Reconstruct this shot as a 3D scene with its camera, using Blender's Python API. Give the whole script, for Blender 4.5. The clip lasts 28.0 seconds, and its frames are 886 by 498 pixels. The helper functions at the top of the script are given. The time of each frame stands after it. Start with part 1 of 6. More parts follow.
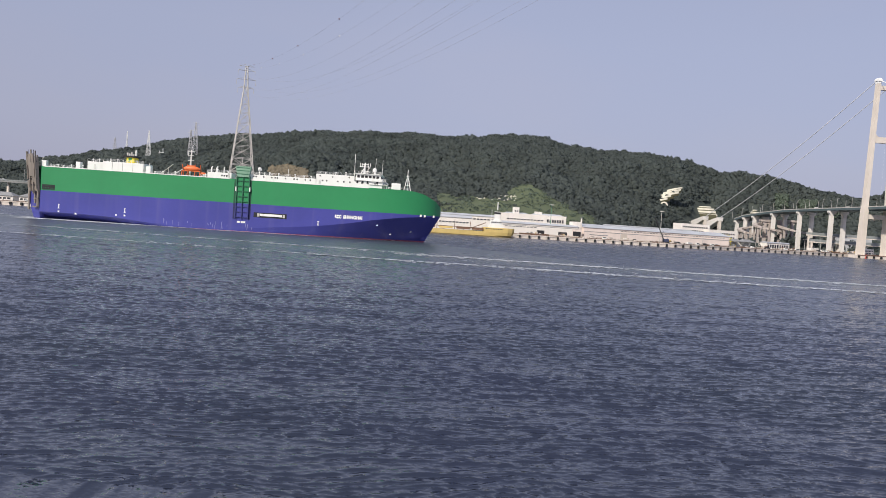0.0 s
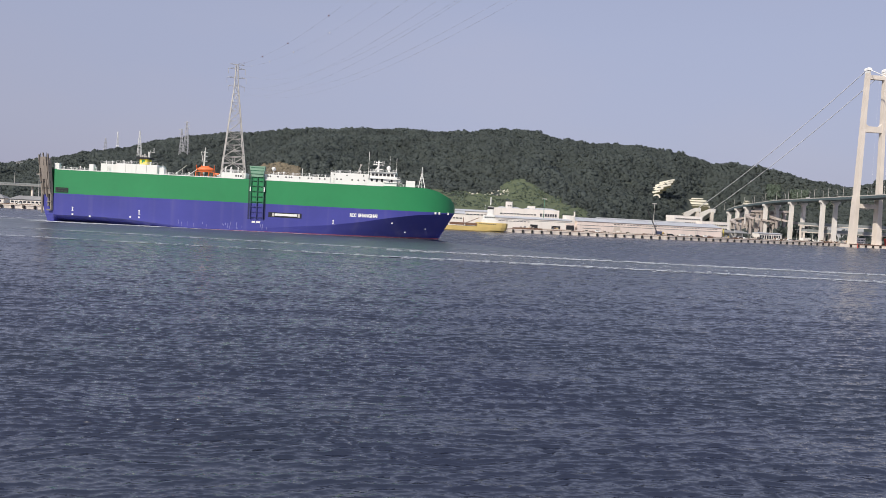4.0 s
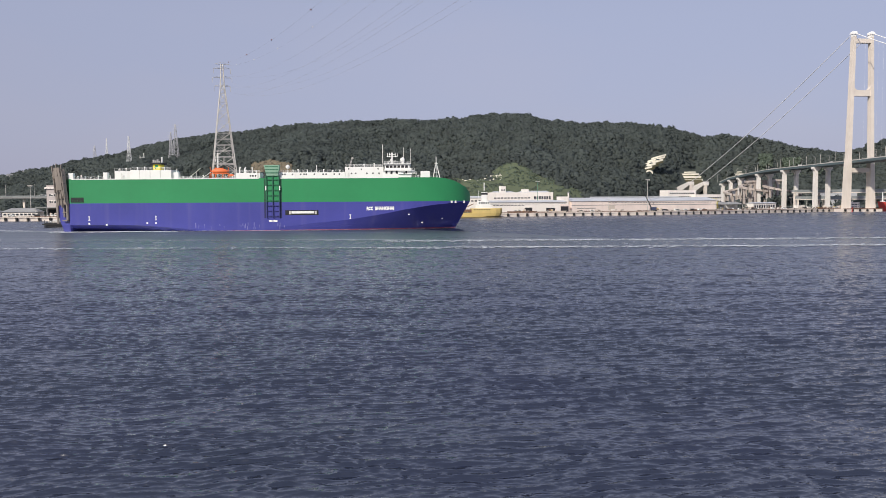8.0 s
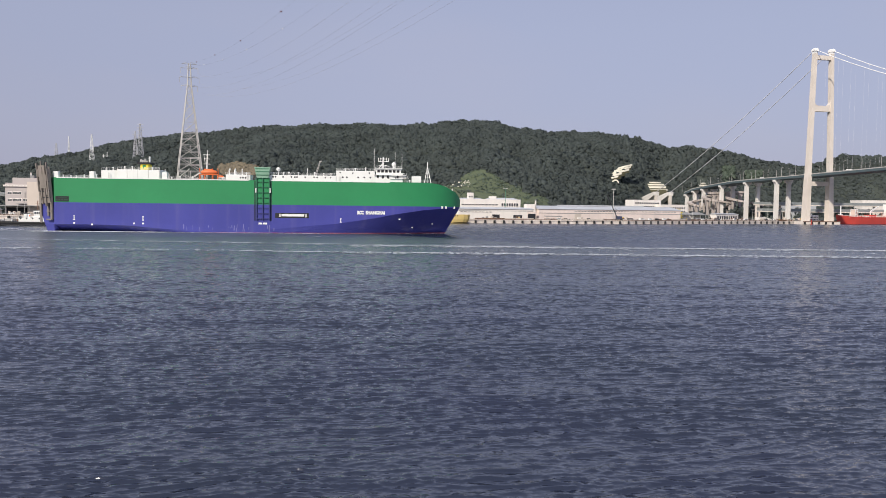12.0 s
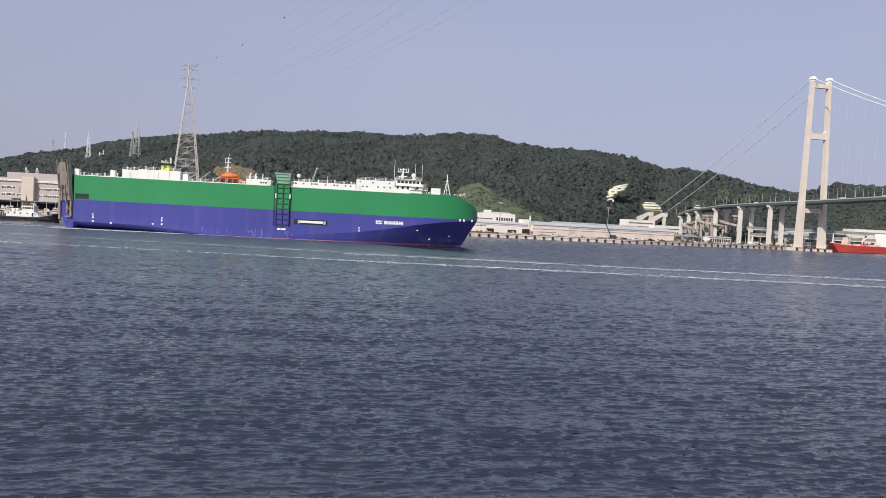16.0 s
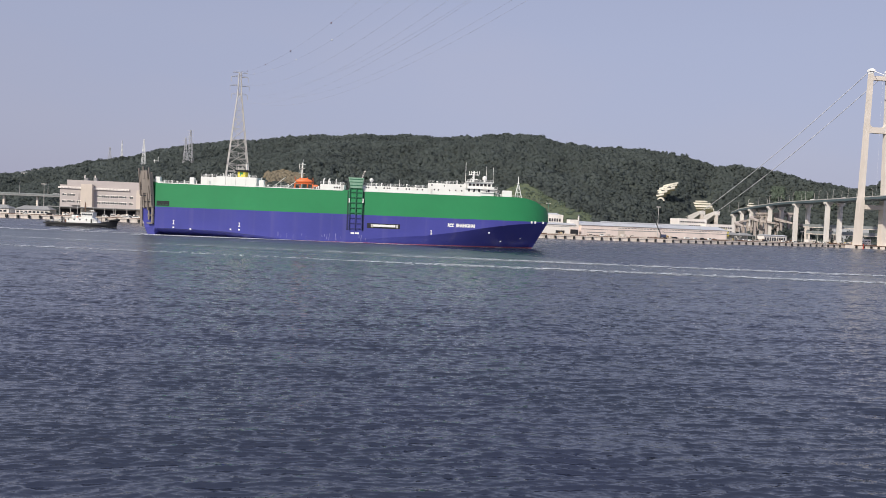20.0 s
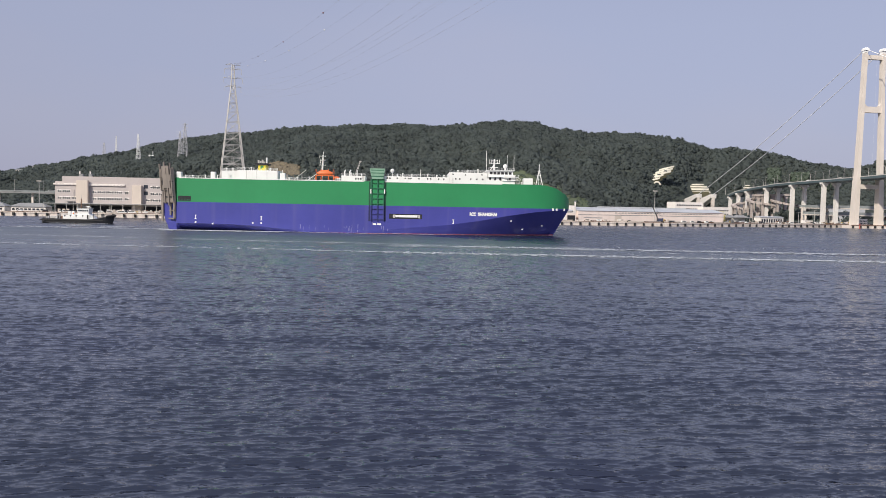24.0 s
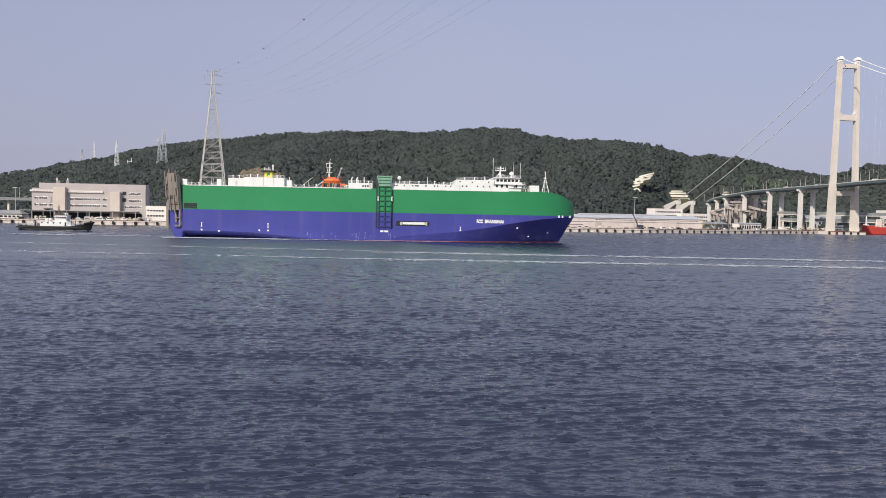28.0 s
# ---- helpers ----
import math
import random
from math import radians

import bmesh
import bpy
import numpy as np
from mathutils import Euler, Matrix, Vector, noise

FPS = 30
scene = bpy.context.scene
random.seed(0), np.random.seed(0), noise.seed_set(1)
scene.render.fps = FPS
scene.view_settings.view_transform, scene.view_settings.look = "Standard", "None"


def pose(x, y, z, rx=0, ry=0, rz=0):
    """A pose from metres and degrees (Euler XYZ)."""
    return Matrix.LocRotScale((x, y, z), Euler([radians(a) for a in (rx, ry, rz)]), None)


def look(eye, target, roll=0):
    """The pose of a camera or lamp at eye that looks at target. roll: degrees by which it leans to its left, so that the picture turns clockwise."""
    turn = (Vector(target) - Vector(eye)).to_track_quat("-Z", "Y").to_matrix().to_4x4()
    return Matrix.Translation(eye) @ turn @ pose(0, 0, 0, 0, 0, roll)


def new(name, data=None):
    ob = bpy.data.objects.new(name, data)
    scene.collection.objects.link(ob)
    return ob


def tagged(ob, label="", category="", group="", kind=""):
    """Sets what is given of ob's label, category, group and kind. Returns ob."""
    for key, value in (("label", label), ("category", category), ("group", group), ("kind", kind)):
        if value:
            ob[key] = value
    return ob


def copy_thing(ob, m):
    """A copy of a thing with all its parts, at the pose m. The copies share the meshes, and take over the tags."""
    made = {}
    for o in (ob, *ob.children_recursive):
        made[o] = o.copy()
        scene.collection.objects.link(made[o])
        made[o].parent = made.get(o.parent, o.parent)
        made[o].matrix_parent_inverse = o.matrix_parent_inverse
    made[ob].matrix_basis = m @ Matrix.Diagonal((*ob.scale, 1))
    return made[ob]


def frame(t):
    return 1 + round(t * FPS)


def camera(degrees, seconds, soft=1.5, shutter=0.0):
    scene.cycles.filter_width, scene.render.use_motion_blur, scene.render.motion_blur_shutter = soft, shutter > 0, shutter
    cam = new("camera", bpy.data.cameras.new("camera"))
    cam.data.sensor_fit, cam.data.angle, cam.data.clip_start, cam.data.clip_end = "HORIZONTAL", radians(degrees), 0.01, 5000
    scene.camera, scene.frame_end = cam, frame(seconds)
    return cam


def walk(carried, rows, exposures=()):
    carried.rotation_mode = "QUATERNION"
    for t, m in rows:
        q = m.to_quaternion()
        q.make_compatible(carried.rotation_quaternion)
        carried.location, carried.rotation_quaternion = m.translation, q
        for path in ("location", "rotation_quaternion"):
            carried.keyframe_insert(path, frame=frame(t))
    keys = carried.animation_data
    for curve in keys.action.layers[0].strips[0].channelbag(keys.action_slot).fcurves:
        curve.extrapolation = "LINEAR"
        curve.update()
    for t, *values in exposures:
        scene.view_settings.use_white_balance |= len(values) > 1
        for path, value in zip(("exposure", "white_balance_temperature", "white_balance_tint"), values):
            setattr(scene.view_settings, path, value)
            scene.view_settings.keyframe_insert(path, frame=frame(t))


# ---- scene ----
# ---- camera: it stands still on a high deck and is turned by the holder ----
EYE = Vector((0.0, 0.0, 13.0))
cam = camera(59.6, 28.0, soft=0.6)


def facing(yaw, pitch, roll):
    """The pose of the camera: yaw to the left of +y, pitch upwards, roll as in look()."""
    a, b = radians(yaw), radians(pitch)
    ahead = Vector((-math.sin(a) * math.cos(b), math.cos(a) * math.cos(b), math.sin(b)))
    return look(EYE, EYE + ahead, roll)


walk(cam, [(t, facing(a, b, c)) for t, a, b, c in (
    (0, 0.77, -2.24, 3.80), (0.5, 0.74, -2.22, 4.00), (1, 0.69, -2.22, 4.20), (1.5, 0.64, -2.24, 4.30), (2, 0.59, -2.35, 4.22),
    (2.5, 0.56, -2.50, 4.24), (3, 0.52, -2.48, 4.15), (3.5, 0.37, -2.43, 3.53), (5.5, 0.28, -3.23, 1.17), (6, 0.20, -3.28, 0.35),
    (6.5, 0.06, -3.24, -0.06), (7, 0.07, -3.34, -0.41), (7.5, 0.07, -3.38, -0.45), (8, -0.00, -3.40, -0.40), (8.5, -0.20, -3.28, -0.43),
    (9, -0.53, -3.03, -0.43), (9.5, -1.09, -2.84, -0.47), (10, -1.52, -2.81, -0.62), (10.5, -1.77, -2.80, -0.61), (11, -2.03, -2.82, -0.41),
    (11.5, -2.08, -2.99, 0.08), (12, -2.44, -2.98, 0.67), (12.5, -2.74, -3.12, 1.16), (14.5, -2.94, -3.07, 2.82), (15, -2.95, -2.82, 2.88),
    (15.5, -2.92, -2.46, 2.92), (16, -2.91, -2.09, 3.00), (16.5, -2.56, -1.86, 3.15), (17, -1.75, -1.76, 3.01), (17.5, 0.14, -1.79, 2.94),
    (18, 0.47, -1.86, 2.77), (18.5, 0.80, -1.94, 2.32), (19, 0.75, -2.02, 2.15), (19.5, 0.68, -2.01, 2.26), (20, 0.62, -2.14, 2.31),
    (20.5, 0.67, -2.62, 2.50), (21, 0.66, -2.69, 2.47), (21.5, 0.65, -2.68, 2.38), (23.5, 0.54, -3.00, 1.15), (24, 0.41, -2.98, 1.10),
    (24.5, 0.23, -2.86, 1.23), (25, 0.17, -2.75, 1.39), (25.5, 0.12, -2.58, 1.49), (26, -0.09, -2.56, 1.37), (26.5, -0.47, -2.49, 1.33),
    (27, -0.68, -2.38, 1.20), (27.5, -0.66, -2.38, 0.93), (28, -0.96, -2.46, 1.06),)])

# ---- world, sun, exposure ----
SUN_AZ, SUN_EL = 215.0, 38.0   # clockwise from +y, degrees
world = bpy.data.worlds.new("sky")
scene.world = world
world.use_nodes = True
wt = world.node_tree
wbg = wt.nodes["Background"]
sky = wt.nodes.new("ShaderNodeTexSky")
sky.sky_type = "NISHITA"
sky.sun_disc = False
sky.sun_elevation, sky.sun_rotation = radians(SUN_EL), radians(SUN_AZ)
sky.altitude, sky.air_density, sky.dust_density, sky.ozone_density = 0, 1.0, 3.0, 3.0
# thin summer haze over the blue: paler and warmer towards the horizon, with faint broad clouds
wco = wt.nodes.new("ShaderNodeTexCoord")
sep = wt.nodes.new("ShaderNodeSeparateXYZ")
wt.links.new(wco.outputs["Generated"], sep.inputs[0])
hramp = wt.nodes.new("ShaderNodeValToRGB")
hramp.color_ramp.elements[0].position, hramp.color_ramp.elements[0].color = 0.0, (4.65, 4.72, 6.45, 1)
hramp.color_ramp.elements[1].position, hramp.color_ramp.elements[1].color = 0.6, (3.5, 4.0, 5.9, 1)
e = hramp.color_ramp.elements.new(0.22)
e.color = (4.5, 4.8, 6.6, 1)
wt.links.new(sep.outputs["Z"], hramp.inputs["Fac"])
cl = wt.nodes.new("ShaderNodeTexNoise")
cl.inputs["Scale"].default_value, cl.inputs["Detail"].default_value = 3.0, 5
cm = wt.nodes.new("ShaderNodeMapping")
cm.inputs["Scale"].default_value = (1, 1, 2.5)
wt.links.new(wco.outputs["Generated"], cm.inputs["Vector"])
wt.links.new(cm.outputs[0], cl.inputs["Vector"])
cr2 = wt.nodes.new("ShaderNodeMapRange")
cr2.inputs["From Min"].default_value, cr2.inputs["From Max"].default_value = 0.45, 0.75
cr2.inputs["To Max"].default_value = 0.35
wt.links.new(cl.outputs["Fac"], cr2.inputs["Value"])
cmix = wt.nodes.new("ShaderNodeMix")
cmix.data_type = "RGBA"
wt.links.new(cr2.outputs[0], cmix.inputs["Factor"])
wt.links.new(hramp.outputs["Color"], cmix.inputs["A"])
cmix.inputs["B"].default_value = (5.2, 5.0, 6.2, 1)
smix = wt.nodes.new("ShaderNodeMix")
smix.data_type = "RGBA"
smix.inputs["Factor"].default_value = 0.8
wt.links.new(sky.outputs["Color"], smix.inputs["A"])
wt.links.new(cmix.outputs["Result"], smix.inputs["B"])
wside = wt.nodes.new("ShaderNodeMapRange")
wside.inputs["From Min"].default_value, wside.inputs["From Max"].default_value = -0.55, 0.0
wside.inputs["To Min"].default_value, wside.inputs["To Max"].default_value = 0.93, 1.0
wt.links.new(sep.outputs["X"], wside.inputs["Value"])
wdull = wt.nodes.new("ShaderNodeVectorMath")
wdull.operation = "SCALE"
wt.links.new(smix.outputs["Result"], wdull.inputs[0])
wt.links.new(wside.outputs[0], wdull.inputs["Scale"])
wt.links.new(wdull.outputs[0], wbg.inputs["Color"])
wbg.inputs["Strength"].default_value = 0.10
sun = new("sun", bpy.data.lights.new("sun", "SUN"))
sun.data.energy, sun.data.angle, sun.data.color = 4.2, radians(1.4), (1.0, 0.93, 0.82)
sun.matrix_world = look((0, 0, 300), Vector((0, 0, 300)) - Vector((
    math.sin(radians(SUN_AZ)) * math.cos(radians(SUN_EL)),
    math.cos(radians(SUN_AZ)) * math.cos(radians(SUN_EL)), math.sin(radians(SUN_EL)))))
scene.view_settings.exposure = 0.0

# ---- materials ----


def material(name, colour, rough=0.7, metal=0.0, vary=0.12, scale=1.0, streak=0.0, grain=0.25, bump=0.0,
             dirt=(0.1, 0.09, 0.08), island=False, each=0.0, spec=0.5, thin=0.0):
    """A surface with a fine grain and larger stains; streak: runs of dirt down the surface; scale: metres of a stain."""
    m = bpy.data.materials.new(name)
    m.use_nodes = True
    t = m.node_tree
    n, ln = t.nodes, t.links
    b = n["Principled BSDF"]
    b.inputs["Roughness"].default_value, b.inputs["Metallic"].default_value = rough, metal
    b.inputs["Specular IOR Level"].default_value = spec
    co = n.new("ShaderNodeTexCoord")
    big, fine = n.new("ShaderNodeTexNoise"), n.new("ShaderNodeTexNoise")
    big.inputs["Scale"].default_value, big.inputs["Detail"].default_value = 0.35 / scale, 5
    fine.inputs["Scale"].default_value, fine.inputs["Detail"].default_value = 3.0 / scale, 3
    ln.new(co.outputs["Object"], big.inputs["Vector"])
    ln.new(co.outputs["Object"], fine.inputs["Vector"])
    mixn = n.new("ShaderNodeMath")
    mixn.operation = "MULTIPLY_ADD"
    ln.new(fine.outputs["Fac"], mixn.inputs[0])
    mixn.inputs[1].default_value = grain
    ln.new(big.outputs["Fac"], mixn.inputs[2])
    ramp = n.new("ShaderNodeMapRange")
    ramp.inputs["From Min"].default_value, ramp.inputs["From Max"].default_value = 0.3, 0.85
    ramp.inputs["To Min"].default_value, ramp.inputs["To Max"].default_value = 1 - vary, 1 + vary
    ln.new(mixn.outputs[0], ramp.inputs["Value"])
    hsv = n.new("ShaderNodeHueSaturation")
    hsv.inputs["Color"].default_value = (*colour, 1)
    ln.new(ramp.outputs[0], hsv.inputs["Value"])
    out = hsv.outputs["Color"]
    if each:
        if island:
            geo = n.new("ShaderNodeNewGeometry")
            src = geo.outputs["Random Per Island"]
        else:
            src = n.new("ShaderNodeObjectInfo").outputs["Random"]
        r2 = n.new("ShaderNodeMapRange")
        r2.inputs["To Min"].default_value, r2.inputs["To Max"].default_value = 1 - each, 1 + each
        ln.new(src, r2.inputs["Value"])
        h2 = n.new("ShaderNodeHueSaturation")
        ln.new(out, h2.inputs["Color"])
        ln.new(r2.outputs[0], h2.inputs["Value"])
        r3 = n.new("ShaderNodeMapRange")
        r3.inputs["To Min"].default_value, r3.inputs["To Max"].default_value = 0.5 - each * 0.06, 0.5 + each * 0.06
        ln.new(src, r3.inputs["Value"])
        ln.new(r3.outputs[0], h2.inputs["Hue"])
        out = h2.outputs["Color"]
    if streak:
        mp = n.new("ShaderNodeMapping")
        mp.inputs["Scale"].default_value = (1.2, 1.2, 0.05)
        ln.new(co.outputs["Object"], mp.inputs["Vector"])
        st = n.new("ShaderNodeTexNoise")
        st.inputs["Scale"].default_value, st.inputs["Detail"].default_value = 1.0 / scale, 6
        ln.new(mp.outputs[0], st.inputs["Vector"])
        sr = n.new("ShaderNodeMapRange")
        sr.inputs["From Min"].default_value, sr.inputs["From Max"].default_value = 0.52, 0.8
        sr.inputs["To Max"].default_value = streak
        ln.new(st.outputs["Fac"], sr.inputs["Value"])
        mx = n.new("ShaderNodeMix")
        mx.data_type = "RGBA"
        ln.new(sr.outputs[0], mx.inputs["Factor"])
        ln.new(out, mx.inputs["A"])
        mx.inputs["B"].default_value = (*dirt, 1)
        out = mx.outputs["Result"]
    ln.new(out, b.inputs["Base Color"])
    if thin:
        through_leaf, both = n.new("ShaderNodeBsdfTranslucent"), n.new("ShaderNodeMixShader")
        ln.new(out, through_leaf.inputs["Color"])
        both.inputs["Fac"].default_value = thin
        ln.new(b.outputs[0], both.inputs[1])
        ln.new(through_leaf.outputs[0], both.inputs[2])
        ln.new(both.outputs[0], n["Material Output"].inputs["Surface"])
    if bump:
        bp = n.new("ShaderNodeBump")
        bp.inputs["Strength"].default_value, bp.inputs["Distance"].default_value = 1.0, bump
        ln.new(mixn.outputs[0], bp.inputs["Height"])
        ln.new(bp.outputs[0], b.inputs["Normal"])
    return m


def water_material():
    """Choppy harbour water: dark body, sky in the facets, calmer lanes between ruffled ones."""
    m = bpy.data.materials.new("water")
    m.use_nodes = True
    t = m.node_tree
    n, ln = t.nodes, t.links
    b = n["Principled BSDF"]
    b.inputs["Roughness"].default_value = 0.12
    b.inputs["IOR"].default_value = 1.86
    co = n.new("ShaderNodeTexCoord")
    # silty green and violet-grey patches in the body of the water
    tint = n.new("ShaderNodeTexNoise")
    tint.inputs["Scale"].default_value, tint.inputs["Detail"].default_value = 0.03, 3
    ln.new(co.outputs["Object"], tint.inputs["Vector"])
    tr = n.new("ShaderNodeValToRGB")
    tr.color_ramp.elements[0].position, tr.color_ramp.elements[0].color = 0.38, (0.009, 0.013, 0.025, 1)
    tr.color_ramp.elements[1].position, tr.color_ramp.elements[1].color = 0.62, (0.010, 0.013, 0.030, 1)
    ln.new(tint.outputs["Fac"], tr.inputs["Fac"])
    calm = n.new("ShaderNodeAttribute")
    calm.attribute_name = "calm"
    silt = n.new("ShaderNodeMix")
    silt.data_type = "RGBA"
    ln.new(calm.outputs["Fac"], silt.inputs["Factor"])
    ln.new(tr.outputs["Color"], silt.inputs["A"])
    silt.inputs["B"].default_value = (0.050, 0.061, 0.072, 1)
    ln.new(silt.outputs["Result"], b.inputs["Base Color"])
    # chop finer than the sheet's own waves blurs the gloss further out on the harbour
    far = n.new("ShaderNodeSeparateXYZ")
    ln.new(co.outputs["Object"], far.inputs[0])
    fr = n.new("ShaderNodeMapRange")
    fr.inputs["From Min"].default_value, fr.inputs["From Max"].default_value = 140, 330
    fr.inputs["To Min"].default_value, fr.inputs["To Max"].default_value = 0.09, 0.27
    ln.new(far.outputs["Y"], fr.inputs["Value"])
    wind = n.new("ShaderNodeTexNoise")
    wm = n.new("ShaderNodeMapping")
    wm.inputs["Scale"].default_value = (1 / 70, 1 / 14, 1)
    wm.inputs["Rotation"].default_value = (0, 0, radians(-3))
    ln.new(co.outputs["Object"], wm.inputs["Vector"])
    ln.new(wm.outputs[0], wind.inputs["Vector"])
    wind.inputs["Scale"].default_value, wind.inputs["Detail"].default_value = 1.0, 4
    wr = n.new("ShaderNodeMapRange")
    wr.inputs["From Min"].default_value, wr.inputs["From Max"].default_value = 0.35, 0.65
    wr.inputs["To Min"].default_value, wr.inputs["To Max"].default_value = 0.9, 1.1
    ln.new(wind.outputs["Fac"], wr.inputs["Value"])
    wx = n.new("ShaderNodeMath")
    wx.operation = "MULTIPLY"
    ln.new(fr.outputs[0], wx.inputs[0])
    ln.new(wr.outputs[0], wx.inputs[1])
    ruffle = n.new("ShaderNodeMath")
    ruffle.operation = "MULTIPLY_ADD"
    ln.new(calm.outputs["Fac"], ruffle.inputs[0])
    ruffle.inputs[1].default_value = 0.06
    ln.new(wx.outputs[0], ruffle.inputs[2])
    ln.new(ruffle.outputs[0], b.inputs["Roughness"])
    # ripples too small for the sheet tilt its surface
    tilt = None
    for size, stretch, amount, turn in ((0.36, 2.4, 0.6, 6), (0.16, 2.0, 0.7, -8), (0.08, 1.5, 0.3, 14)):
        mp = n.new("ShaderNodeMapping")
        mp.inputs["Scale"].default_value = (1 / (size * stretch), 1 / size, 1)
        mp.inputs["Rotation"].default_value = (0, 0, radians(turn))
        ln.new(co.outputs["Object"], mp.inputs["Vector"])
        w = n.new("ShaderNodeTexNoise")
        w.inputs["Scale"].default_value, w.inputs["Detail"].default_value, w.inputs["Distortion"].default_value = 1.0, 2, 0.6
        ln.new(mp.outputs[0], w.inputs["Vector"])
        c = n.new("ShaderNodeVectorMath")
        c.operation = "SUBTRACT"
        ln.new(w.outputs["Color"], c.inputs[0])
        c.inputs[1].default_value = (0.5, 0.5, 0.5)
        k = n.new("ShaderNodeVectorMath")
        k.operation = "MULTIPLY_ADD"
        ln.new(c.outputs[0], k.inputs[0])
        k.inputs[1].default_value = (amount * 0.6, amount, 0)
        if tilt:
            ln.new(tilt, k.inputs[2])
        tilt = k.outputs[0]
    lanes = n.new("ShaderNodeTexNoise")
    lm = n.new("ShaderNodeMapping")
    lm.inputs["Scale"].default_value = (0.006, 0.03, 1)
    lm.inputs["Rotation"].default_value = (0, 0, radians(4))
    ln.new(co.outputs["Object"], lm.inputs["Vector"])
    ln.new(lm.outputs[0], lanes.inputs["Vector"])
    lanes.inputs["Scale"].default_value, lanes.inputs["Detail"].default_value = 1.0, 3
    lr = n.new("ShaderNodeMapRange")
    lr.inputs["From Min"].default_value, lr.inputs["From Max"].default_value = 0.35, 0.65
    lr.inputs["To Min"].default_value, lr.inputs["To Max"].default_value = 0.55, 1.0
    ln.new(lanes.outputs["Fac"], lr.inputs["Value"])
    eased = n.new("ShaderNodeVectorMath")
    eased.operation = "SCALE"
    ln.new(tilt, eased.inputs[0])
    ln.new(lr.outputs[0], eased.inputs["Scale"])
    geo = n.new("ShaderNodeNewGeometry")
    total = n.new("ShaderNodeVectorMath")
    ln.new(geo.outputs["Normal"], total.inputs[0])
    ln.new(eased.outputs[0], total.inputs[1])
    unit = n.new("ShaderNodeVectorMath")
    unit.operation = "NORMALIZE"
    ln.new(total.outputs[0], unit.inputs[0])
    ln.new(unit.outputs[0], b.inputs["Normal"])
    return m


WATER = water_material()
FOAM = material("foam", (0.64, 0.66, 0.69), 0.8, vary=0.2)
GREEN = material("green_hull_paint", (0.026, 0.237, 0.088), 0.42, vary=0.10, scale=8, streak=0.12, dirt=(0.05, 0.2, 0.1))
BLUE = material("blue_hull_paint", (0.053, 0.057, 0.285), 0.42, vary=0.13, scale=6, streak=0.4, dirt=(0.14, 0.13, 0.3))
REDP = material("red_boot_paint", (0.34, 0.10, 0.16), 0.6, vary=0.3, scale=3, streak=0.5)
WHITE = material("white_ship_paint", (0.80, 0.80, 0.77), 0.5, vary=0.05, scale=3, streak=0.18, dirt=(0.45, 0.38, 0.3))
RAMP = material("grey_ramp_paint", (0.22, 0.19, 0.165), 0.6, vary=0.15, scale=2, streak=0.3)
# near-black for shade inside openings, and for dark windows, caps and cables
DARK = material("dark_shade_and_trim", (0.02, 0.02, 0.025), 0.8)
STEEL = material("galvanised_steel", (0.52, 0.50, 0.47), 0.55, metal=0.2, vary=0.12)
ORANGE = material("orange_paint", (0.75, 0.17, 0.05), 0.45, vary=0.1)
YELLOW = material("yellow_paint", (0.75, 0.62, 0.06), 0.5, vary=0.1)
SCUFF = material("scraped_paint", (0.20, 0.20, 0.40), 0.7, vary=0.3)
CONCRETE = material("pale_concrete", (0.68, 0.61, 0.54), 0.85, vary=0.08, scale=5, streak=0.15, dirt=(0.4, 0.36, 0.3))
VIADUCT = material("white_concrete", (0.74, 0.70, 0.66), 0.85, vary=0.08, scale=5, streak=0.15, dirt=(0.4, 0.36, 0.32))
QUAYC = material("quay_concrete", (0.72, 0.64, 0.57), 0.9, vary=0.2, scale=4, streak=0.4)
RUSTY = material("rusty_coping", (0.16, 0.09, 0.06), 0.85, vary=0.3, scale=2)
RUBBER = material("black_rubber", (0.02, 0.02, 0.02), 0.8)
DECKP = material("deck_girder_paint", (0.085, 0.115, 0.125), 0.6, vary=0.1, scale=5)
GROUND = material("yard_ground", (0.26, 0.24, 0.2), 0.95, vary=0.25, scale=30)
SOIL = material("hill_undergrowth", (0.046, 0.055, 0.044), 0.95, vary=0.3, scale=10, grain=0.5)
GRASS = material("grass_slope", (0.064, 0.078, 0.042), 0.95, vary=0.5, scale=9, grain=0.7)
# leaf green pushed towards blue-grey: distance haze is in the base colour
LEAF = material("haze_tinted_leaves", (0.119, 0.139, 0.131), 0.9, vary=0.3, scale=18, each=0.05, island=True, spec=0.1, thin=0.5)
SIDECABLE = material("grey_cable_wrap", (0.76, 0.75, 0.79), 0.6)
CABLE = material("white_cable_wrap", (0.85, 0.84, 0.82), 0.5)
WIRE = material("aluminium_wire", (0.40, 0.40, 0.44), 0.6, metal=0.2)

# ---- builders ----


def part(name, bm, mat, parent=None, label=""):
    """Links a bmesh as one mesh object, under a thing or part if given."""
    me = bpy.data.meshes.new(name)
    bm.normal_update()
    bm.to_mesh(me)
    bm.free()
    me.materials.append(mat)
    ob = new(name, me)
    if parent:
        ob.parent = parent
    if label:
        ob["label"] = label
    return ob


def empty(name, m=None, **tags):
    ob = new(name)
    ob.empty_display_size = 1.0
    if m:
        ob.matrix_world = m
    return tagged(ob, **tags)


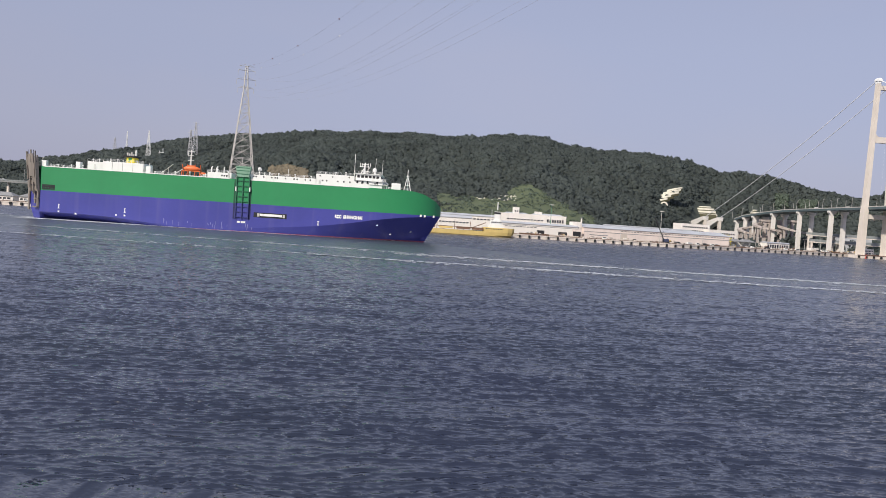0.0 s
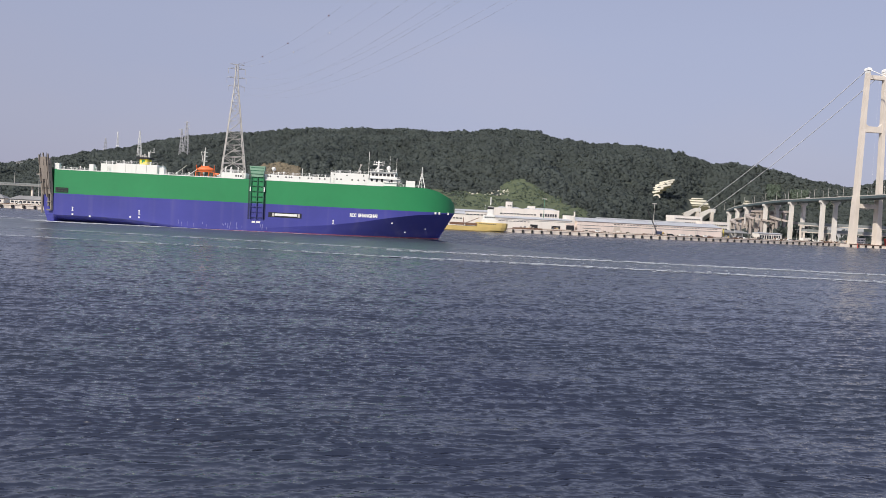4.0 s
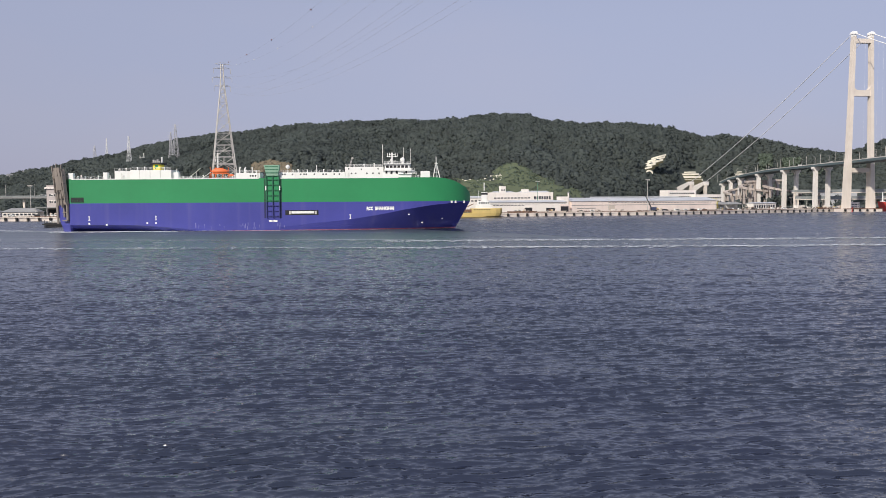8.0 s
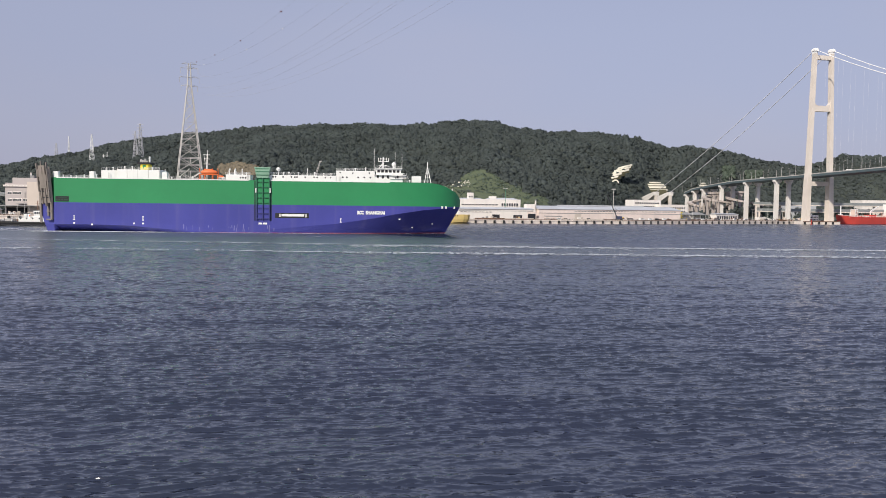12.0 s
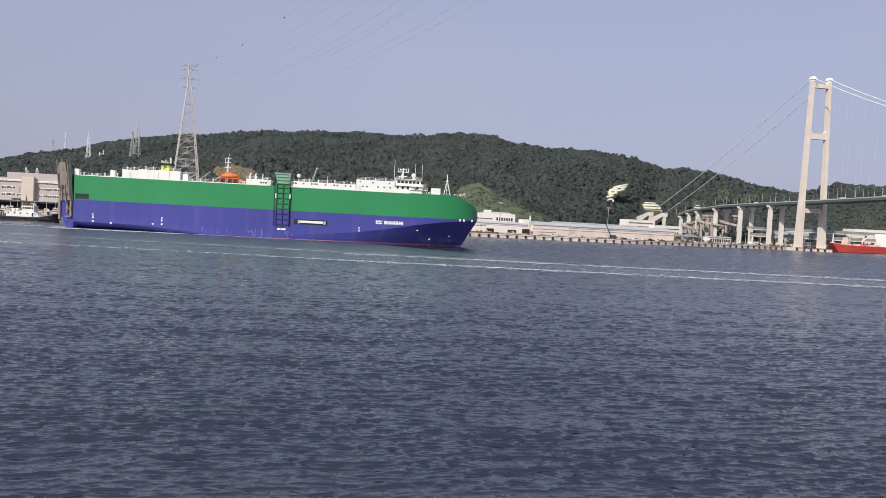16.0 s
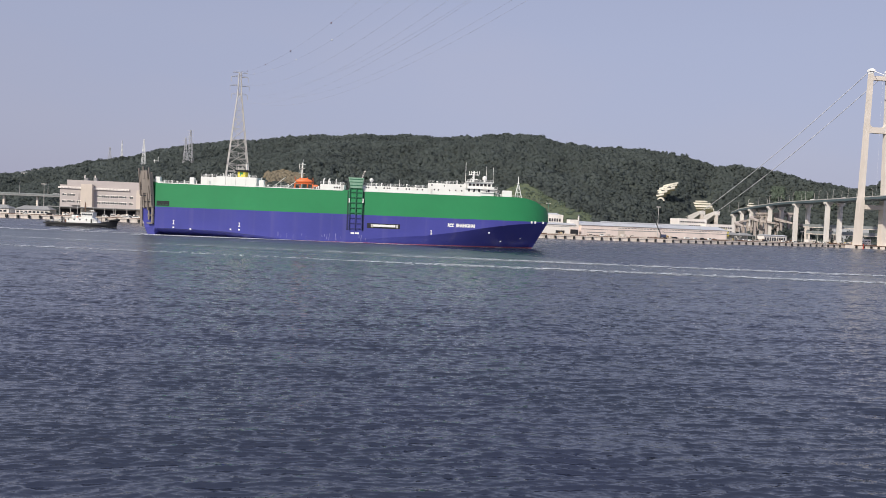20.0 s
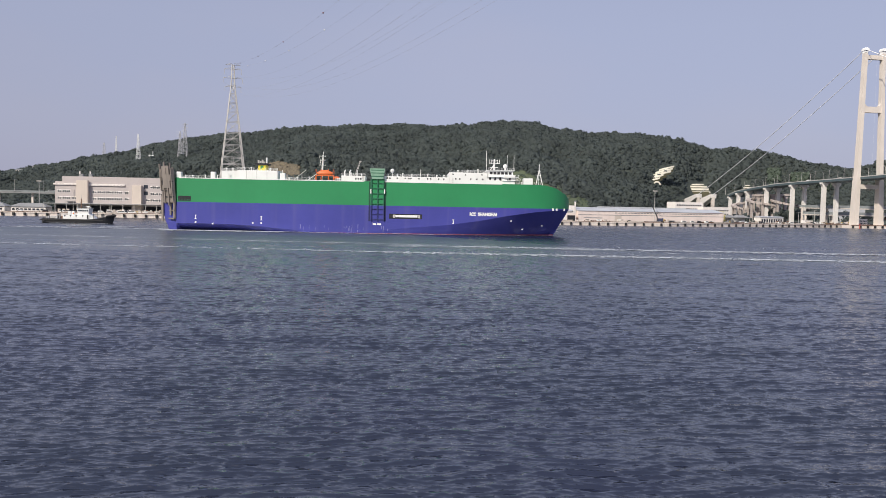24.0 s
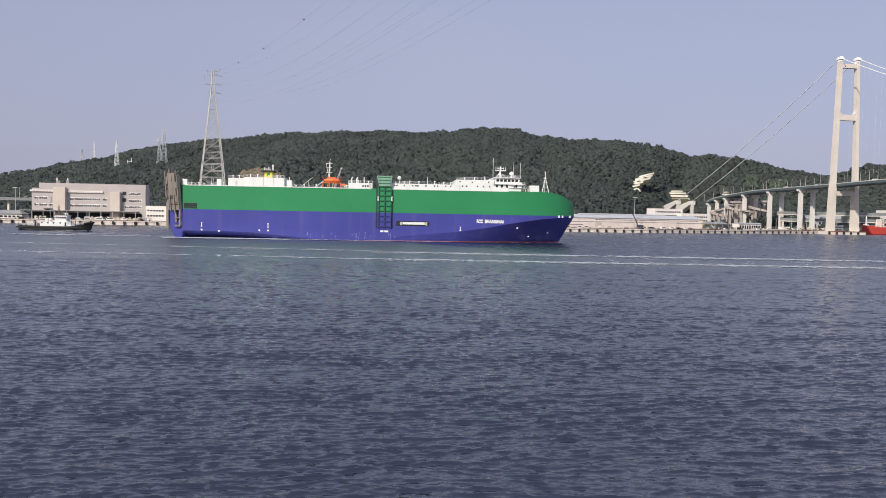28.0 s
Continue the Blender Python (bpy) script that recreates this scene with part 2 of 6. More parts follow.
def box(bm, x0, x1, y0, y1, z0, z1, bevel=0.0):
    r = bmesh.ops.create_cube(bm, size=1.0, matrix=Matrix.Translation(((x0 + x1) / 2, (y0 + y1) / 2, (z0 + z1) / 2)) @ Matrix.Diagonal((abs(x1 - x0), abs(y1 - y0), abs(z1 - z0), 1)))
    if bevel:
        edges = list({e for v in r["verts"] for e in v.link_edges})
        bmesh.ops.bevel(bm, geom=edges, offset=bevel, segments=1, affect="EDGES")
    return bm


def boxes(*rows, bevel=0.0):
    bm = bmesh.new()
    for r in rows:
        box(bm, *r, bevel=bevel)
    return bm


def tube(bm, p, q, r, n=6, r2=None):
    p, q = Vector(p), Vector(q)
    d = q - p
    if d.length < 1e-6:
        return bm
    m = Matrix.Translation((p + q) / 2) @ d.to_track_quat("Z", "Y").to_matrix().to_4x4()
    bmesh.ops.create_cone(bm, cap_ends=True, segments=n, radius1=r, radius2=r if r2 is None else r2, depth=d.length, matrix=m)
    return bm


def tubes(rows, r, n=6):
    bm = bmesh.new()
    for p, q in rows:
        tube(bm, p, q, r, n)
    return bm


def ball(bm, p, r, sub=2, scale=(1, 1, 1)):
    bmesh.ops.create_icosphere(bm, subdivisions=sub, radius=r, matrix=Matrix.Translation(p) @ Matrix.Diagonal((*scale, 1)))
    return bm


def prism(bm, pts, z0, z1):
    """An upright prism over a plan outline."""
    lo = [bm.verts.new((x, y, z0)) for x, y in pts]
    hi = [bm.verts.new((x, y, z1)) for x, y in pts]
    n = len(pts)
    for i in range(n):
        bm.faces.new((lo[i], lo[(i + 1) % n], hi[(i + 1) % n], hi[i]))
    bm.faces.new(hi)
    bm.faces.new(lo[::-1])
    bmesh.ops.recalc_face_normals(bm, faces=bm.faces)
    return bm


def solid(bm, rings, closed=True):
    """Skins a list of rings of points, with end caps."""
    rows = [[bm.verts.new(p) for p in ring] for ring in rings]
    n = len(rows[0])
    for a, b in zip(rows, rows[1:]):
        for i in range(n if closed else n - 1):
            j = (i + 1) % n
            bm.faces.new((a[i], a[j], b[j], b[i]))
    if closed:
        bm.faces.new(rows[0][::-1])
        bm.faces.new(rows[-1])
    bmesh.ops.recalc_face_normals(bm, faces=bm.faces)
    return bm


def mesh_of(name, verts, faces, mat, **tags):
    """One mesh object from arrays of points and of equal-sided faces."""
    me = bpy.data.meshes.new(name)
    verts, faces = np.asarray(verts, np.float32), np.asarray(faces, np.int32)
    k = faces.shape[1]
    me.vertices.add(len(verts))
    me.vertices.foreach_set("co", verts.ravel())
    me.loops.add(faces.size)
    me.loops.foreach_set("vertex_index", faces.ravel())
    me.polygons.add(len(faces))
    me.polygons.foreach_set("loop_start", np.arange(0, faces.size, k, dtype=np.int32))
    me.update(calc_edges=True)
    me.validate()
    me.materials.append(mat)
    return tagged(new(name, me), **tags)


def letters(name, text, size, width, m, mat, parent, label=""):
    """Raised letters as a mesh, stretched to the given width; m puts their lower left corner."""
    cu = bpy.data.curves.new(name, "FONT")
    cu.body, cu.size, cu.extrude, cu.offset = text, size, 0.02, 0.15
    tmp = new("lettering", cu)
    bpy.context.view_layer.update()
    me = bpy.data.meshes.new_from_object(tmp.evaluated_get(bpy.context.evaluated_depsgraph_get()))
    bpy.data.objects.remove(tmp)
    xs = [v.co.x for v in me.vertices]
    k = width / (max(xs) - min(xs))
    me.transform(m @ Matrix.Diagonal((k, 1, 1, 1)) @ Matrix.Translation((-min(xs), 0, 0)))
    me.materials.clear()
    me.materials.append(mat)
    ob = new(name, me)
    ob.parent = parent
    if label:
        ob["label"] = label
    return ob


def bent(x, xs, ys):
    return float(np.interp(x, xs, ys))


# ---- water, land, hill ----


def slick(x, y):
    """The smoothed, silty water that the wakes have left: a lane between two foam lines, and wider beside the carrier."""
    edge = 264 + 128 * np.clip((70 - x) / 90, 0, 1)
    lane = np.clip(np.minimum(y - 219, edge - y) / 9, 0, 1)
    return lane * np.clip((x + 340) / 80, 0, 1) * np.clip((700 - x) / 200, 0.4, 1)


def build_water():
    """One sheet to the horizon: a fan of fine cells before the viewer, with short steep chop running towards -y."""
    rows = [19.0]
    while rows[-1] < 720:
        rows.append(rows[-1] + 0.09 * max(1.0, rows[-1] / 48) ** 1.15)
    out = [rows[-1] + 8.0]
    while out[-1] < 4900:
        out.append(out[-1] * 1.16)
    ys = np.array([-4900.0, -1200, -300, -80, -20, 5, 15] + rows + out)
    across = np.linspace(-1, 1, 565)
    sides = np.array([1.0, 0.35, 0.12, 0.04, 0.012])
    v, y = np.meshgrid(np.concatenate([-1 - sides, across, 1 + sides[::-1]]), ys)
    reach = np.minimum(0.66 * (np.maximum(y, 19) + 16) + 4, 1100)
    x = np.where(np.abs(v) <= 1, v * reach, np.sign(v) * (reach + (np.abs(v) - 1) * (4950 - reach)))
    cx = np.where(np.abs(v) <= 0.999, reach * (across[1] - across[0]), 500.0)
    cy = np.gradient(ys)[:, None] + 0 * x
    z, dx, dy = np.zeros_like(x), np.zeros_like(x), np.zeros_like(x)
    g = np.random.default_rng(21)
    # crests wander: the plan is bent a little before the waves are laid on it
    bx, by = np.zeros_like(x), np.zeros_like(x)
    for i in range(10):
        lam, turn = g.uniform(5, 16), g.uniform(0, 6.28)
        ph = (math.cos(turn) * x + math.sin(turn) * y) * 2 * math.pi / lam + g.uniform(0, 6.28)
        bx += 0.022 * lam * np.sin(ph)
        by += 0.012 * lam * np.cos(ph)
    near = np.clip(1.3 - y / 260, 0.4, 1.0) * (1 - 0.3 * slick(x, y))
    lane = 1 - 0.7 * slick(x, y)
    # a longer, steeper sea close by, heavier to the east
    swell = np.clip(1.5 - y / 110, 0.25, 1) * (0.75 + 0.4 * np.clip(x / 25, -1, 1)) * lane
    outer = np.clip((y - 60) / 160, 0.15, 1)
    middle = np.clip(1.6 - y / 300, 0.6, 1) * lane
    for first, last, n, steep, gain, spread, mean in ((0.33, 0.8, 84, 0.165, near, 0.44, 0.14), (0.5, 1.25, 90, 0.165, middle, 0.27, 0.14), (1.2, 2.9, 50, 0.100, swell, 0.26, 0.22), (1.1, 3.6, 44, 0.085, outer * lane, 0.28, 0.08)):
        for i in range(n):
            lam = first * (last / first) ** ((i + g.random()) / n)
            turn = g.normal() * spread + mean
            kx, ky = math.sin(turn), -math.cos(turn)
            a = steep * math.sqrt(2 / n) * lam / (2 * math.pi)
            keep = np.clip(np.minimum(lam / (abs(kx) + 0.05) / cx, lam / cy) / 1.4 - 0.8, 0, 1) * gain * a
            ph = (kx * (x + bx) + ky * (y + by)) * 2 * math.pi / lam + g.uniform(0, 6.28)
            z += keep * np.cos(ph)
            sn = keep * np.sin(ph)
            dx -= kx * 0.55 * sn
            dy -= ky * 0.55 * sn
    # crests are sharper and narrower than troughs
    rms = z[100:500, 100:-100].std()
    z = z + 0.10 * rms * np.clip((z / rms) ** 2 - 1, -1, 6)
    # gusts: groups of steeper waves, wider than deep
    gust = np.zeros_like(x)
    for i in range(14):
        lam, turn = g.uniform(5, 22), g.normal() * 0.5
        gust += np.cos((math.sin(turn) * x * 0.5 - math.cos(turn) * y) * 2 * math.pi / lam + g.uniform(0, 6.28))
    gust = 0.98 + 0.16 * np.clip(gust / 2.6, -1, 1.3)
    z, dx, dy = z * gust, dx * gust, dy * gust
    # the wind leans the crests over towards -y
    dy = dy - 1.2 * np.clip(z, -0.1, 0.07)
    # what would stand too steep has already broken
    for i in range(8):
        fall = np.abs(np.gradient(z, axis=0) / np.maximum(np.gradient(y + dy, axis=0), 0.02))
        ease = 0.5 * np.clip((fall - 0.44) * 8, 0, 1)[1:-1]
        for v in (z, dy):
            v[1:-1] += ease * ((v[:-2] + v[2:]) / 2 - v[1:-1])
    verts = np.stack([x + dx, y + dy, z], -1).reshape(-1, 3)
    h, w = x.shape
    i = np.arange(w - 1)[None] + w * np.arange(h - 1)[:, None]
    faces = np.stack([i, i + 1, i + w + 1, i + w], -1).reshape(-1, 4)
    ob = mesh_of("water", verts, faces, WATER, label="dark blue-grey choppy harbour water with calmer lanes", category="water", kind="structure")
    ob.data.polygons.foreach_set("use_smooth", np.ones(len(faces), bool))
    ob.data.attributes.new("calm", "FLOAT", "POINT").data.foreach_set("value", slick(x, y).astype(np.float32).ravel())
    return ob


water = build_water()

QX = (-2600, -600, -300, 62, 212, 426, 535, 900, 2600)
QY = (560, 630, 668, 712, 748, 872, 930, 1130, 2000)
LAND = 3.5


def quay_y(x):
    return bent(x, QX, QY)


# the ridge against the sky: bearing and rise, in degrees
RIDGE_AZ = (-45, -29.7, -26.1, -22.9, -21.1, -17.4, -14.7, -10.4, -7.5, -3.4, 0.7, 4.0, 6.1, 7.7, 11, 13, 14.9, 16.5, 18.4, 20.2, 21.6, 23, 24.1, 27.2, 29.6, 31.7, 45)
RIDGE_EL = (1.0, 1.92, 2.77, 3.5, 4.07, 4.84, 5.25, 5.7, 6.0, 6.1, 6.1, 6.5, 6.38, 5.95, 5.7, 5.68, 5.5, 5.19, 4.48, 4.68, 4.45, 4.06, 3.78, 3.13, 3.8, 3.8, 3.0)
FOOT_AZ = (-45, -25, -12, 0, 9, 14, 18, 22, 45)
FOOT_Y = (1150, 1080, 960, 930, 960, 1080, 1320, 1340, 1340)
RIDGE_Y = 1520.0


def hill(x, y):
    """The ground's height."""
    az = math.degrees(math.atan2(x, y))
    foot = bent(az, FOOT_AZ, FOOT_Y)
    w = (y - foot) / (RIDGE_Y - foot)
    if w <= 0:
        return LAND
    top = 13 + math.tan(radians(bent(az, RIDGE_AZ, RIDGE_EL))) * math.hypot(x, y) * (RIDGE_Y / y) - 5
    s = w * (1.12 - 0.12 * w) if w < 1 else 1 - 0.5 * (w - 1)
    fold = noise.noise(Vector((x / 130, y / 260, 0.3))) * 30 + noise.noise(Vector((x / 50, y / 90, 7.3))) * 9
    return LAND + max(0.0, (top - LAND) * s) + fold * max(0.0, min(1.0, w * 2.5)) * max(0.0, min(1.0, (1 - w) * 2.5))


def build_land():
    xs = np.arange(-2600, 2601, 20.0)
    vs = np.concatenate([np.linspace(0, 0.3, 30), np.linspace(0.31, 1, 40)])
    verts, faces = [], []
    for v in vs:
        for x in xs:
            y0 = quay_y(x)
            y = y0 + 1.2 + (2600 - y0) * v
            verts.append((x, y, hill(x, y)))
    n = len(xs)
    for j in range(len(vs) - 1):
        for i in range(n - 1):
            faces.append((j * n + i, j * n + i + 1, j * n + n + i + 1, j * n + n + i))
    return mesh_of("ground", verts, faces, SOIL, label="flat harbour yard rising to a wooded hill", category="ground", kind="structure")


ground = build_land()


def bare(x, y):
    """The quarried outcrop and the cut slopes, where no trees stand."""
    az = math.degrees(math.atan2(x, y))
    el = math.degrees(math.atan2(hill(x, y) - 13, math.hypot(x, y)))
    if -13.9 < az < -10.6 and 2.1 < el < 3.2 - abs(az + 12.4) * 0.25:
        return True
    return (14.5 < az < 15.8 and 2.1 + (az - 15) * 0.6 < el < 3.3 + (az - 15) * 0.5) or (16.8 < az < 18.3 and 0.9 < el < 2.35) or (16.45 < az < 18.6 and 0.7 < el < 1.5) or (20.4 < az < 21.2 and 1.5 < el < 2.5)


def in_clearing(x, y):
    """The grassy cut at the hill's foot."""
    az = math.degrees(math.atan2(x, y))
    el = math.degrees(math.atan2(hill(x, y) - 13, math.hypot(x, y)))
    edge = noise.noise(Vector((x / 25, y / 25, 2.0))) * 0.35
    if 3.6 < az < 10.2 and el < 2.9 - abs(az - 5.4) * (0.5 if az > 5.4 else 0.35) + edge:
        return True
    return -1.5 < az <= 4.2 and el < 1.75 + edge


def tufts(spots, scale, per, g, size=0.58):
    """Sprays of loose leaf facets round each spot: corners, triangles, and the way that the foliage faces."""
    n = len(spots)
    d = g.normal(size=(n, per, 3))
    d[..., 2] = np.abs(d[..., 2] + 0.35) - 0.35
    d /= np.linalg.norm(d, axis=-1, keepdims=True)
    c = spots[:, None] + d * scale[:, None] * g.uniform(0.86, 1.03, (n, per, 1))
    nrm = d + 0.38 * g.normal(size=d.shape)
    nrm /= np.linalg.norm(nrm, axis=-1, keepdims=True)
    t = np.cross(nrm, g.normal(size=d.shape))
    t /= np.linalg.norm(t, axis=-1, keepdims=True)
    b = np.cross(nrm, t)
    s = scale.mean(-1)[:, None, None] * size * g.uniform(0.6, 1.35, (n, per, 1))
    v = np.stack([c + s * t, c + s * (0.85 * b - 0.5 * t), c - s * (0.85 * b + 0.5 * t)], 2).reshape(-1, 3)
    soft = d + 0.22 * g.normal(size=d.shape) + np.array((0, 0, 0.5))
    soft /= np.linalg.norm(soft, axis=-1, keepdims=True)
    return v, np.arange(len(v)).reshape(-1, 3), np.repeat(soft.reshape(-1, 3), 3, axis=0)


def foliage(name, v, f, soft, mat, **tags):
    """Leaf facets shaded as the rounded mass that they belong to."""
    ob = mesh_of(name, v, f, mat, **tags)
    ob.data.polygons.foreach_set("use_smooth", np.ones(len(f), bool))
    ob.data.normals_split_custom_set_from_vertices(soft.astype(np.float32))
    return ob


def ico():
    bm = bmesh.new()
    bmesh.ops.create_icosphere(bm, subdivisions=1, radius=1.0)
    bm.verts.ensure_lookup_table()
    v, f = np.array([p.co[:] for p in bm.verts]), np.array([[p.index for p in q.verts] for q in bm.faces])
    bm.free()
    return v, f


ICO, ICO_FACES = ico()


def build_forest():
    """Crowns over the whole slope, each a spray of leaf facets, in three sizes."""
    rng = np.random.default_rng(4)
    allv, allf, alls, base = [], [], [], 0
    for step, small, large, lift, flat, per in ((8.6, 4.2, 8.0, -1.6, 0.78, 36), (8.2, 1.8, 3.8, 1.4, 0.9, 14), (6.5, 2.2, 4.4, -0.3, 0.75, 12)):
        spots = []
        for y in np.arange(930, 1580, step):
            for x in np.arange(-1150, 1150, step * 0.95):
                px, py = x + rng.uniform(-step, step) * 0.6, y + rng.uniform(-step, step) * 0.6
                az = math.degrees(math.atan2(px, py))
                if abs(az) > 36 or (step == 6.5 and az < 16) or py < bent(az, FOOT_AZ, FOOT_Y) + 4 or in_clearing(px, py) or bare(px, py):
                    continue
                spots.append((px, py, hill(px, py)))
        spots = np.array(spots)
        n = len(spots)
        stand = np.array([0.9 + 0.65 * noise.noise(Vector((p[0] / 60, p[1] / 60, 3))) + 0.5 * noise.noise(Vector((p[0] / 17, p[1] / 17, 5))) for p in spots]).clip(0.35, 1.9)
        r = rng.uniform(small, large, n) * stand ** 0.5
        scale = np.stack([r, r, r * rng.uniform(flat - 0.12, flat + 0.25, n)], -1)
        spots[:, 2] += 1.5 + lift + (stand - 0.9) * 3.0 + rng.normal(size=n) * 1.1
        mass = ICO[None] * rng.uniform(0.78, 1.0, (n, 12, 1))
        body = (spots[:, None] + mass * scale[:, None]).reshape(-1, 3)
        lean = mass + 0.12 * rng.normal(size=mass.shape) + np.array((0, 0, 0.5))
        for v, f, soft in (tufts(spots, scale, per, rng, 0.36), (body, (ICO_FACES[None] + 12 * np.arange(n)[:, None, None]).reshape(-1, 3), (lean / np.linalg.norm(lean, axis=-1, keepdims=True)).reshape(-1, 3))):
            allv.append(v)
            allf.append(f + base)
            alls.append(soft)
            base += len(v)
    return foliage("hill_forest", np.concatenate(allv), np.concatenate(allf), np.concatenate(alls), LEAF, label="dense dark green woods covering the hill", category="forest", kind="stuff")


forest = build_forest()

# ---- quay ----


def build_quay():
    pts = [(x, y) for x, y in zip(QX, QY)]
    bm = bmesh.new()
    ring = lambda x, y: [(x, y, -4), (x, y, LAND - 0.9), (x, y - 0.5, LAND - 0.9), (x, y - 0.5, LAND), (x, y + 2.5, LAND + 0.004), (x, y + 2.5, -4)]
    solid(bm, [ring(x, y) for x, y in pts])
    q = tagged(part("quay", bm, QUAYC), "weathered pale concrete quay wall with black rubber fenders", "quay", kind="structure")
    tmp = boxes((-0.9, 0.9, -1.3, 0.0, 0.4, 3.0), bevel=0.15)
    me = bpy.data.meshes.new("fender")
    tmp.to_mesh(me)
    tmp.free()
    me.materials.append(RUBBER)
    x = -480.0
    while x < 760:
        x += 9.0
        ob = new("fender", me)
        ob.parent = q
        ob.matrix_world = pose(x, quay_y(x), 0)
    return q


quay = build_quay()


def build_near_bank():
    """The low bank behind the viewer, on which the second pylon stands."""
    ring = lambda x: [(x, -62, -4), (x, -62, LAND), (x, -420, LAND + 2), (x, -420, -4)]
    bm = solid(bmesh.new(), [ring(x) for x in (-500, -100, 300, 700)])
    return tagged(part("near_bank", bm, GROUND), "low bare bank on the near shore", "ground", kind="structure")


near_bank = build_near_bank()

# ---- the car carrier; x forward, the near side in the plane y = 0 ----
BEAM = 16.1


def top_z(u):
    return bent(u, (-116, 75, 79, 83.0, 89.2, 91.6), (25.8, 25.8, 25.3, 24.2, 21.0, 17.8))


def knuckle(u):
    return bent(u, (-113, -104, -82, -69, -52, -38, -15, -2, 12, 29, 46, 57.5, 72.5, 87.5, 92), (3.6, 3.6, 3.5, 3.0, 1.5, 0.6, 0.7, 2.0, 3.5, 5.0, 7.6, 9.9, 12.2, 13.5, 13.7))


def half(u, z):
    """Half breadth of the hull."""
    b = BEAM
    if u > 52:
        b *= max(0.0, 1 - ((u - 52) / 39.7) ** 2.7) ** 0.55
    if u < -105:
        b -= (-105 - u) * 0.95
    k = knuckle(u)
    if z < k:
        slope = bent(u, (-116, -105.6, -104.5, -69, -40, -15, 12, 29, 46, 71, 89), (0.2, 0.25, 2.2, 1.6, 0.3, 0.08, 0.3, 0.42, 0.65, 0.92, 0.95))
        b -= (k - z) * slope
    return max(b, 0.0)


def aft(z):
    """How far aft the hull reaches at that height."""
    return bent(z, (-3, 0, 9.5, 30), (-109.5, -110.5, -115, -115))


def stem(z):
    """How far forward the hull reaches at that height."""
    return bent(z, (-3, 0, 14, 30), (82.0, 83.8, 91.6, 91.6))


STATIONS = sorted({*np.arange(-115.0, -105.5, 1.5).round(2), -105.5, -105.0, -104.5, *np.arange(-103, 50, 4.0), *np.arange(50, 80, 2.0), *np.arange(80, 91.6, 0.75), 91.6})


def hull_band(levels):
    """A band of shell plating on both sides; levels(u) gives its heights from below."""
    bm = bmesh.new()
    for side in (-1, 1):
        rows = [[bm.verts.new((max(aft(z), min(u, stem(z))), BEAM + side * half(max(u, aft(z)), z), z)) for z in levels(u)] for u in STATIONS]
        for a, b in zip(rows, rows[1:]):
            for i in range(len(a) - 1):
                f = (a[i], b[i], b[i + 1], a[i + 1])
                bm.faces.new(f if side < 0 else f[::-1])
    zs = levels(STATIONS[0])
    ends = [[bm.verts.new((aft(z), BEAM + s * half(aft(z), z), z)) for z in zs] for s in (1, -1)]
    for i in range(len(zs) - 1):
        bm.faces.new((ends[0][i], ends[1][i], ends[1][i + 1], ends[0][i + 1]))
    bmesh.ops.remove_doubles(bm, verts=bm.verts, dist=0.01)
    return bm


def boot(u):
    """The top of the red boot topping: she floats a little by the stern."""
    return bent(u, (-60, -30, 20, 90), (-0.4, 0.2, 0.45, 0.75))


def lower_levels(u):
    k = min(max(knuckle(u), 0.9), 13.6)
    return [boot(u) + (k - boot(u)) * i / 5 for i in range(6)] + [k + (14.0 - k) * i / 4 for i in range(1, 5)]


def rail(bm, x0, x1, y, z, h=1.1, step=2.0, r=0.05):
    n = max(1, round((x1 - x0) / step))
    for i in range(n + 1):
        x = x0 + (x1 - x0) * i / n
        tube(bm, (x, y, z), (x, y, z + h), r, 4)
    for k in (0.5, 1.0):
        tube(bm, (x0, y, z + h * k), (x1, y, z + h * k), r, 4)
    return bm


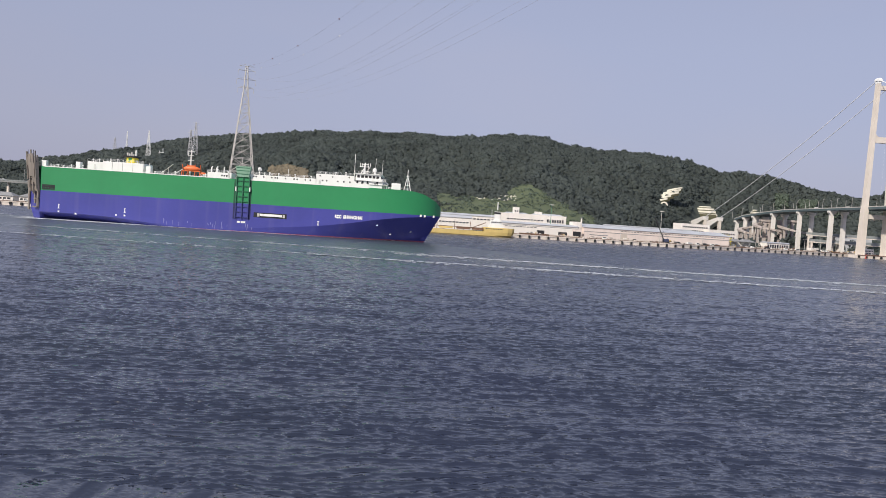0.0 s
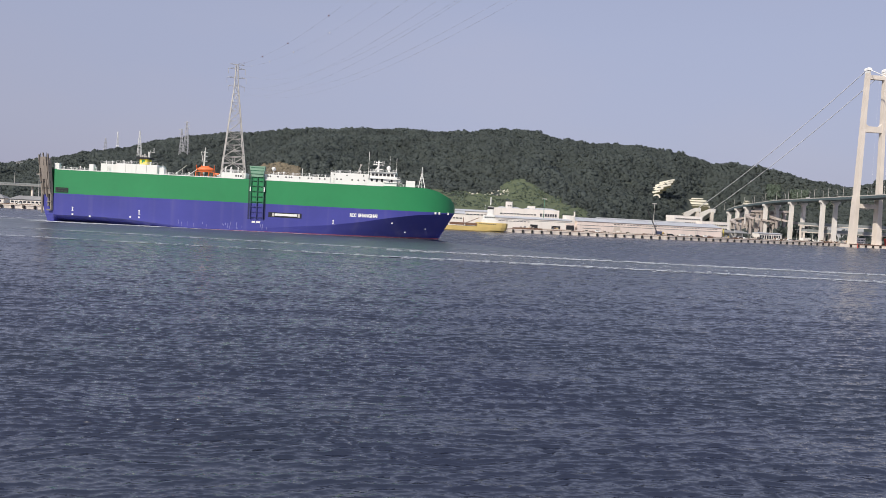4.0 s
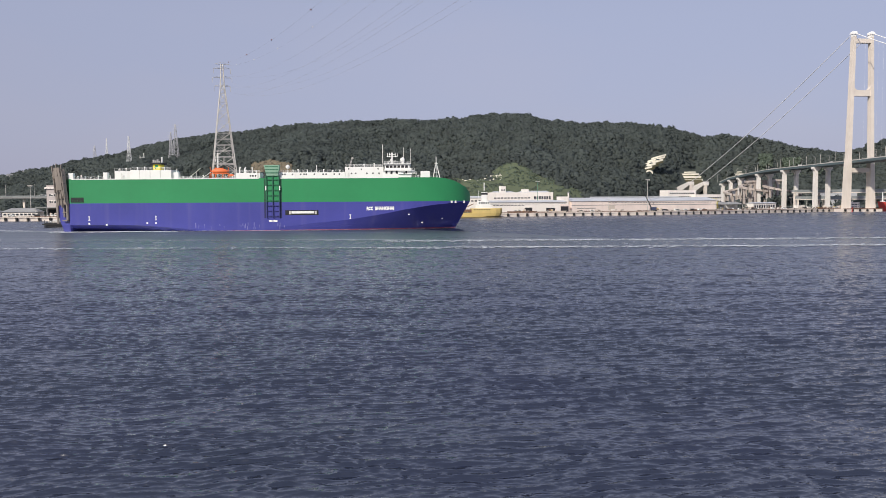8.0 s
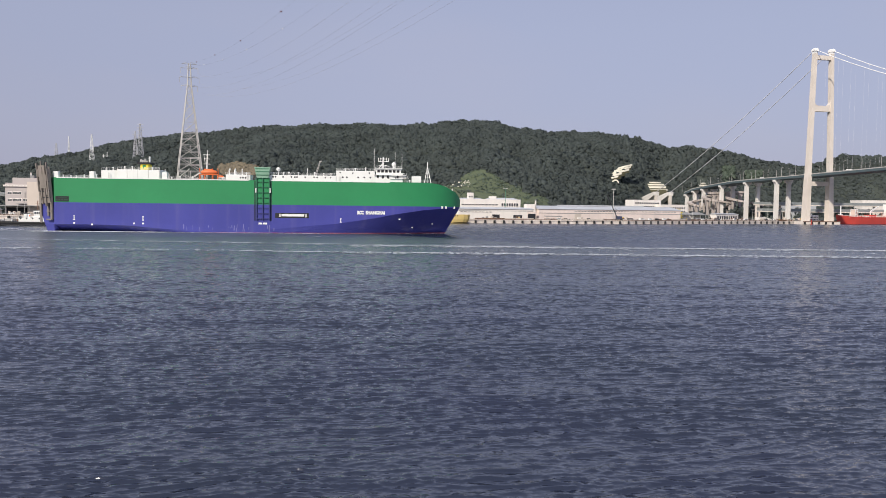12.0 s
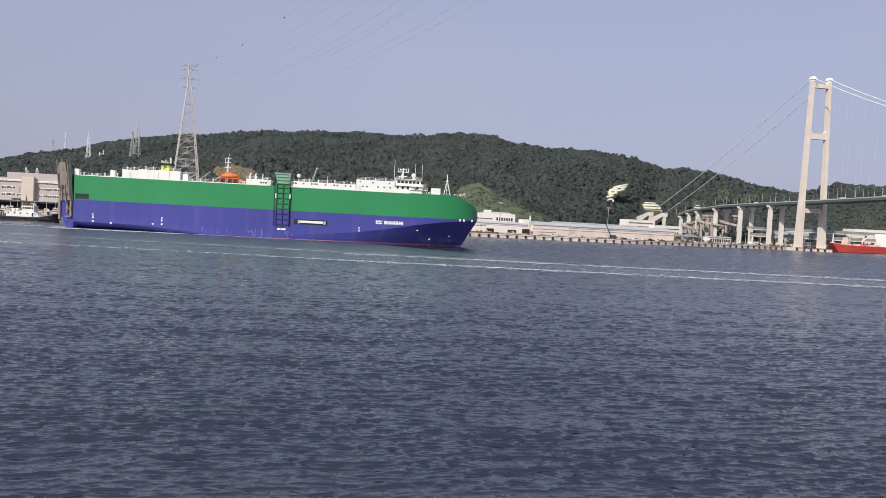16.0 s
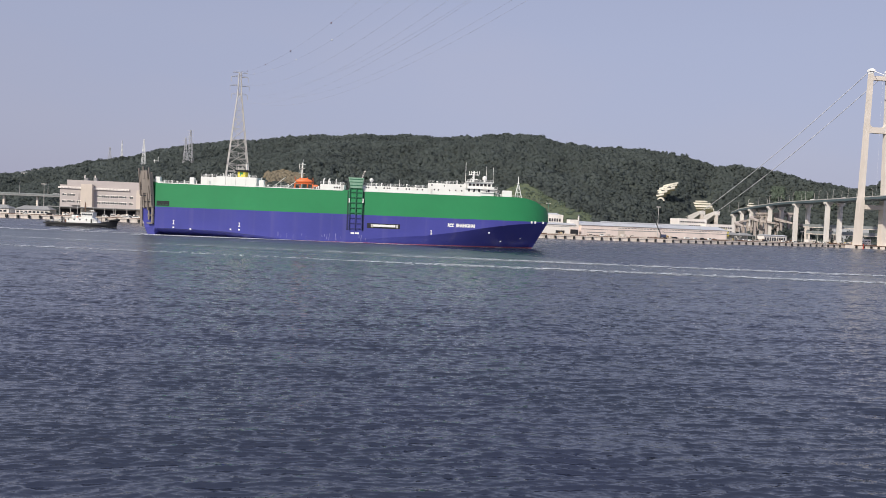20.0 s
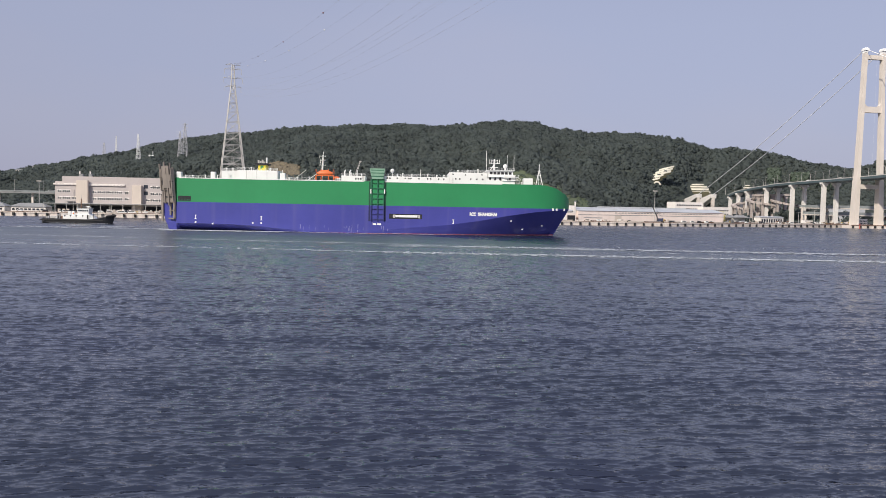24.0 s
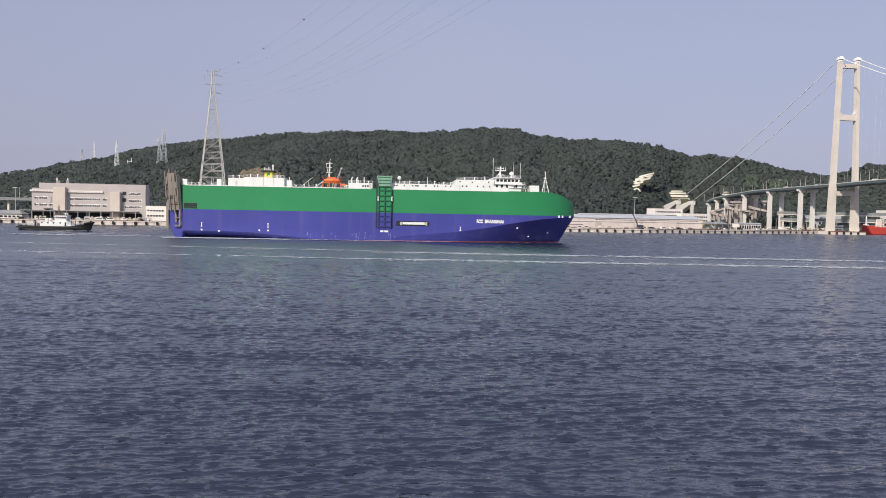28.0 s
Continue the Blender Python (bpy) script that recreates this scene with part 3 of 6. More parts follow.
def build_car_carrier():
    ship = empty("car_carrier", label="long green and blue car carrier ship with white deckhouses", category="ship")
    part("boot_topping", hull_band(lambda u: (-3, -1.5, boot(u) - 0.3, boot(u))), REDP, ship, "faded red waterline stripe")
    part("lower_hull", hull_band(lower_levels), BLUE, ship, "blue lower hull with flared bow")
    part("upper_hull", hull_band(lambda u: [14.0 + (top_z(u) - 14.0) * i / 5 for i in range(6)]), GREEN, ship, "green upper hull")
    bm = bmesh.new()
    rows = [(bm.verts.new((u, BEAM - half(u, 20), top_z(u) - 0.05)), bm.verts.new((u, BEAM + half(u, 20), top_z(u) - 0.05))) for u in STATIONS]
    for a, b in zip(rows, rows[1:]):
        bm.faces.new((a[0], b[0], b[1], a[1]))
    bmesh.ops.remove_doubles(bm, verts=bm.verts, dist=0.01)
    part("weather_deck", bm, GREEN, ship)
    D = 25.8
    houses = (("vent_house", (-105.4, -103.0, 0.4, 2.6, D, 28.7)), ("vent_house", (-88.8, -86.6, 0.5, 3.0, D, 29.0)),
              ("vent_house", (-83.6, -76.0, 1.5, 9, D, 29.7)), ("engine_casing", (-76.0, -56.2, 1.2, 14, D, 30.2)),
              ("vent_house", (-55.0, -52.5, 0.8, 3.5, D, 29.1)), ("deck_house", (-24.8, -12.9, 0.9, 9, D, 28.5)),
              ("deck_house", (-5.6, 28.6, 0.9, 12, D, 28.6)), ("accommodation", (28.6, 47.5, 1.2, 31, D, 31.2)),
              ("accommodation", (47.5, 61.5, 1.2, 31, D, 29.4)), ("locker_house", (66.0, 70.6, 2.0, 7, D, 29.0)))
    for name, b in houses:
        part(name, boxes(b, bevel=0.12), WHITE, ship)
    # bridge deck with its row of windows and roof
    bridge = part("wheelhouse", boxes((48.2, 60.5, 1.4, 30.8, 29.4, 32.4), (47.6, 61.2, 0.6, 31.6, 32.4, 32.75), bevel=0.08), WHITE, ship)
    for i in range(6):
        part("window", boxes((48.8 + i * 1.9, 50.2 + i * 1.9, 1.34, 1.5, 30.6, 31.8)), DARK, bridge)
    for i in range(9):
        part("window", boxes((60.4, 60.56, 2.4 + i * 3.1, 4.8 + i * 3.1, 30.6, 31.8)), DARK, bridge)
    part("bridge_wing", boxes((55.5, 61.5, 0.1, 1.3, 29.0, 30.3), bevel=0.08), WHITE, ship)
    part("bridge_deck", boxes((47.2, 63.2, 0.3, 31.7, 29.22, 29.42)), WHITE, ship)
    part("lower_bridge_deck", boxes((55.0, 64.2, 0.6, 31.4, 27.5, 27.68)), WHITE, ship)
    part("handrail", rail(bmesh.new(), 60.6, 63.1, 0.4, 29.42, 1.0, 1.2, 0.05), WHITE, ship)
    part("handrail", rail(bmesh.new(), 61.6, 64.1, 0.7, 27.68, 1.0, 1.2, 0.05), WHITE, ship)
    part("handrail", rail(bmesh.new(), 48.0, 61.0, 0.8, 32.75, 1.0, 1.6, 0.05), WHITE, ship)
    for u in (48.6, 51.2, 53.6, 58.4):
        part("deckhouse_door", boxes((u, u + 0.9, 1.12, 1.24, 27.8, 29.1)), DARK, ship)
    for u, z in ((30.2, 29.9), (36.4, 29.7), (44.6, 29.9)):
        part("porthole", boxes((u, u + 0.6, 1.12, 1.3, z, z + 0.6)), DARK, ship)
    # small windows
    for u in (-2.4, -1.2, 2.5, 6.5, 8.2, 9.2, 13.2, 17.5, 19.0, 23.0, 25.5, 31.5, 33.5, 39.0, 42.0, 45.0, 51.0, 54.0, 57.5):
        z = 27.3 if u < 28.6 else 27.6
        part("porthole", boxes((u, u + 0.7, 0.84 if u < 28.6 else 1.14, 1.0 if u < 28.6 else 1.3, z, z + 0.7)), DARK, ship)
    for u in (-18.0, -16.8, -15.6):
        part("porthole", boxes((u, u + 0.7, 0.84, 1.0, 26.6, 27.4)), DARK, ship)
    # handrails
    for x0, x1, y, z in ((-103, -89, 0.4, D), (-52, -38, 0.4, D), (-28, -24.8, 0.4, D), (-76, -56.2, 1.3, 30.2), (-5.6, 28, 1.0, 28.6), (-83.6, -76, 1.6, 29.7),
                         (-24.8, -13, 1.0, 28.5), (61.6, 74.5, 2.2, D), (28.8, 47.4, 1.3, 31.2)):
        part("handrail", rail(bmesh.new(), x0, x1, y, z), WHITE, ship)
    # funnel
    funnel = part("funnel", boxes((-67.0, -62.9, 7, 13, 30.2, 33.4), bevel=0.4), YELLOW, ship, "yellow funnel with dark top")
    part("funnel_mark", boxes((-65.8, -65.2, 6.93, 7, 30.9, 32.8), (-65.2, -64.3, 6.93, 7, 31.8, 32.8)), GREEN, funnel, "green mark")
    part("funnel_cap", boxes((-68.3, -61.9, 6.2, 13.8, 33.2, 34.0), bevel=0.1), DARK, funnel)
    for x, h, m in ((-67.2, 35.6, STEEL), (-66.2, 35.2, STEEL), (-65.2, 35.9, STEEL), (-64.4, 35.0, STEEL), (-63.1, 37.0, WHITE)):
        part("exhaust_pipe", tube(bmesh.new(), (x, 9.5, 34), (x, 9.5, h), 0.45, 10), m, funnel)
    # derrick boom, lifeboat, masts
    part("derrick_boom", tubes([((-48.3, 3, 26.2), (-42.4, 3, 31.0)), ((-48.3, 3.8, 26.2), (-42.4, 3.4, 31.0)), ((-44.5, 3, 26), (-44.5, 3, 29.4))], 0.16), STEEL, ship)
    bm = bmesh.new()
    ball(bm, (-33.0, 2.4, 29.4), 1.0, 3, (4.1, 1.5, 1.35))
    boat = part("lifeboat", bm, ORANGE, ship, "orange enclosed lifeboat")
    part("canopy", boxes((-35.4, -31.0, 1.7, 3.1, 30.2, 31.0), bevel=0.3), ORANGE, boat)
    for x in (-37.4, -34.8, -31.2, -28.6):
        part("davit_arm", tube(bmesh.new(), (x, 0.9, D), (x, 1.6, 28.4), 0.2, 6), ORANGE, ship)
        part("davit_arm", tube(bmesh.new(), (x, 4.5, D), (x, 1.6, 31.4), 0.18, 6), ORANGE, ship)
    part("boarding_ladder", tube(bmesh.new(), (-41.5, 1.0, D), (-37.0, 1.4, 29.0), 0.15, 6), WHITE, ship)
    part("davit_beam", tube(bmesh.new(), (-37.4, 1.6, 28.2), (-28.6, 1.6, 28.2), 0.2, 6), ORANGE, ship)
    part("rescue_boat", ball(bmesh.new(), (-27.4, 2.2, 27.3), 1.0, 2, (1.7, 0.8, 0.7)), ORANGE, ship)
    mast = bmesh.new()
    tube(mast, (-35.0, 6, D), (-34.5, 6, 38.6), 0.55, 8, 0.35)
    tube(mast, (-34.5, 6, 38.6), (-34.3, 6, 40.4), 0.12, 6)
    for z, w in ((33.5, 1.5), (36.0, 1.3), (38.0, 1.6)):
        box(mast, -34.7 - w, -34.7 + w, 5.2, 6.8, z, z + 0.2)
    tube(mast, (-35.6, 6, 34.0), (-36.2, 6, 38.0), 0.12, 5)
    part("radar_mast", mast, WHITE, ship)
    for u in (-23.4, -20.8):
        part("cowl_vent", tubes([((u, 3, 28.4), (u, 3, 30.6)), ((u, 3, 30.4), (u + 0.5, 2.6, 31.3))], 0.36, 8), WHITE, ship)
    for x, z0, z1, r in ((-17.2, 28.5, 31.4, 0.25), (0.3, 28.6, 31.0, 0.15), (14.4, 28.6, 32.3, 0.14), (-92, D, 27.6, 0.3), (-81.5, 29.7, 31.3, 0.15), (-54.0, 29.1, 30.6, 0.2), (61.0, 32.7, 40.2, 0.09), (57.6, 32.7, 40.6, 0.09), (47.2, 31.2, 42.3, 0.12)):
        part("aerial", tube(bmesh.new(), (x, 3, z0), (x, 3, z1), r, 6), WHITE, ship)
    part("radome", ball(bmesh.new(), (0.3, 3, 31.4), 1.05, 2), WHITE, ship)
    part("radome", ball(bmesh.new(), (57.0, 6, 34.9), 1.15, 2), WHITE, ship)
    part("radome_stand", tube(bmesh.new(), (57.0, 6, 32.6), (57.0, 6, 34.4), 0.5, 8), WHITE, ship)
    bm = bmesh.new()
    tube(bm, (51.5, 9, 32.7), (51.8, 9, 38.6), 0.6, 8, 0.35)
    for z, w in ((34.2, 2.2), (36.4, 2.9), (37.6, 1.8)):
        box(bm, 52 - w, 52 + w * 0.8, 8.4, 9.6, z, z + 0.28)
    for x in (49.4, 50.4, 53.4, 54.4):
        tube(bm, (x, 9, 36.4), (x, 9, 38.4), 0.12, 5)
    tube(bm, (49.5, 9, 32.7), (51.6, 9, 36.0), 0.18, 5)
    part("bridge_mast", bm, WHITE, ship)
    bm = bmesh.new()
    for a in ((72.2, 2.5), (75.6, 2.5), (73.9, 5.5)):
        tube(bm, (*a, D - 0.3), (73.8, 3.4, 33.5), 0.22, 6)
    tube(bm, (73.8, 3.4, 33.5), (73.8, 3.4, 36.2), 0.2, 6)
    for z in (28.3, 30.4, 32.6):
        box(bm, 73 - (33 - z) * 0.1, 74.6 + (33 - z) * 0.1, 2.6, 4.2, z, z + 0.16)
    part("fore_mast", bm, WHITE, ship)
    # side ramp in its frame amidships
    # shade beside the ramp: flat strips in darkened hull colours, no real recess
    shade = (material("shaded_hull_blue", (0.018, 0.02, 0.085), 0.7), material("shaded_hull_and_rail_green", (0.012, 0.075, 0.04), 0.7))
    for x in (-13.3, -5.55):
        for k, (z0, z1) in enumerate(((6.2, 14.0), (14.0, 25.6))):
            part("ramp_recess", boxes((x + 2.2, x + 3.1, -0.05, 0.05, z0, z1)), shade[k], ship)
    ramp = part("side_ramp", boxes((-12.4, -5.55, -0.16, -0.055, 14.0, 27.0)), GREEN, ship, "stowed side ramp, green above and blue below")
    part("ramp_lower_panel", boxes((-12.4, -5.55, -0.16, -0.055, 6.4, 14.0)), BLUE, ramp)
    steels = (material("dark_blue_steel", (0.035, 0.04, 0.16), 0.5), material("dark_green_steel", (0.02, 0.13, 0.07), 0.5))
    for x in (-12.2, -9.15, -6.0):
        for k, (z0, z1) in enumerate(((6.4, 14.0), (14.0, 27.0))):
            part("ramp_stringer", boxes((x, x + 0.38, -0.75, -0.16, z0, z1)), steels[k], ramp)
    for i in range(8):
        z = 7.0 + i * 2.55
        part("ramp_rung", boxes((-12.2, -5.62, -0.62, -0.16, z, z + 0.3)), steels[z > 14], ramp)
    bm = bmesh.new()
    solid(bm, [[(-11.8, -0.9, 27.0), (-6.2, -0.9, 27.0), (-6.2, 1.8, 27.0), (-11.8, 1.8, 27.0)], [(-13.0, -1.0, 32.2), (-5.4, -1.0, 32.2), (-5.4, 1.8, 32.2), (-13.0, 1.8, 32.2)]])
    part("ramp_hoist_house", bm, material("faded_green_paint", (0.21, 0.36, 0.26), 0.6, vary=0.2, streak=0.3), ramp, "faded green hoist house")
    for z in (28.2, 29.8, 31.2):
        part("hoist_louvre", boxes((-12.4, -6.0, -1.08, -0.98, z, z + 0.35)), steels[1], ramp)
    for x in (-12.5, -5.7):
        part("fender_strip", boxes((x, x + 0.5, -0.85, -0.76, 19.8, 22.0)), WHITE, ramp)
    for ob in [ramp] + list(ramp.children_recursive):
        ob.data.transform(Matrix.Translation((2.2, 0, 0)))
    # pilot door with its gangway
    # the recess is a flat panel with its shade in the colour
    slot = part("gangway_recess", boxes((-0.9, 15.4, -0.05, 0.05, 7.6, 10.0)), DARK, ship)
    part("gangway", boxes((2.2, 13.2, -0.35, -0.06, 8.3, 9.5), bevel=0.08), WHITE, slot, "white stowed gangway")
    for x in (1.0, 13.5):
        part("gangway_end", boxes((x, x + 1.0, -0.3, -0.06, 8.0, 9.6)), STEEL, slot)
    # the port's dark inside is a flat panel on the plating
    part("mooring_port", boxes((-104.4, -98.2, -0.04, 0.05, 14.7, 16.9)), DARK, ship)
    # rail and sill are dark green themselves and reuse the strip colour
    part("mooring_rail", boxes((-103.9, -103.5, -0.1, -0.05, 15.0, 15.5), (-102.9, -102.2, -0.1, -0.05, 14.95, 15.45), (-101.6, -100.9, -0.1, -0.05, 15.0, 15.5), (-100.3, -98.7, -0.1, -0.05, 14.95, 15.4), (-103.0, -98.9, -0.1, -0.05, 16.2, 16.35)), shade[1], ship)
    part("port_sill", boxes((-104.4, -98.2, -0.14, -0.04, 14.4, 14.7)), shade[1], ship)
    # scraped patches where fenders rub
    g = random.Random(31)
    for i in range(26):
        u, z = g.choice((g.uniform(-26, -19), g.uniform(-20, -13.6), g.uniform(-5, -1), g.uniform(-45, -30))), g.uniform(0.5, 2.6)
        part("scuff", boxes((u, u + g.uniform(0.1, 0.3), -0.025, 0.02, z, z + g.uniform(0.5, 2.4))), SCUFF, ship)
    # name and draught marks
    for text, x, w in (("RCC", 39.1, 3.2), ("SHANGHAI", 43.2, 9.5)):
        letters("name_lettering", text, 2.2, w, Matrix.Translation((x, -0.03, 9.85)) @ pose(0, 0, 0, 90), WHITE, ship, "white ship name lettering")
    part("port_plate", boxes((-8.9, -7.2, -0.04, 0.0, 4.3, 5.2), (-6.8, -4.8, -0.04, 0.0, 4.3, 5.2)), WHITE, ship, "small white notice bars")
    for u in (-95.9, -63.8, 31.0):
        part("hull_mark", boxes((u - 0.2, u + 0.2, -0.03, 0.02, 5.9, 7.4), (u - 0.5, u + 0.5, -0.03, 0.02, 5.6, 5.9), (u - 0.4, u + 0.4, -0.03, 0.02, 7.4, 7.7)), WHITE, ship, "white arrow-shaped tug mark")
    for u, z in ((-87.6, 3.5), (-68.0, 4.2), (-63.8, 4.2), (-95.9, 4.1)):
        part("hull_spot", boxes((u - 0.4, u + 0.4, BEAM - half(u, z) - 0.06, BEAM - half(u, z) + 0.2, z - 0.4, z + 0.4)), WHITE, ship)
    # stern quarter ramp folded up against the chamfer
    a, b = Vector((-105.2, -0.2, 0)), Vector((-115.0, 9.3, 0))
    out = Vector((-0.69, -0.72, 0))
    def slab(p0, p1, z0, z1, d0, d1, lean=0.0):
        p, q = a.lerp(b, p0), a.lerp(b, p1)
        bm = bmesh.new()
        ring = lambda z, off: [tuple(v + Vector((0, 0, z))) for v in (p + out * (d0 + off), q + out * (d0 + off), q + out * (d1 + off), p + out * (d1 + off))]
        back = lambda z: 0.07 * max(0.0, z - 13.5)
        return solid(bm, [ring(z0, back(z0)), ring(z1, back(z1) + lean)])
    stern = part("stern_ramp", slab(0.0, 0.8, 13.5, 29.6, 0.1, 1.1, 0.2), RAMP, ship, "grey folded stern quarter ramp")
    part("ramp_flap", slab(0.12, 0.6, 20.5, 31.4, 1.4, 1.9, 0.5), RAMP, stern)
    for k, z0, z1 in ((0.0, 14.5, 30.2), (0.27, 12.0, 31.5), (0.55, 13.0, 30.0), (0.78, 19.0, 32.6)):
        part("ramp_beam", slab(k, k + 0.06, z0, z1, 1.0, 1.7, 0.3), RAMP, stern)
    part("ramp_side_plate", slab(0.86, 1.0, 4.0, 17.0, 0.05, 0.5), RAMP, stern)
    for k, z0, z1, d in ((0.05, 24.0, 27.0, 1.6), (0.62, 15.0, 18.5, 1.5), (0.3, 27.5, 30.5, 2.0), (0.7, 26.0, 30.0, 1.2), (0.1, 17.5, 20.5, 1.3)):
        part("hydraulic_box", slab(k, k + 0.13, z0, z1, 1.1, d + 0.5), RAMP, stern)
    for k in (0.18, 0.42, 0.68):
        part("hoist_cable", slab(k, k + 0.02, 22.0, 33.4, 1.5, 1.62), DARK, stern)
    for z in (16.0, 19.0, 23.5, 27.5):
        part("ramp_crossbeam", slab(0.0, 0.8, z, z + 0.5, 1.1, 1.5), DARK, stern)
    part("ramp_hinge_arm", slab(0.78, 0.98, 20.0, 29.0, 0.2, 0.9, -0.6), RAMP, stern)
    part("ramp_leg", slab(0.02, 0.12, 5.4, 14, 0.1, 0.8), RAMP, stern)
    part("ramp_leg", slab(0.30, 0.40, 7.4, 14, 0.1, 0.6), RAMP, stern)
    part("ramp_step", slab(0.02, 0.40, 5.4, 6.0, 0.1, 1.2), RAMP, stern)
    part("ramp_step", slab(0.02, 0.40, 9.4, 9.9, 0.1, 1.0), RAMP, stern)
    for k, z in ((0.02, 30.8), (0.2, 33.0), (0.45, 31.6), (0.62, 33.6), (0.9, 31.4)):
        part("ramp_post", slab(k, k + 0.06, 28.5, z, 0.3, 0.8), RAMP, stern)
    # vents, lockers and ladders along the weather deck
    g = random.Random(9)
    for u, y, z in [(-101, 1.2, D), (-97.5, 1.0, D), (-95, 1.4, D), (-85.5, 1.0, D), (-50.5, 1.2, D), (-46.5, 1.0, D), (-40.6, 1.2, D), (-26.5, 1.3, D), (-25.6, 1.1, D), (-20, 2, 28.5), (-15, 2.5, 28.5), (3, 2, 28.6), (5.5, 2.2, 28.6), (10, 2, 28.6),
                    (18, 2.4, 28.6), (22.5, 2, 28.6), (26, 2.2, 28.6), (33, 3, 31.2), (38, 3, 31.2), (43, 3, 31.2), (-73, 3, 30.2), (-69.5, 3, 30.2), (-60, 3, 30.2), (63.6, 1.6, D), (64.8, 1.2, D), (-81.5, 3, 29.7), (-78.5, 3, 29.7)]:
        h = g.uniform(0.7, 1.5)
        bm = bmesh.new()
        tube(bm, (u, y, z - 0.05), (u, y, z + h), 0.22, 8)
        tube(bm, (u, y, z + h), (u, y, z + h + 0.35), 0.5, 8, 0.3)
        part("mushroom_vent", bm, WHITE, ship)
    for u in (-71.5, -66.5, -61.5):
        part("casing_rib", boxes((u, u + 0.18, 1.1, 1.25, D, 30.1)), STEEL, ship)
    for u in (-80.0, -52.0, -14.5, 30.0, 62.2):
        part("ladder", boxes((u, u + 0.1, 0.75, 0.85, D, 28.4), (u + 0.55, u + 0.65, 0.75, 0.85, D, 28.4), *[(u + 0.1, u + 0.55, 0.78, 0.83, D + 0.3 + 0.4 * i, D + 0.36 + 0.4 * i) for i in range(6)]), STEEL, ship)
    for u0, u1 in ((-104, -13.5), (-5.2, 55)):
        part("gunwale_strake", boxes((u0, u1, -0.06, 0.3, 25.55, 25.95)), WHITE, ship, "white gunwale strake")
    # bow fairleads and anchor
    for u in (81.5, 83.5, 88.0):
        y = BEAM - half(u, 13.6)
        part("fairlead", boxes((u - 0.5, u + 0.5, y - 0.25, y + 0.5, 13.0, 14.2), bevel=0.1), WHITE, ship)
    part("anchor", boxes((70.3, 72.3, 6.0, 8.0, 7.4, 7.9), (71.0, 71.6, 5.6, 8.0, 7.6, 9.2), bevel=0.05), RAMP, ship)
    for u, z in ((66.5, 3.4), (76.8, 5.3), (60, 7.6)):
        y = BEAM - half(u, z)
        part("bow_mark", boxes((u - 0.4, u + 0.4, y - 0.15, y + 0.2, z - 0.4, z + 0.5)), WHITE, ship)
    return ship


car_carrier = build_car_carrier()

# ---- bridge ----
AXIS = Vector((0.15, -0.9887, 0))      # along the deck, towards the main span
ACROSS = Vector((0.9887, 0.15, 0))
TOWER = Vector((467.8, 872.0, 0))


def on_bridge(s, d, z):
    """s metres from the tower along the main span, d across to the right."""
    return TOWER + AXIS * s + ACROSS * d + Vector((0, 0, z))


def deck_z(s):
    return bent(s, (-288, -264, -218, -162, -112, -15, 0, 300, 900), (40.0, 45.0, 49.2, 52.8, 53.8, 55.4, 55.7, 62, 66))


def bar(p, q, wx, wz, mat, name, parent, up=Vector((0, 0, 1)), wx2=None):
    """A straight box girder from p to q."""
    d = (q - p).normalized()
    side = d.cross(up).normalized()
    top = side.cross(d)
    ring = lambda c, w: [c - side * w / 2 - top * wz / 2, c + side * w / 2 - top * wz / 2, c + side * w / 2 + top * wz / 2, c - side * w / 2 + top * wz / 2]
    return part(name, solid(bmesh.new(), [ring(p, wx), ring(q, wx if wx2 is None else wx2)]), mat, parent)


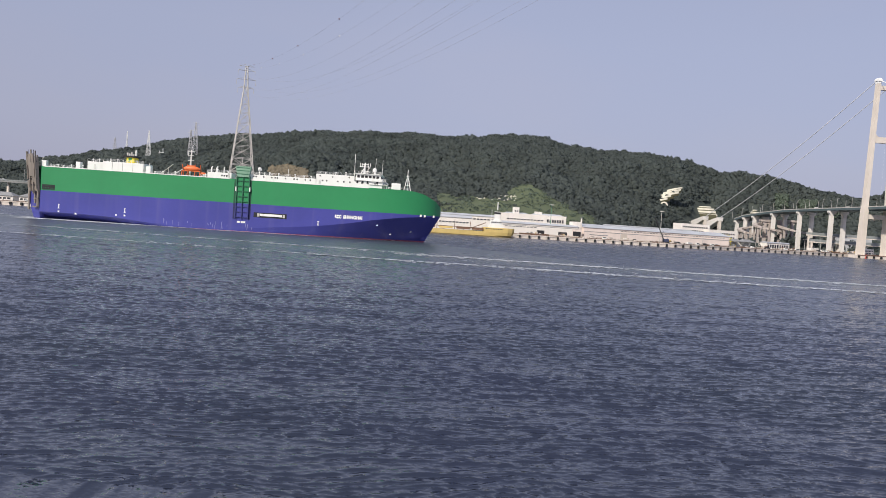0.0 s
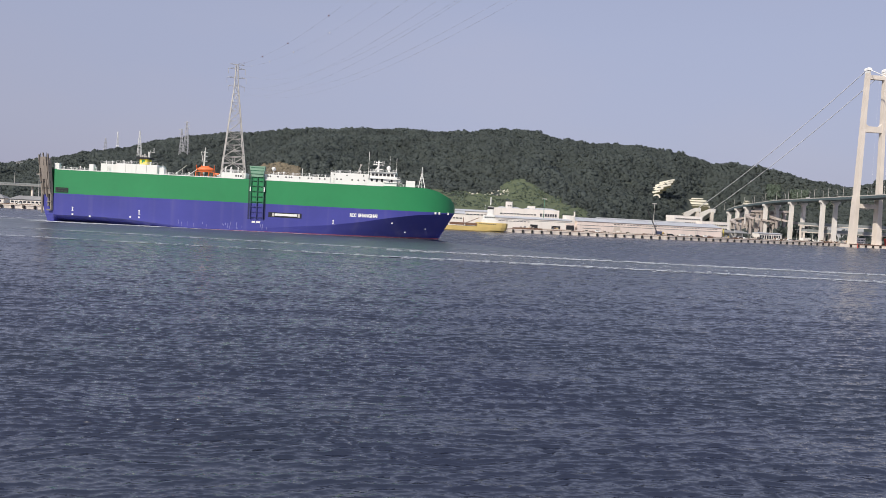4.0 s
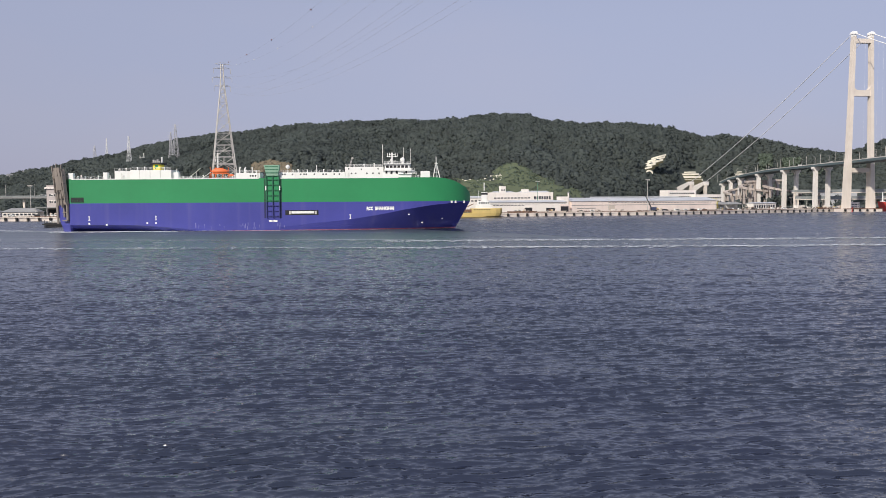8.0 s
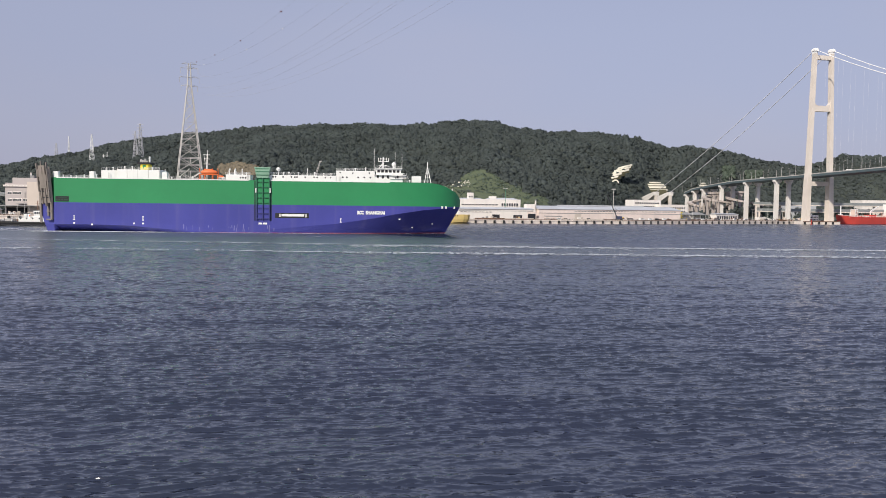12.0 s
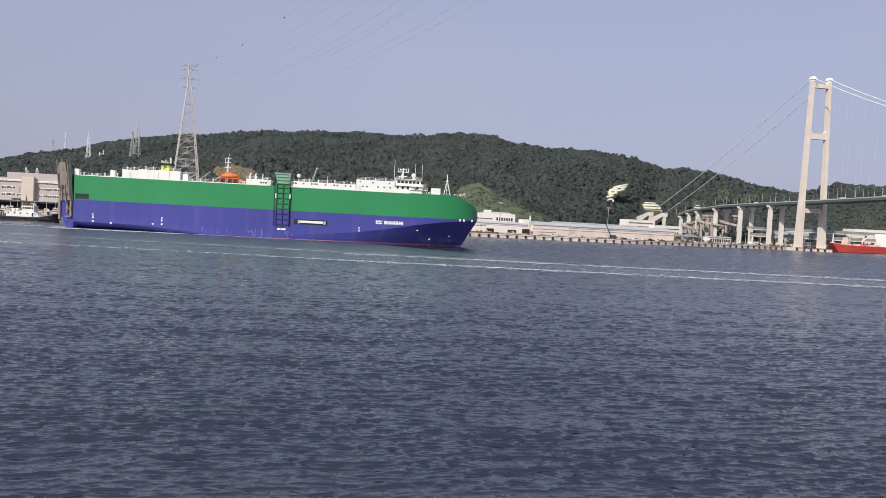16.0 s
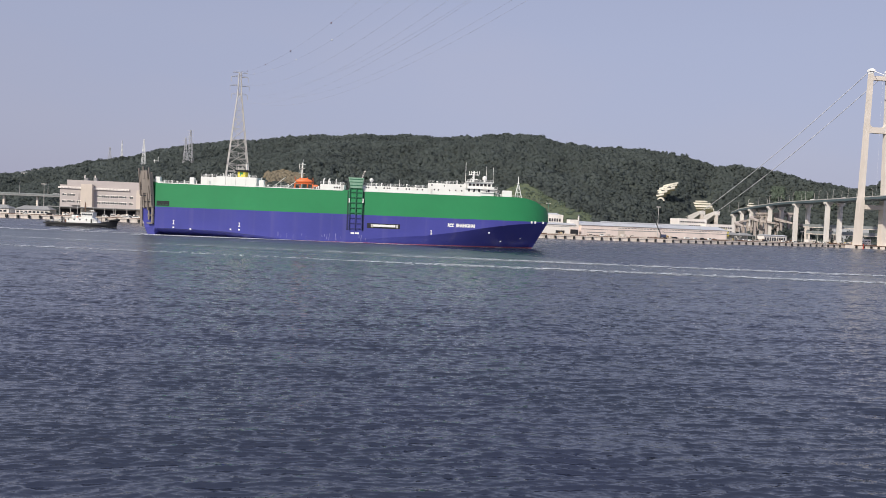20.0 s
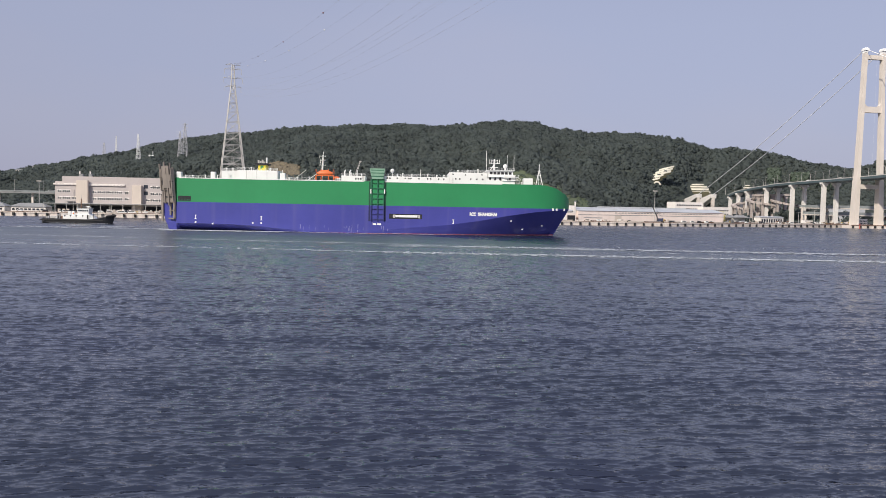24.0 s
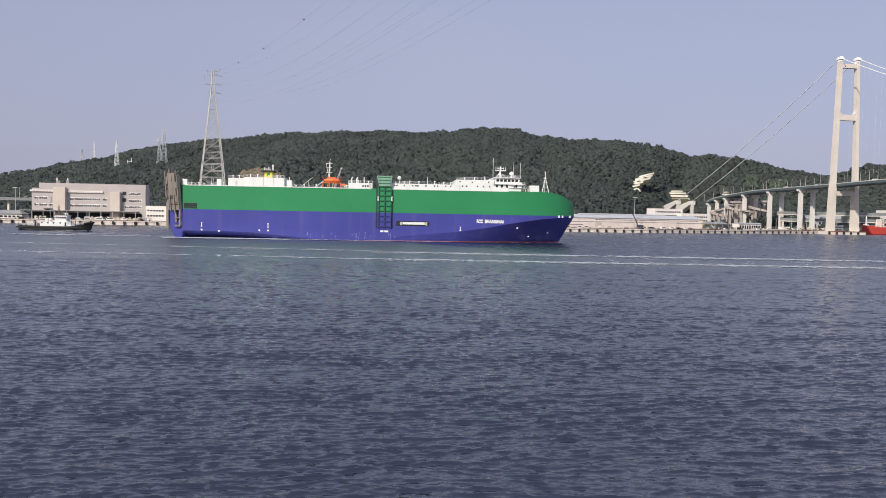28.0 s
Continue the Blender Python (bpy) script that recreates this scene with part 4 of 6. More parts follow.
def build_bridge():
    br = empty("suspension_bridge", label="pale concrete suspension bridge with a tall portal tower and viaduct", category="bridge")
    for sgn in (-1, 1):
        rings = []
        for z, d, w, l in ((0, 15.2, 6.2, 8.4), (52, 14.1, 5.3, 7.0), (60, 13.9, 4.4, 6.2), (194, 10.7, 3.6, 5.0)):
            c = on_bridge(0, sgn * d, z)
            rings.append([c - ACROSS * w / 2 - AXIS * l / 2, c + ACROSS * w / 2 - AXIS * l / 2, c + ACROSS * w / 2 + AXIS * l / 2, c - ACROSS * w / 2 + AXIS * l / 2])
        leg = part("tower_leg", solid(bmesh.new(), rings), CONCRETE, br)
        c = on_bridge(0, sgn * 10.7, 0)
        bm = bmesh.new()
        ring = lambda z, w, l: [c + ACROSS * (i * w / 2) + AXIS * (j * l / 2) + Vector((0, 0, z)) for i, j in ((-1, -1), (1, -1), (1, 1), (-1, 1))]
        solid(bm, [ring(194, 3.7, 5.2), ring(196.4, 3.8, 5.4), ring(196.5, 5.0, 7.0), ring(198.6, 4.8, 6.6), ring(199.8, 2.6, 4.4)])
        part("saddle_house", bm, CABLE, leg)
    for z, h in ((189.5, 4.6), (132.0, 6.5), (46.5, 5.0)):
        d = bent(z, (0, 194), (15.2, 10.7))
        bar(on_bridge(0, -d, z), on_bridge(0, d, z), 4.4, h, CONCRETE, "crossbeam", br)
    cap = part("pile_cap", prism(bmesh.new(), [tuple(on_bridge(s, d, 0))[:2] for s, d in ((-8, -24), (8, -24), (8, 24), (-8, 24))], -4, 3.5), QUAYC, br)
    bar(on_bridge(8.2, -24, 3.5), on_bridge(8.2, 24, 3.5), 0.5, 0.7, RUSTY, "cap_coping", cap)
    for d in range(-22, 23, 9):
        bar(on_bridge(8.6, d - 1, 1.7), on_bridge(8.6, d + 1, 1.7), 1.2, 2.4, RUBBER, "cap_fender", cap)
    # deck in straight lengths with a lighter edge rail
    ss = [-288, -276, -264, -241, -218, -190, -162, -137, -112, -78, -44, -15] + list(range(18, 721, 36))
    for s0, s1 in zip(ss, ss[1:]):
        p, q = on_bridge(s0, 0, deck_z(s0)), on_bridge(s1, 0, deck_z(s1))
        seg = bar(p, q, 24.0, 2.6, DECKP, "deck_girder", br)
        for d in (-11.8, 11.8):
            bar(p + ACROSS * d + Vector((0, 0, 1.75)), q + ACROSS * d + Vector((0, 0, 1.75)), 0.35, 0.9, STEEL, "parapet", seg)
    # main cables
    for sgn in (-1, 1):
        pts = []
        for i in range(25):
            s = i * 30
            pts.append(on_bridge(s, sgn * 11.0, 198.6 - 4 * 133 * (s / 1150) * (1 - s / 1150)))
        up = ACROSS.cross((pts[-1] - pts[0]).normalized())
        part("main_cable", solid(bmesh.new(), [[p + (ACROSS * math.cos(k * 0.7854) + up * math.sin(k * 0.7854)) * 0.39 for k in range(8)] for p in pts]), CABLE, br)
        a0, a1 = on_bridge(0, sgn * 10.7, 198.6), on_bridge(-382, sgn * 12.5, 43)
        pts = [a0.lerp(a1, i / 12) - Vector((0, 0, 6 * 4 * (i / 12) * (1 - i / 12))) for i in range(13)]
        up = ACROSS.cross((a1 - a0).normalized())
        part("side_cable", solid(bmesh.new(), [[p + (ACROSS * math.cos(k * 0.7854) + up * math.sin(k * 0.7854)) * 0.42 for k in range(8)] for p in pts]), SIDECABLE, br)
        for i in range(1, 30):
            s = i * 20
            zc = 198.6 - 4 * 133 * (s / 1150) * (1 - s / 1150)
            part("hanger", tube(bmesh.new(), on_bridge(s, sgn * 11.0, deck_z(s)), on_bridge(s, sgn * 11.0, zc), 0.035, 4), SIDECABLE, br)
        # splay wedge of the cable and the pillar under its mouth
        c = on_bridge(-382, sgn * 12.5, 0)
        anchor = part("anchorage", solid(bmesh.new(), [[c + AXIS * s + ACROSS * d + Vector((0, 0, z)) for s, z in ((4, 44.6), (4, 38.5), (-46, 20), (-46, 35))] for d in (-5, 5)]), VIADUCT, br)
        bar(on_bridge(-380, sgn * 12.5, LAND - 1), on_bridge(-380, sgn * 12.5, 40), 4.2, 4.5, CONCRETE, "pillar", anchor, up=AXIS)
        bar(on_bridge(-426, sgn * 12.5, LAND - 1), on_bridge(-426, sgn * 12.5, 28), 9.5, 10, VIADUCT, "footing", anchor, up=AXIS)
    # viaduct piers, each a column with a hammerhead
    for s in (-66, -130, -190, -238, -263, -286):
        z = deck_z(s) - 1.3
        for d in (-8.3, 8.3):
            out = 1 if d > 0 else -1
            bm = bmesh.new()
            rows = ((LAND - 1, -2.3, 2.3), (z - 6.5, -2.1, 2.1), (z - 4.6, -2.4, 2.4), (z - 2.2, -5.6, 4.6), (z - 0.05, -6.0, 4.6))
            solid(bm, [[on_bridge(s + k, d + out * e, zz) for k, e in ((-2, lo), (2, lo), (2, hi), (-2, hi))] for zz, lo, hi in rows])
            part("pier", bm, VIADUCT, br)
    # haunches of the middle crossbeam
    for sgn in (-1, 1):
        bm = bmesh.new()
        edge = [(10.8, 135.2), (10.6, 142.0), (9.8, 138.6), (8.2, 136.4), (5.8, 135.4)]
        solid(bm, [[on_bridge(k, sgn * d, z) for d, z in edge] for k in (-2.1, 2.1)])
        part("haunch", bm, CONCRETE, br)
    part("inspection_gantry", tubes([(on_bridge(-5, -9, z), on_bridge(-5, 9, z)) for z in (43.0, 44.6)] + [(on_bridge(-5, d, 43), on_bridge(-5, d, 46)) for d in range(-9, 10, 3)], 0.22), STEEL, br)
    return br


bridge = build_bridge()

# ---- power line ----


def build_pylon():
    py = empty("transmission_pylon", label="tall galvanised lattice transmission pylon with three pairs of arms", category="pylon")
    levels = (0, 14, 27, 40, 52, 63, 74, 84, 93, 101, 109, 116)
    width = lambda z: bent(z, (0, 44, 116, 135), (26, 19, 3.4, 1.6))
    corners = ((-1, -1), (1, -1), (1, 1), (-1, 1))
    at = lambda i, z: Vector((corners[i % 4][0] * width(z) / 2, corners[i % 4][1] * width(z) / 2, z))
    for i in range(4):
        part("leg", tubes([(at(i, a), at(i, b)) for a, b in zip((0, 44, 116), (44, 116, 135))], 0.42), STEEL, py)
    for a, b in zip(levels, levels[1:]):
        thin = 0.26 if a < 52 else 0.18
        for i in range(4):
            m1 = (at(i, a) + at(i + 1, a)) / 2
            m2 = (at(i, b) + at(i + 1, b)) / 2
            mid = (m1 + m2) / 2
            rows = [(at(i, a), at(i + 1, b)), (at(i + 1, a), at(i, b)), (at(i, b), at(i + 1, b))]
            if a < 64:
                rows += [(mid, m2), (mid, (at(i, a) + at(i, b)) / 2), (mid, (at(i + 1, a) + at(i + 1, b)) / 2)]
            part("bracing", tubes(rows, thin, 4), STEEL, py)
    bm = bmesh.new()
    for z in range(116, 134, 3):
        for i in range(4):
            tube(bm, at(i, z), at(i + 1, z + 3), 0.1, 4)
    part("mast_bracing", bm, STEEL, py)
    for z, w in ((134.6, 6.5), (130.8, 7.4), (122.8, 8.4), (115.2, 7.0)):
        for sgn in (-1, 1):
            rows = [((0, y, z), (sgn * w, 0, z)) for y in (-0.8, 0.8)] + [((sgn * 0.8, 0, z + 1.8), (sgn * w, 0, z))]
            arm = part("cross_arm", tubes(rows, 0.13, 4), STEEL, py)
            if z < 134:
                part("insulator", tube(bmesh.new(), (sgn * w, 0, z), (sgn * w, 0, z - 4.5), 0.16, 5), STEEL, arm)
    return py


pylon = build_pylon()
FAR_PYLON, NEAR_PYLON = Vector((-196.5, 700.0, 0)), Vector((150.0, -100.0, 0))
pylon.matrix_world = pose(*FAR_PYLON[:2], LAND, rz=20)
near_pylon = copy_thing(pylon, pose(*NEAR_PYLON[:2], LAND, rz=20))


DARKBALL = material("faded_red_ball_paint", (0.16, 0.05, 0.04), 0.6)


def build_wire(d, z, sag, balls=(), paint=WHITE):
    """A wire from pylon to pylon; d: the arm's reach."""
    arm = Vector((math.cos(radians(20)), math.sin(radians(20)), 0)) * d
    a, b = FAR_PYLON + arm + Vector((0, 0, z + LAND)), NEAR_PYLON + arm + Vector((0, 0, z + LAND))
    at = lambda s: a.lerp(b, s) - Vector((0, 0, 4 * sag * s * (1 - s)))
    bm = bmesh.new()
    for i in range(40):
        tube(bm, at(i / 40), at(i / 40 + 0.025), 0.028, 5)
    w = tagged(part("power_line", bm, WIRE), "thin sagging aluminium power line over the water", "power line", "wires of the crossing")
    for i, s in enumerate(balls):
        part("marker_ball", ball(bmesh.new(), at(s), 0.38, 2), paint, w, "aircraft warning ball")
    return w


build_wire(-6.2, 133.5, 33, (0.098, 0.195, 0.295, 0.405), DARKBALL)
build_wire(6.2, 133.5, 32, (0.048, 0.146, 0.245, 0.351))
for reach, z, sag in ((7.4, 126.3, 44), (8.4, 118.3, 44), (7.0, 110.7, 40)):
    for d in (-reach, reach):
        build_wire(d, z, sag)

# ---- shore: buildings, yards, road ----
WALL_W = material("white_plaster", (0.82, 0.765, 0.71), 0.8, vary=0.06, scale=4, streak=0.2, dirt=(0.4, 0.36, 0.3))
WALL_P = material("pinkish_plaster", (0.47, 0.42, 0.405), 0.85, vary=0.06, scale=5, streak=0.15, dirt=(0.35, 0.3, 0.27))
WALL_B = material("beige_plaster", (0.60, 0.52, 0.45), 0.85, vary=0.06, scale=4, streak=0.12)
WALL_S = material("sheet_steel_wall", (0.80, 0.68, 0.62), 0.6, vary=0.08, scale=3, streak=0.22, dirt=(0.4, 0.3, 0.22))
ROOF_B = material("blue_grey_sheet_roof", (0.47, 0.48, 0.50), 0.5, vary=0.12, scale=5)
ROOF_G = material("grey_sheet_roof", (0.25, 0.25, 0.25), 0.7, vary=0.15, scale=5)
GLASS = material("dark_window_glass", (0.03, 0.035, 0.045), 0.15, vary=0.1)
RED = material("red_ship_paint", (0.62, 0.07, 0.05), 0.5, vary=0.1, scale=3, streak=0.2)
TAN = material("yellow_ship_paint", (0.64, 0.48, 0.18), 0.6, vary=0.12, scale=3, streak=0.25, dirt=(0.35, 0.2, 0.08))
BLACK = material("black_hull_paint", (0.025, 0.025, 0.028), 0.5, vary=0.2)
ROCK = material("bare_rock", (0.15, 0.125, 0.085), 0.95, vary=0.35, scale=6, bump=0.3)
LIME = material("light_green_scrub", (0.140, 0.178, 0.132), 0.9, vary=0.3, scale=4, each=0.2, island=True, thin=0.4)
BARRIER = material("grey_green_barrier_panels", (0.24, 0.26, 0.26), 0.6, vary=0.15, scale=5, streak=0.2)
# the viaduct's shade is in this darker base colour; the streaks are stains
RAMPC = material("shaded_stained_concrete", (0.46, 0.40, 0.37), 0.9, vary=0.15, scale=4, streak=0.3)
RUST = material("rusty_steel", (0.16, 0.09, 0.06), 0.85, vary=0.3, scale=2)
BANDS = material("pale_shotcrete", (0.72, 0.68, 0.58), 0.9, vary=0.12, scale=3)


def building(name, label, x, y, rz, w, d, h, wall, rows=(), gable=0.0, roof=None, parapet=0.0, category="building"):
    """Front left corner at (x, y); rows of windows as (sill height, window height, from, to, count)."""
    b = empty(name, pose(x, y, LAND, rz=rz), label=label, category=category)
    part("wall", boxes((0, w, 0, d, 0, h), bevel=0.1), wall, b)
    if gable:
        bm = bmesh.new()
        solid(bm, [[(xx, -0.6, h + 0.004), (xx, d + 0.6, h + 0.004), (xx, d + 0.6, h + 0.35), (xx, d / 2, h + gable), (xx, -0.6, h + 0.35)] for xx in (-0.5, w + 0.5)])
        part("roof", bm, roof or ROOF_B, b)
    else:
        part("roof", boxes((0.4, w - 0.4, 0.4, d - 0.4, h + 0.004, h + 0.25)), roof or ROOF_G, b)
        p = parapet or 0.5
        part("parapet", boxes((0, w, 0, 0.35, h + 0.004, h + p), (0, w, d - 0.35, d, h + 0.004, h + p), (0, 0.35, 0.35, d - 0.35, h + 0.004, h + p), (w - 0.35, w, 0.35, d - 0.35, h + 0.004, h + p)), wall, b)
    shared = {}
    for z, wh, x0, x1, n in rows:
        pitch = (x1 - x0) / n
        ww = pitch * 0.68
        key = (round(ww, 2), wh)
        if key not in shared:
            pair = []
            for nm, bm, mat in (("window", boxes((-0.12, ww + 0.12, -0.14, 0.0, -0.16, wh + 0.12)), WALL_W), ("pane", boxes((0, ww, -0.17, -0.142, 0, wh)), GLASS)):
                me = bpy.data.meshes.new(nm)
                bm.to_mesh(me)
                bm.free()
                me.materials.append(mat)
                pair.append(me)
            shared[key] = pair
        for i in range(n):
            f = new("window", shared[key][0])
            f.parent = b
            f.location = (x0 + i * pitch, 0, z)
            g = new("pane", shared[key][1])
            g.parent = f
    return b


def street_lamp(h=11.5):
    lamp = empty("street_lamp", label="slim grey street lamp with one arm", category="street lamp", group="lamps along the bridge")
    bm = bmesh.new()
    tube(bm, (0, 0, 0), (0, 0, h), 0.24, 6, 0.14)
    part("post", bm, STEEL, lamp)
    part("arm", tube(bmesh.new(), (0, 0, h - 0.1), (1.8, 0, h + 0.3), 0.08, 5), STEEL, lamp)
    part("lantern", boxes((1.5, 2.5, -0.2, 0.2, h + 0.2, h + 0.42)), STEEL, lamp)
    return lamp


lamp = street_lamp()
first = True
for i in range(-11, 20):
    for d, turn in ((-10.6, 8.6), (10.6, 188.6)):
        s = i * 27.0 + (13 if d > 0 else 0)
        if abs(s) < 8:
            continue
        p = on_bridge(s, d, deck_z(s) + 1.3)
        if first:
            lamp.matrix_world = pose(*p, rz=turn)
            first = False
        else:
            copy_thing(lamp, pose(*p, rz=turn))

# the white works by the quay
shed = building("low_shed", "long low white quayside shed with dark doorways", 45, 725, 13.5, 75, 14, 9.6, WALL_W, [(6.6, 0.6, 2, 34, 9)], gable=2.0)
# doorways are dark panels on the wall, coloured as the unlit inside
part("doorway", boxes((33.5, 41, -0.08, 0.05, 0, 4.6)), DARK, shed)
part("doorway", boxes((55, 64, -0.08, 0.05, 0, 4.2)), DARK, shed)
part("half_shutter", boxes((57.5, 62, -0.2, -0.1, 0, 2.8)), WALL_B, shed)
part("eaves_band", boxes((0, 75, -0.1, 0.0, 7.9, 8.3)), ROOF_G, shed)
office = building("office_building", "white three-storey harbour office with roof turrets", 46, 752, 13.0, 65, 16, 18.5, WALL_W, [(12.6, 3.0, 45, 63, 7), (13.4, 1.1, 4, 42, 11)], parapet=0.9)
part("turret", boxes((11.5, 17, 3, 8, 18.5, 25.6), bevel=0.15), WALL_W, office)
part("turret_window", boxes((12.4, 13.6, 2.9, 3.1, 21, 22.4), (14.6, 15.8, 2.9, 3.1, 21, 22.4)), GLASS, office)
part("turret", boxes((34.5, 41, 4, 9, 18.5, 22.5), bevel=0.15), WALL_W, office)
part("hip_roof", solid(bmesh.new(), [[(2, 1, 18.8), (28, 1, 18.8), (28, 15, 18.8), (2, 15, 18.8)], [(6, 7, 20.6), (24, 7, 20.6), (24, 9, 20.6), (6, 9, 20.6)]]), ROOF_B, office)
part("hip_roof", solid(bmesh.new(), [[(30, 0.6, 18.8), (64.6, 0.6, 18.8), (64.6, 15.4, 18.8), (30, 15.4, 18.8)], [(35, 7, 21.0), (60, 7, 21.0), (60, 9, 21.0), (35, 9, 21.0)]]), ROOF_B, office)
for i in range(9):
    part("window", boxes((46 + i * 2.0, 47.1 + i * 2.0, -0.1, 0.05, 7.4, 9.6)), GLASS, office)
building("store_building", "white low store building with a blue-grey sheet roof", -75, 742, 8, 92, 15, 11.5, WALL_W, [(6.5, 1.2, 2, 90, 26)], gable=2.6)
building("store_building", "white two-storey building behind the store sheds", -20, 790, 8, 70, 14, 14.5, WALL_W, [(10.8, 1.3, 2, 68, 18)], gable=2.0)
building("pump_house", "small white pump house beside a stack", 113, 748, 14, 8.5, 8, 14.5, WALL_W, [(9, 1.4, 1, 7.5, 3)])
stack = empty("chimney_stack", pose(122, 752, LAND), label="slender white chimney stack", category="chimney")
part("shaft", tube(bmesh.new(), (0, 0, 0), (0, 0, 19.2), 0.9, 12, 0.75), WALL_W, stack)
part("rim", tube(bmesh.new(), (0, 0, 18.6), (0, 0, 19.5), 1.0, 12), ROOF_G, stack)
gate = building("gate_house", "open dark-fronted gate shed", 112, 741, 14, 10, 7, 7.2, WALL_S)
# flat panel whose colour gives the shed's unlit inside
part("gate_opening", boxes((1.0, 9.0, -0.06, 0.05, 0.5, 5.6)), DARK, gate)
for x, y, h, mat, lab in ((91, 742, 29.5, material("green_mast_paint", (0.1, 0.25, 0.17), 0.6), "green floodlight mast"), (203, 768, 31.0, STEEL, "grey floodlight mast with a lamp head"), (-372, 700, 27.6, STEEL, "grey floodlight mast with a lamp head")):
    m = empty("floodlight_mast", pose(x, y, LAND), label=lab + " on the quay", category="light mast")
    part("mast", tube(bmesh.new(), (0, 0, 0), (0, 0, h), 0.35, 8, 0.2), mat, m)
    head = part("lamp_head", boxes((-2.2, 2.2, -0.3, 0.3, h - 0.5, h + 0.3)), mat, m)
    for i in range(4):
        part("floodlight", boxes((-2.1 + i * 1.15, -1.3 + i * 1.15, -0.7, -0.3, h - 0.4, h + 0.5)), STEEL, head)

wh = building("warehouse", "long pale sheet-steel warehouse with a blue-grey gable roof", 124.5, 748, 17.5, 165, 34, 10.2, WALL_S, [(8.4, 0.5, 40, 160, 34)], gable=3.6)
part("wall_band", boxes((0, 165, -0.12, 0.0, 6.2, 6.7)), ROOF_G, wh, "rusty horizontal band")
part("wall_band", boxes((6, 26, -0.12, 0.0, 3.2, 3.9)), ROOF_G, wh)
part("roof_vent", boxes((30, 130, 15.5, 18.5, 13.7, 14.8)), ROOF_B, wh)
part("warehouse_door", boxes((40, 47, -0.1, 0.0, 0, 6)), WALL_B, wh)
building("annexe", "flat annexe behind the warehouse", 190, 812, 17, 50, 12, 14.5, WALL_W, [(11.5, 1.3, 2, 48, 14)])
building("hostel_building", "white flat-roofed building with rows of small windows", 246, 846, 18, 36, 16, 21.0, WALL_W, [(17.6, 1.5, 2, 34, 11), (13.6, 1.5, 2, 34, 11)], parapet=0.9)
building("hostel_building", "white flat-roofed wing with rows of small windows", 276, 846, 18, 36, 14, 16.5, WALL_W, [(12.6, 1.5, 2, 34, 11), (8.6, 1.5, 2, 34, 11), (4.6, 1.5, 2, 34, 11)])
plant = building("process_plant", "cream process building wrapped in pipe racks", 251, 800, 18, 38, 12, 12.0, material("cream_cladding", (0.66, 0.6, 0.42), 0.7, vary=0.1), [(8.0, 1.4, 2, 36, 9)])
bm = bmesh.new()
for i in range(8):
    tube(bm, (2 + i * 5, -3, 0), (2 + i * 5, -3, 9), 0.2, 5)
for z in (3, 5.5, 8.6):
    for y in (-3, -2.2):
        tube(bm, (1, y, z), (38, y, z), 0.22, 6)
for i in range(7):
    tube(bm, (2 + i * 5, -3, 3), (7 + i * 5, -3, 8.6), 0.14, 5)
part("pipe_rack", bm, YELLOW, plant, "yellowish pipe rack")
for x, y in ((289, 812), (306, 822)):
    c = empty("canopy_roof", pose(x, y, LAND, rz=24), label="open car shelter with a low grey roof", category="shelter")
    part("roof", solid(bmesh.new(), [[(0, 0, 5.8), (17, 0, 5.8), (17, 14, 5.8), (0, 14, 5.8)], [(0, 0, 6.4), (17, 0, 6.4), (17, 14, 6.4), (0, 14, 6.4)], [(5, 6, 8.8), (12, 6, 8.8), (12, 8, 8.8), (5, 8, 8.8)]]), ROOF_G, c)
    for px in (0.5, 8.5, 16.5):
        for py in (0.5, 13.5):
            part("post", tube(bmesh.new(), (px, py, 0), (px, py, 5.8), 0.2, 6), STEEL, c)
    part("back_wall", boxes((0, 17, 8, 8.3, 0, 5.6)), WALL_W, c)
arch = building("quay_shed", "low white shed with a row of tall dark openings", 336, 838, 29, 37, 9, 6.8, WALL_W, [(0.8, 4.2, 1.5, 35.5, 9)], gable=1.2)
building("site_office", "white prefabricated site offices under the bridge", 474, 902, 28, 18, 6, 6.5, WALL_W, [(3.9, 1.2, 1, 17, 6), (1.0, 1.2, 1, 17, 6)])
building("site_office", "white prefabricated site hut beside the piers", 405, 884, 30, 14, 5, 3.6, WALL_W, [(1.2, 1.2, 1, 13, 5)])
building("long_hall", "white flat-roofed hall behind the elevated road", 621, 1040, 6, 60, 26, 27.5, WALL_W, [(21, 1.6, 3, 57, 14)])
building("long_hall", "pale flat hall behind the elevated road", 520, 1060, 6, 50, 20, 21.0, ROOF_B)

# dockside crane
cr = empty("dockside_crane", pose(203, 749, LAND), label="dark lattice crawler crane with a raised jib", category="crane")
part("crane_body", boxes((-1.5, 3.5, -1.8, 1.8, 1.4, 4.2), bevel=0.2), material("dark_blue_machine_paint", (0.04, 0.05, 0.10), 0.5), cr)
part("cab", boxes((-2.4, -1.0, -1.6, 0.2, 1.6, 4.0), bevel=0.15), GLASS, cr)
for y in (-2.0, 1.2):
    part("track", boxes((-3, 4.2, y, y + 0.8, 0, 1.3), bevel=0.3), RUBBER, cr)
bm = bmesh.new()
for y in (-0.5, 0.5):
    for dz in (0, 0.9):
        tube(bm, (-1, y, 2.5 + dz), (-11.5, y * 0.4, 24 + dz), 0.12, 4)
for i in range(12):
    k, k2 = i / 12, (i + 1) / 12
    tube(bm, (-1 - 10.5 * k, -0.5, 2.5 + 21.5 * k), (-1 - 10.5 * k2, 0.5 * (1 - 0.6 * k2), 3.4 + 21.5 * k2), 0.08, 4)
part("jib", bm, BLACK, cr)
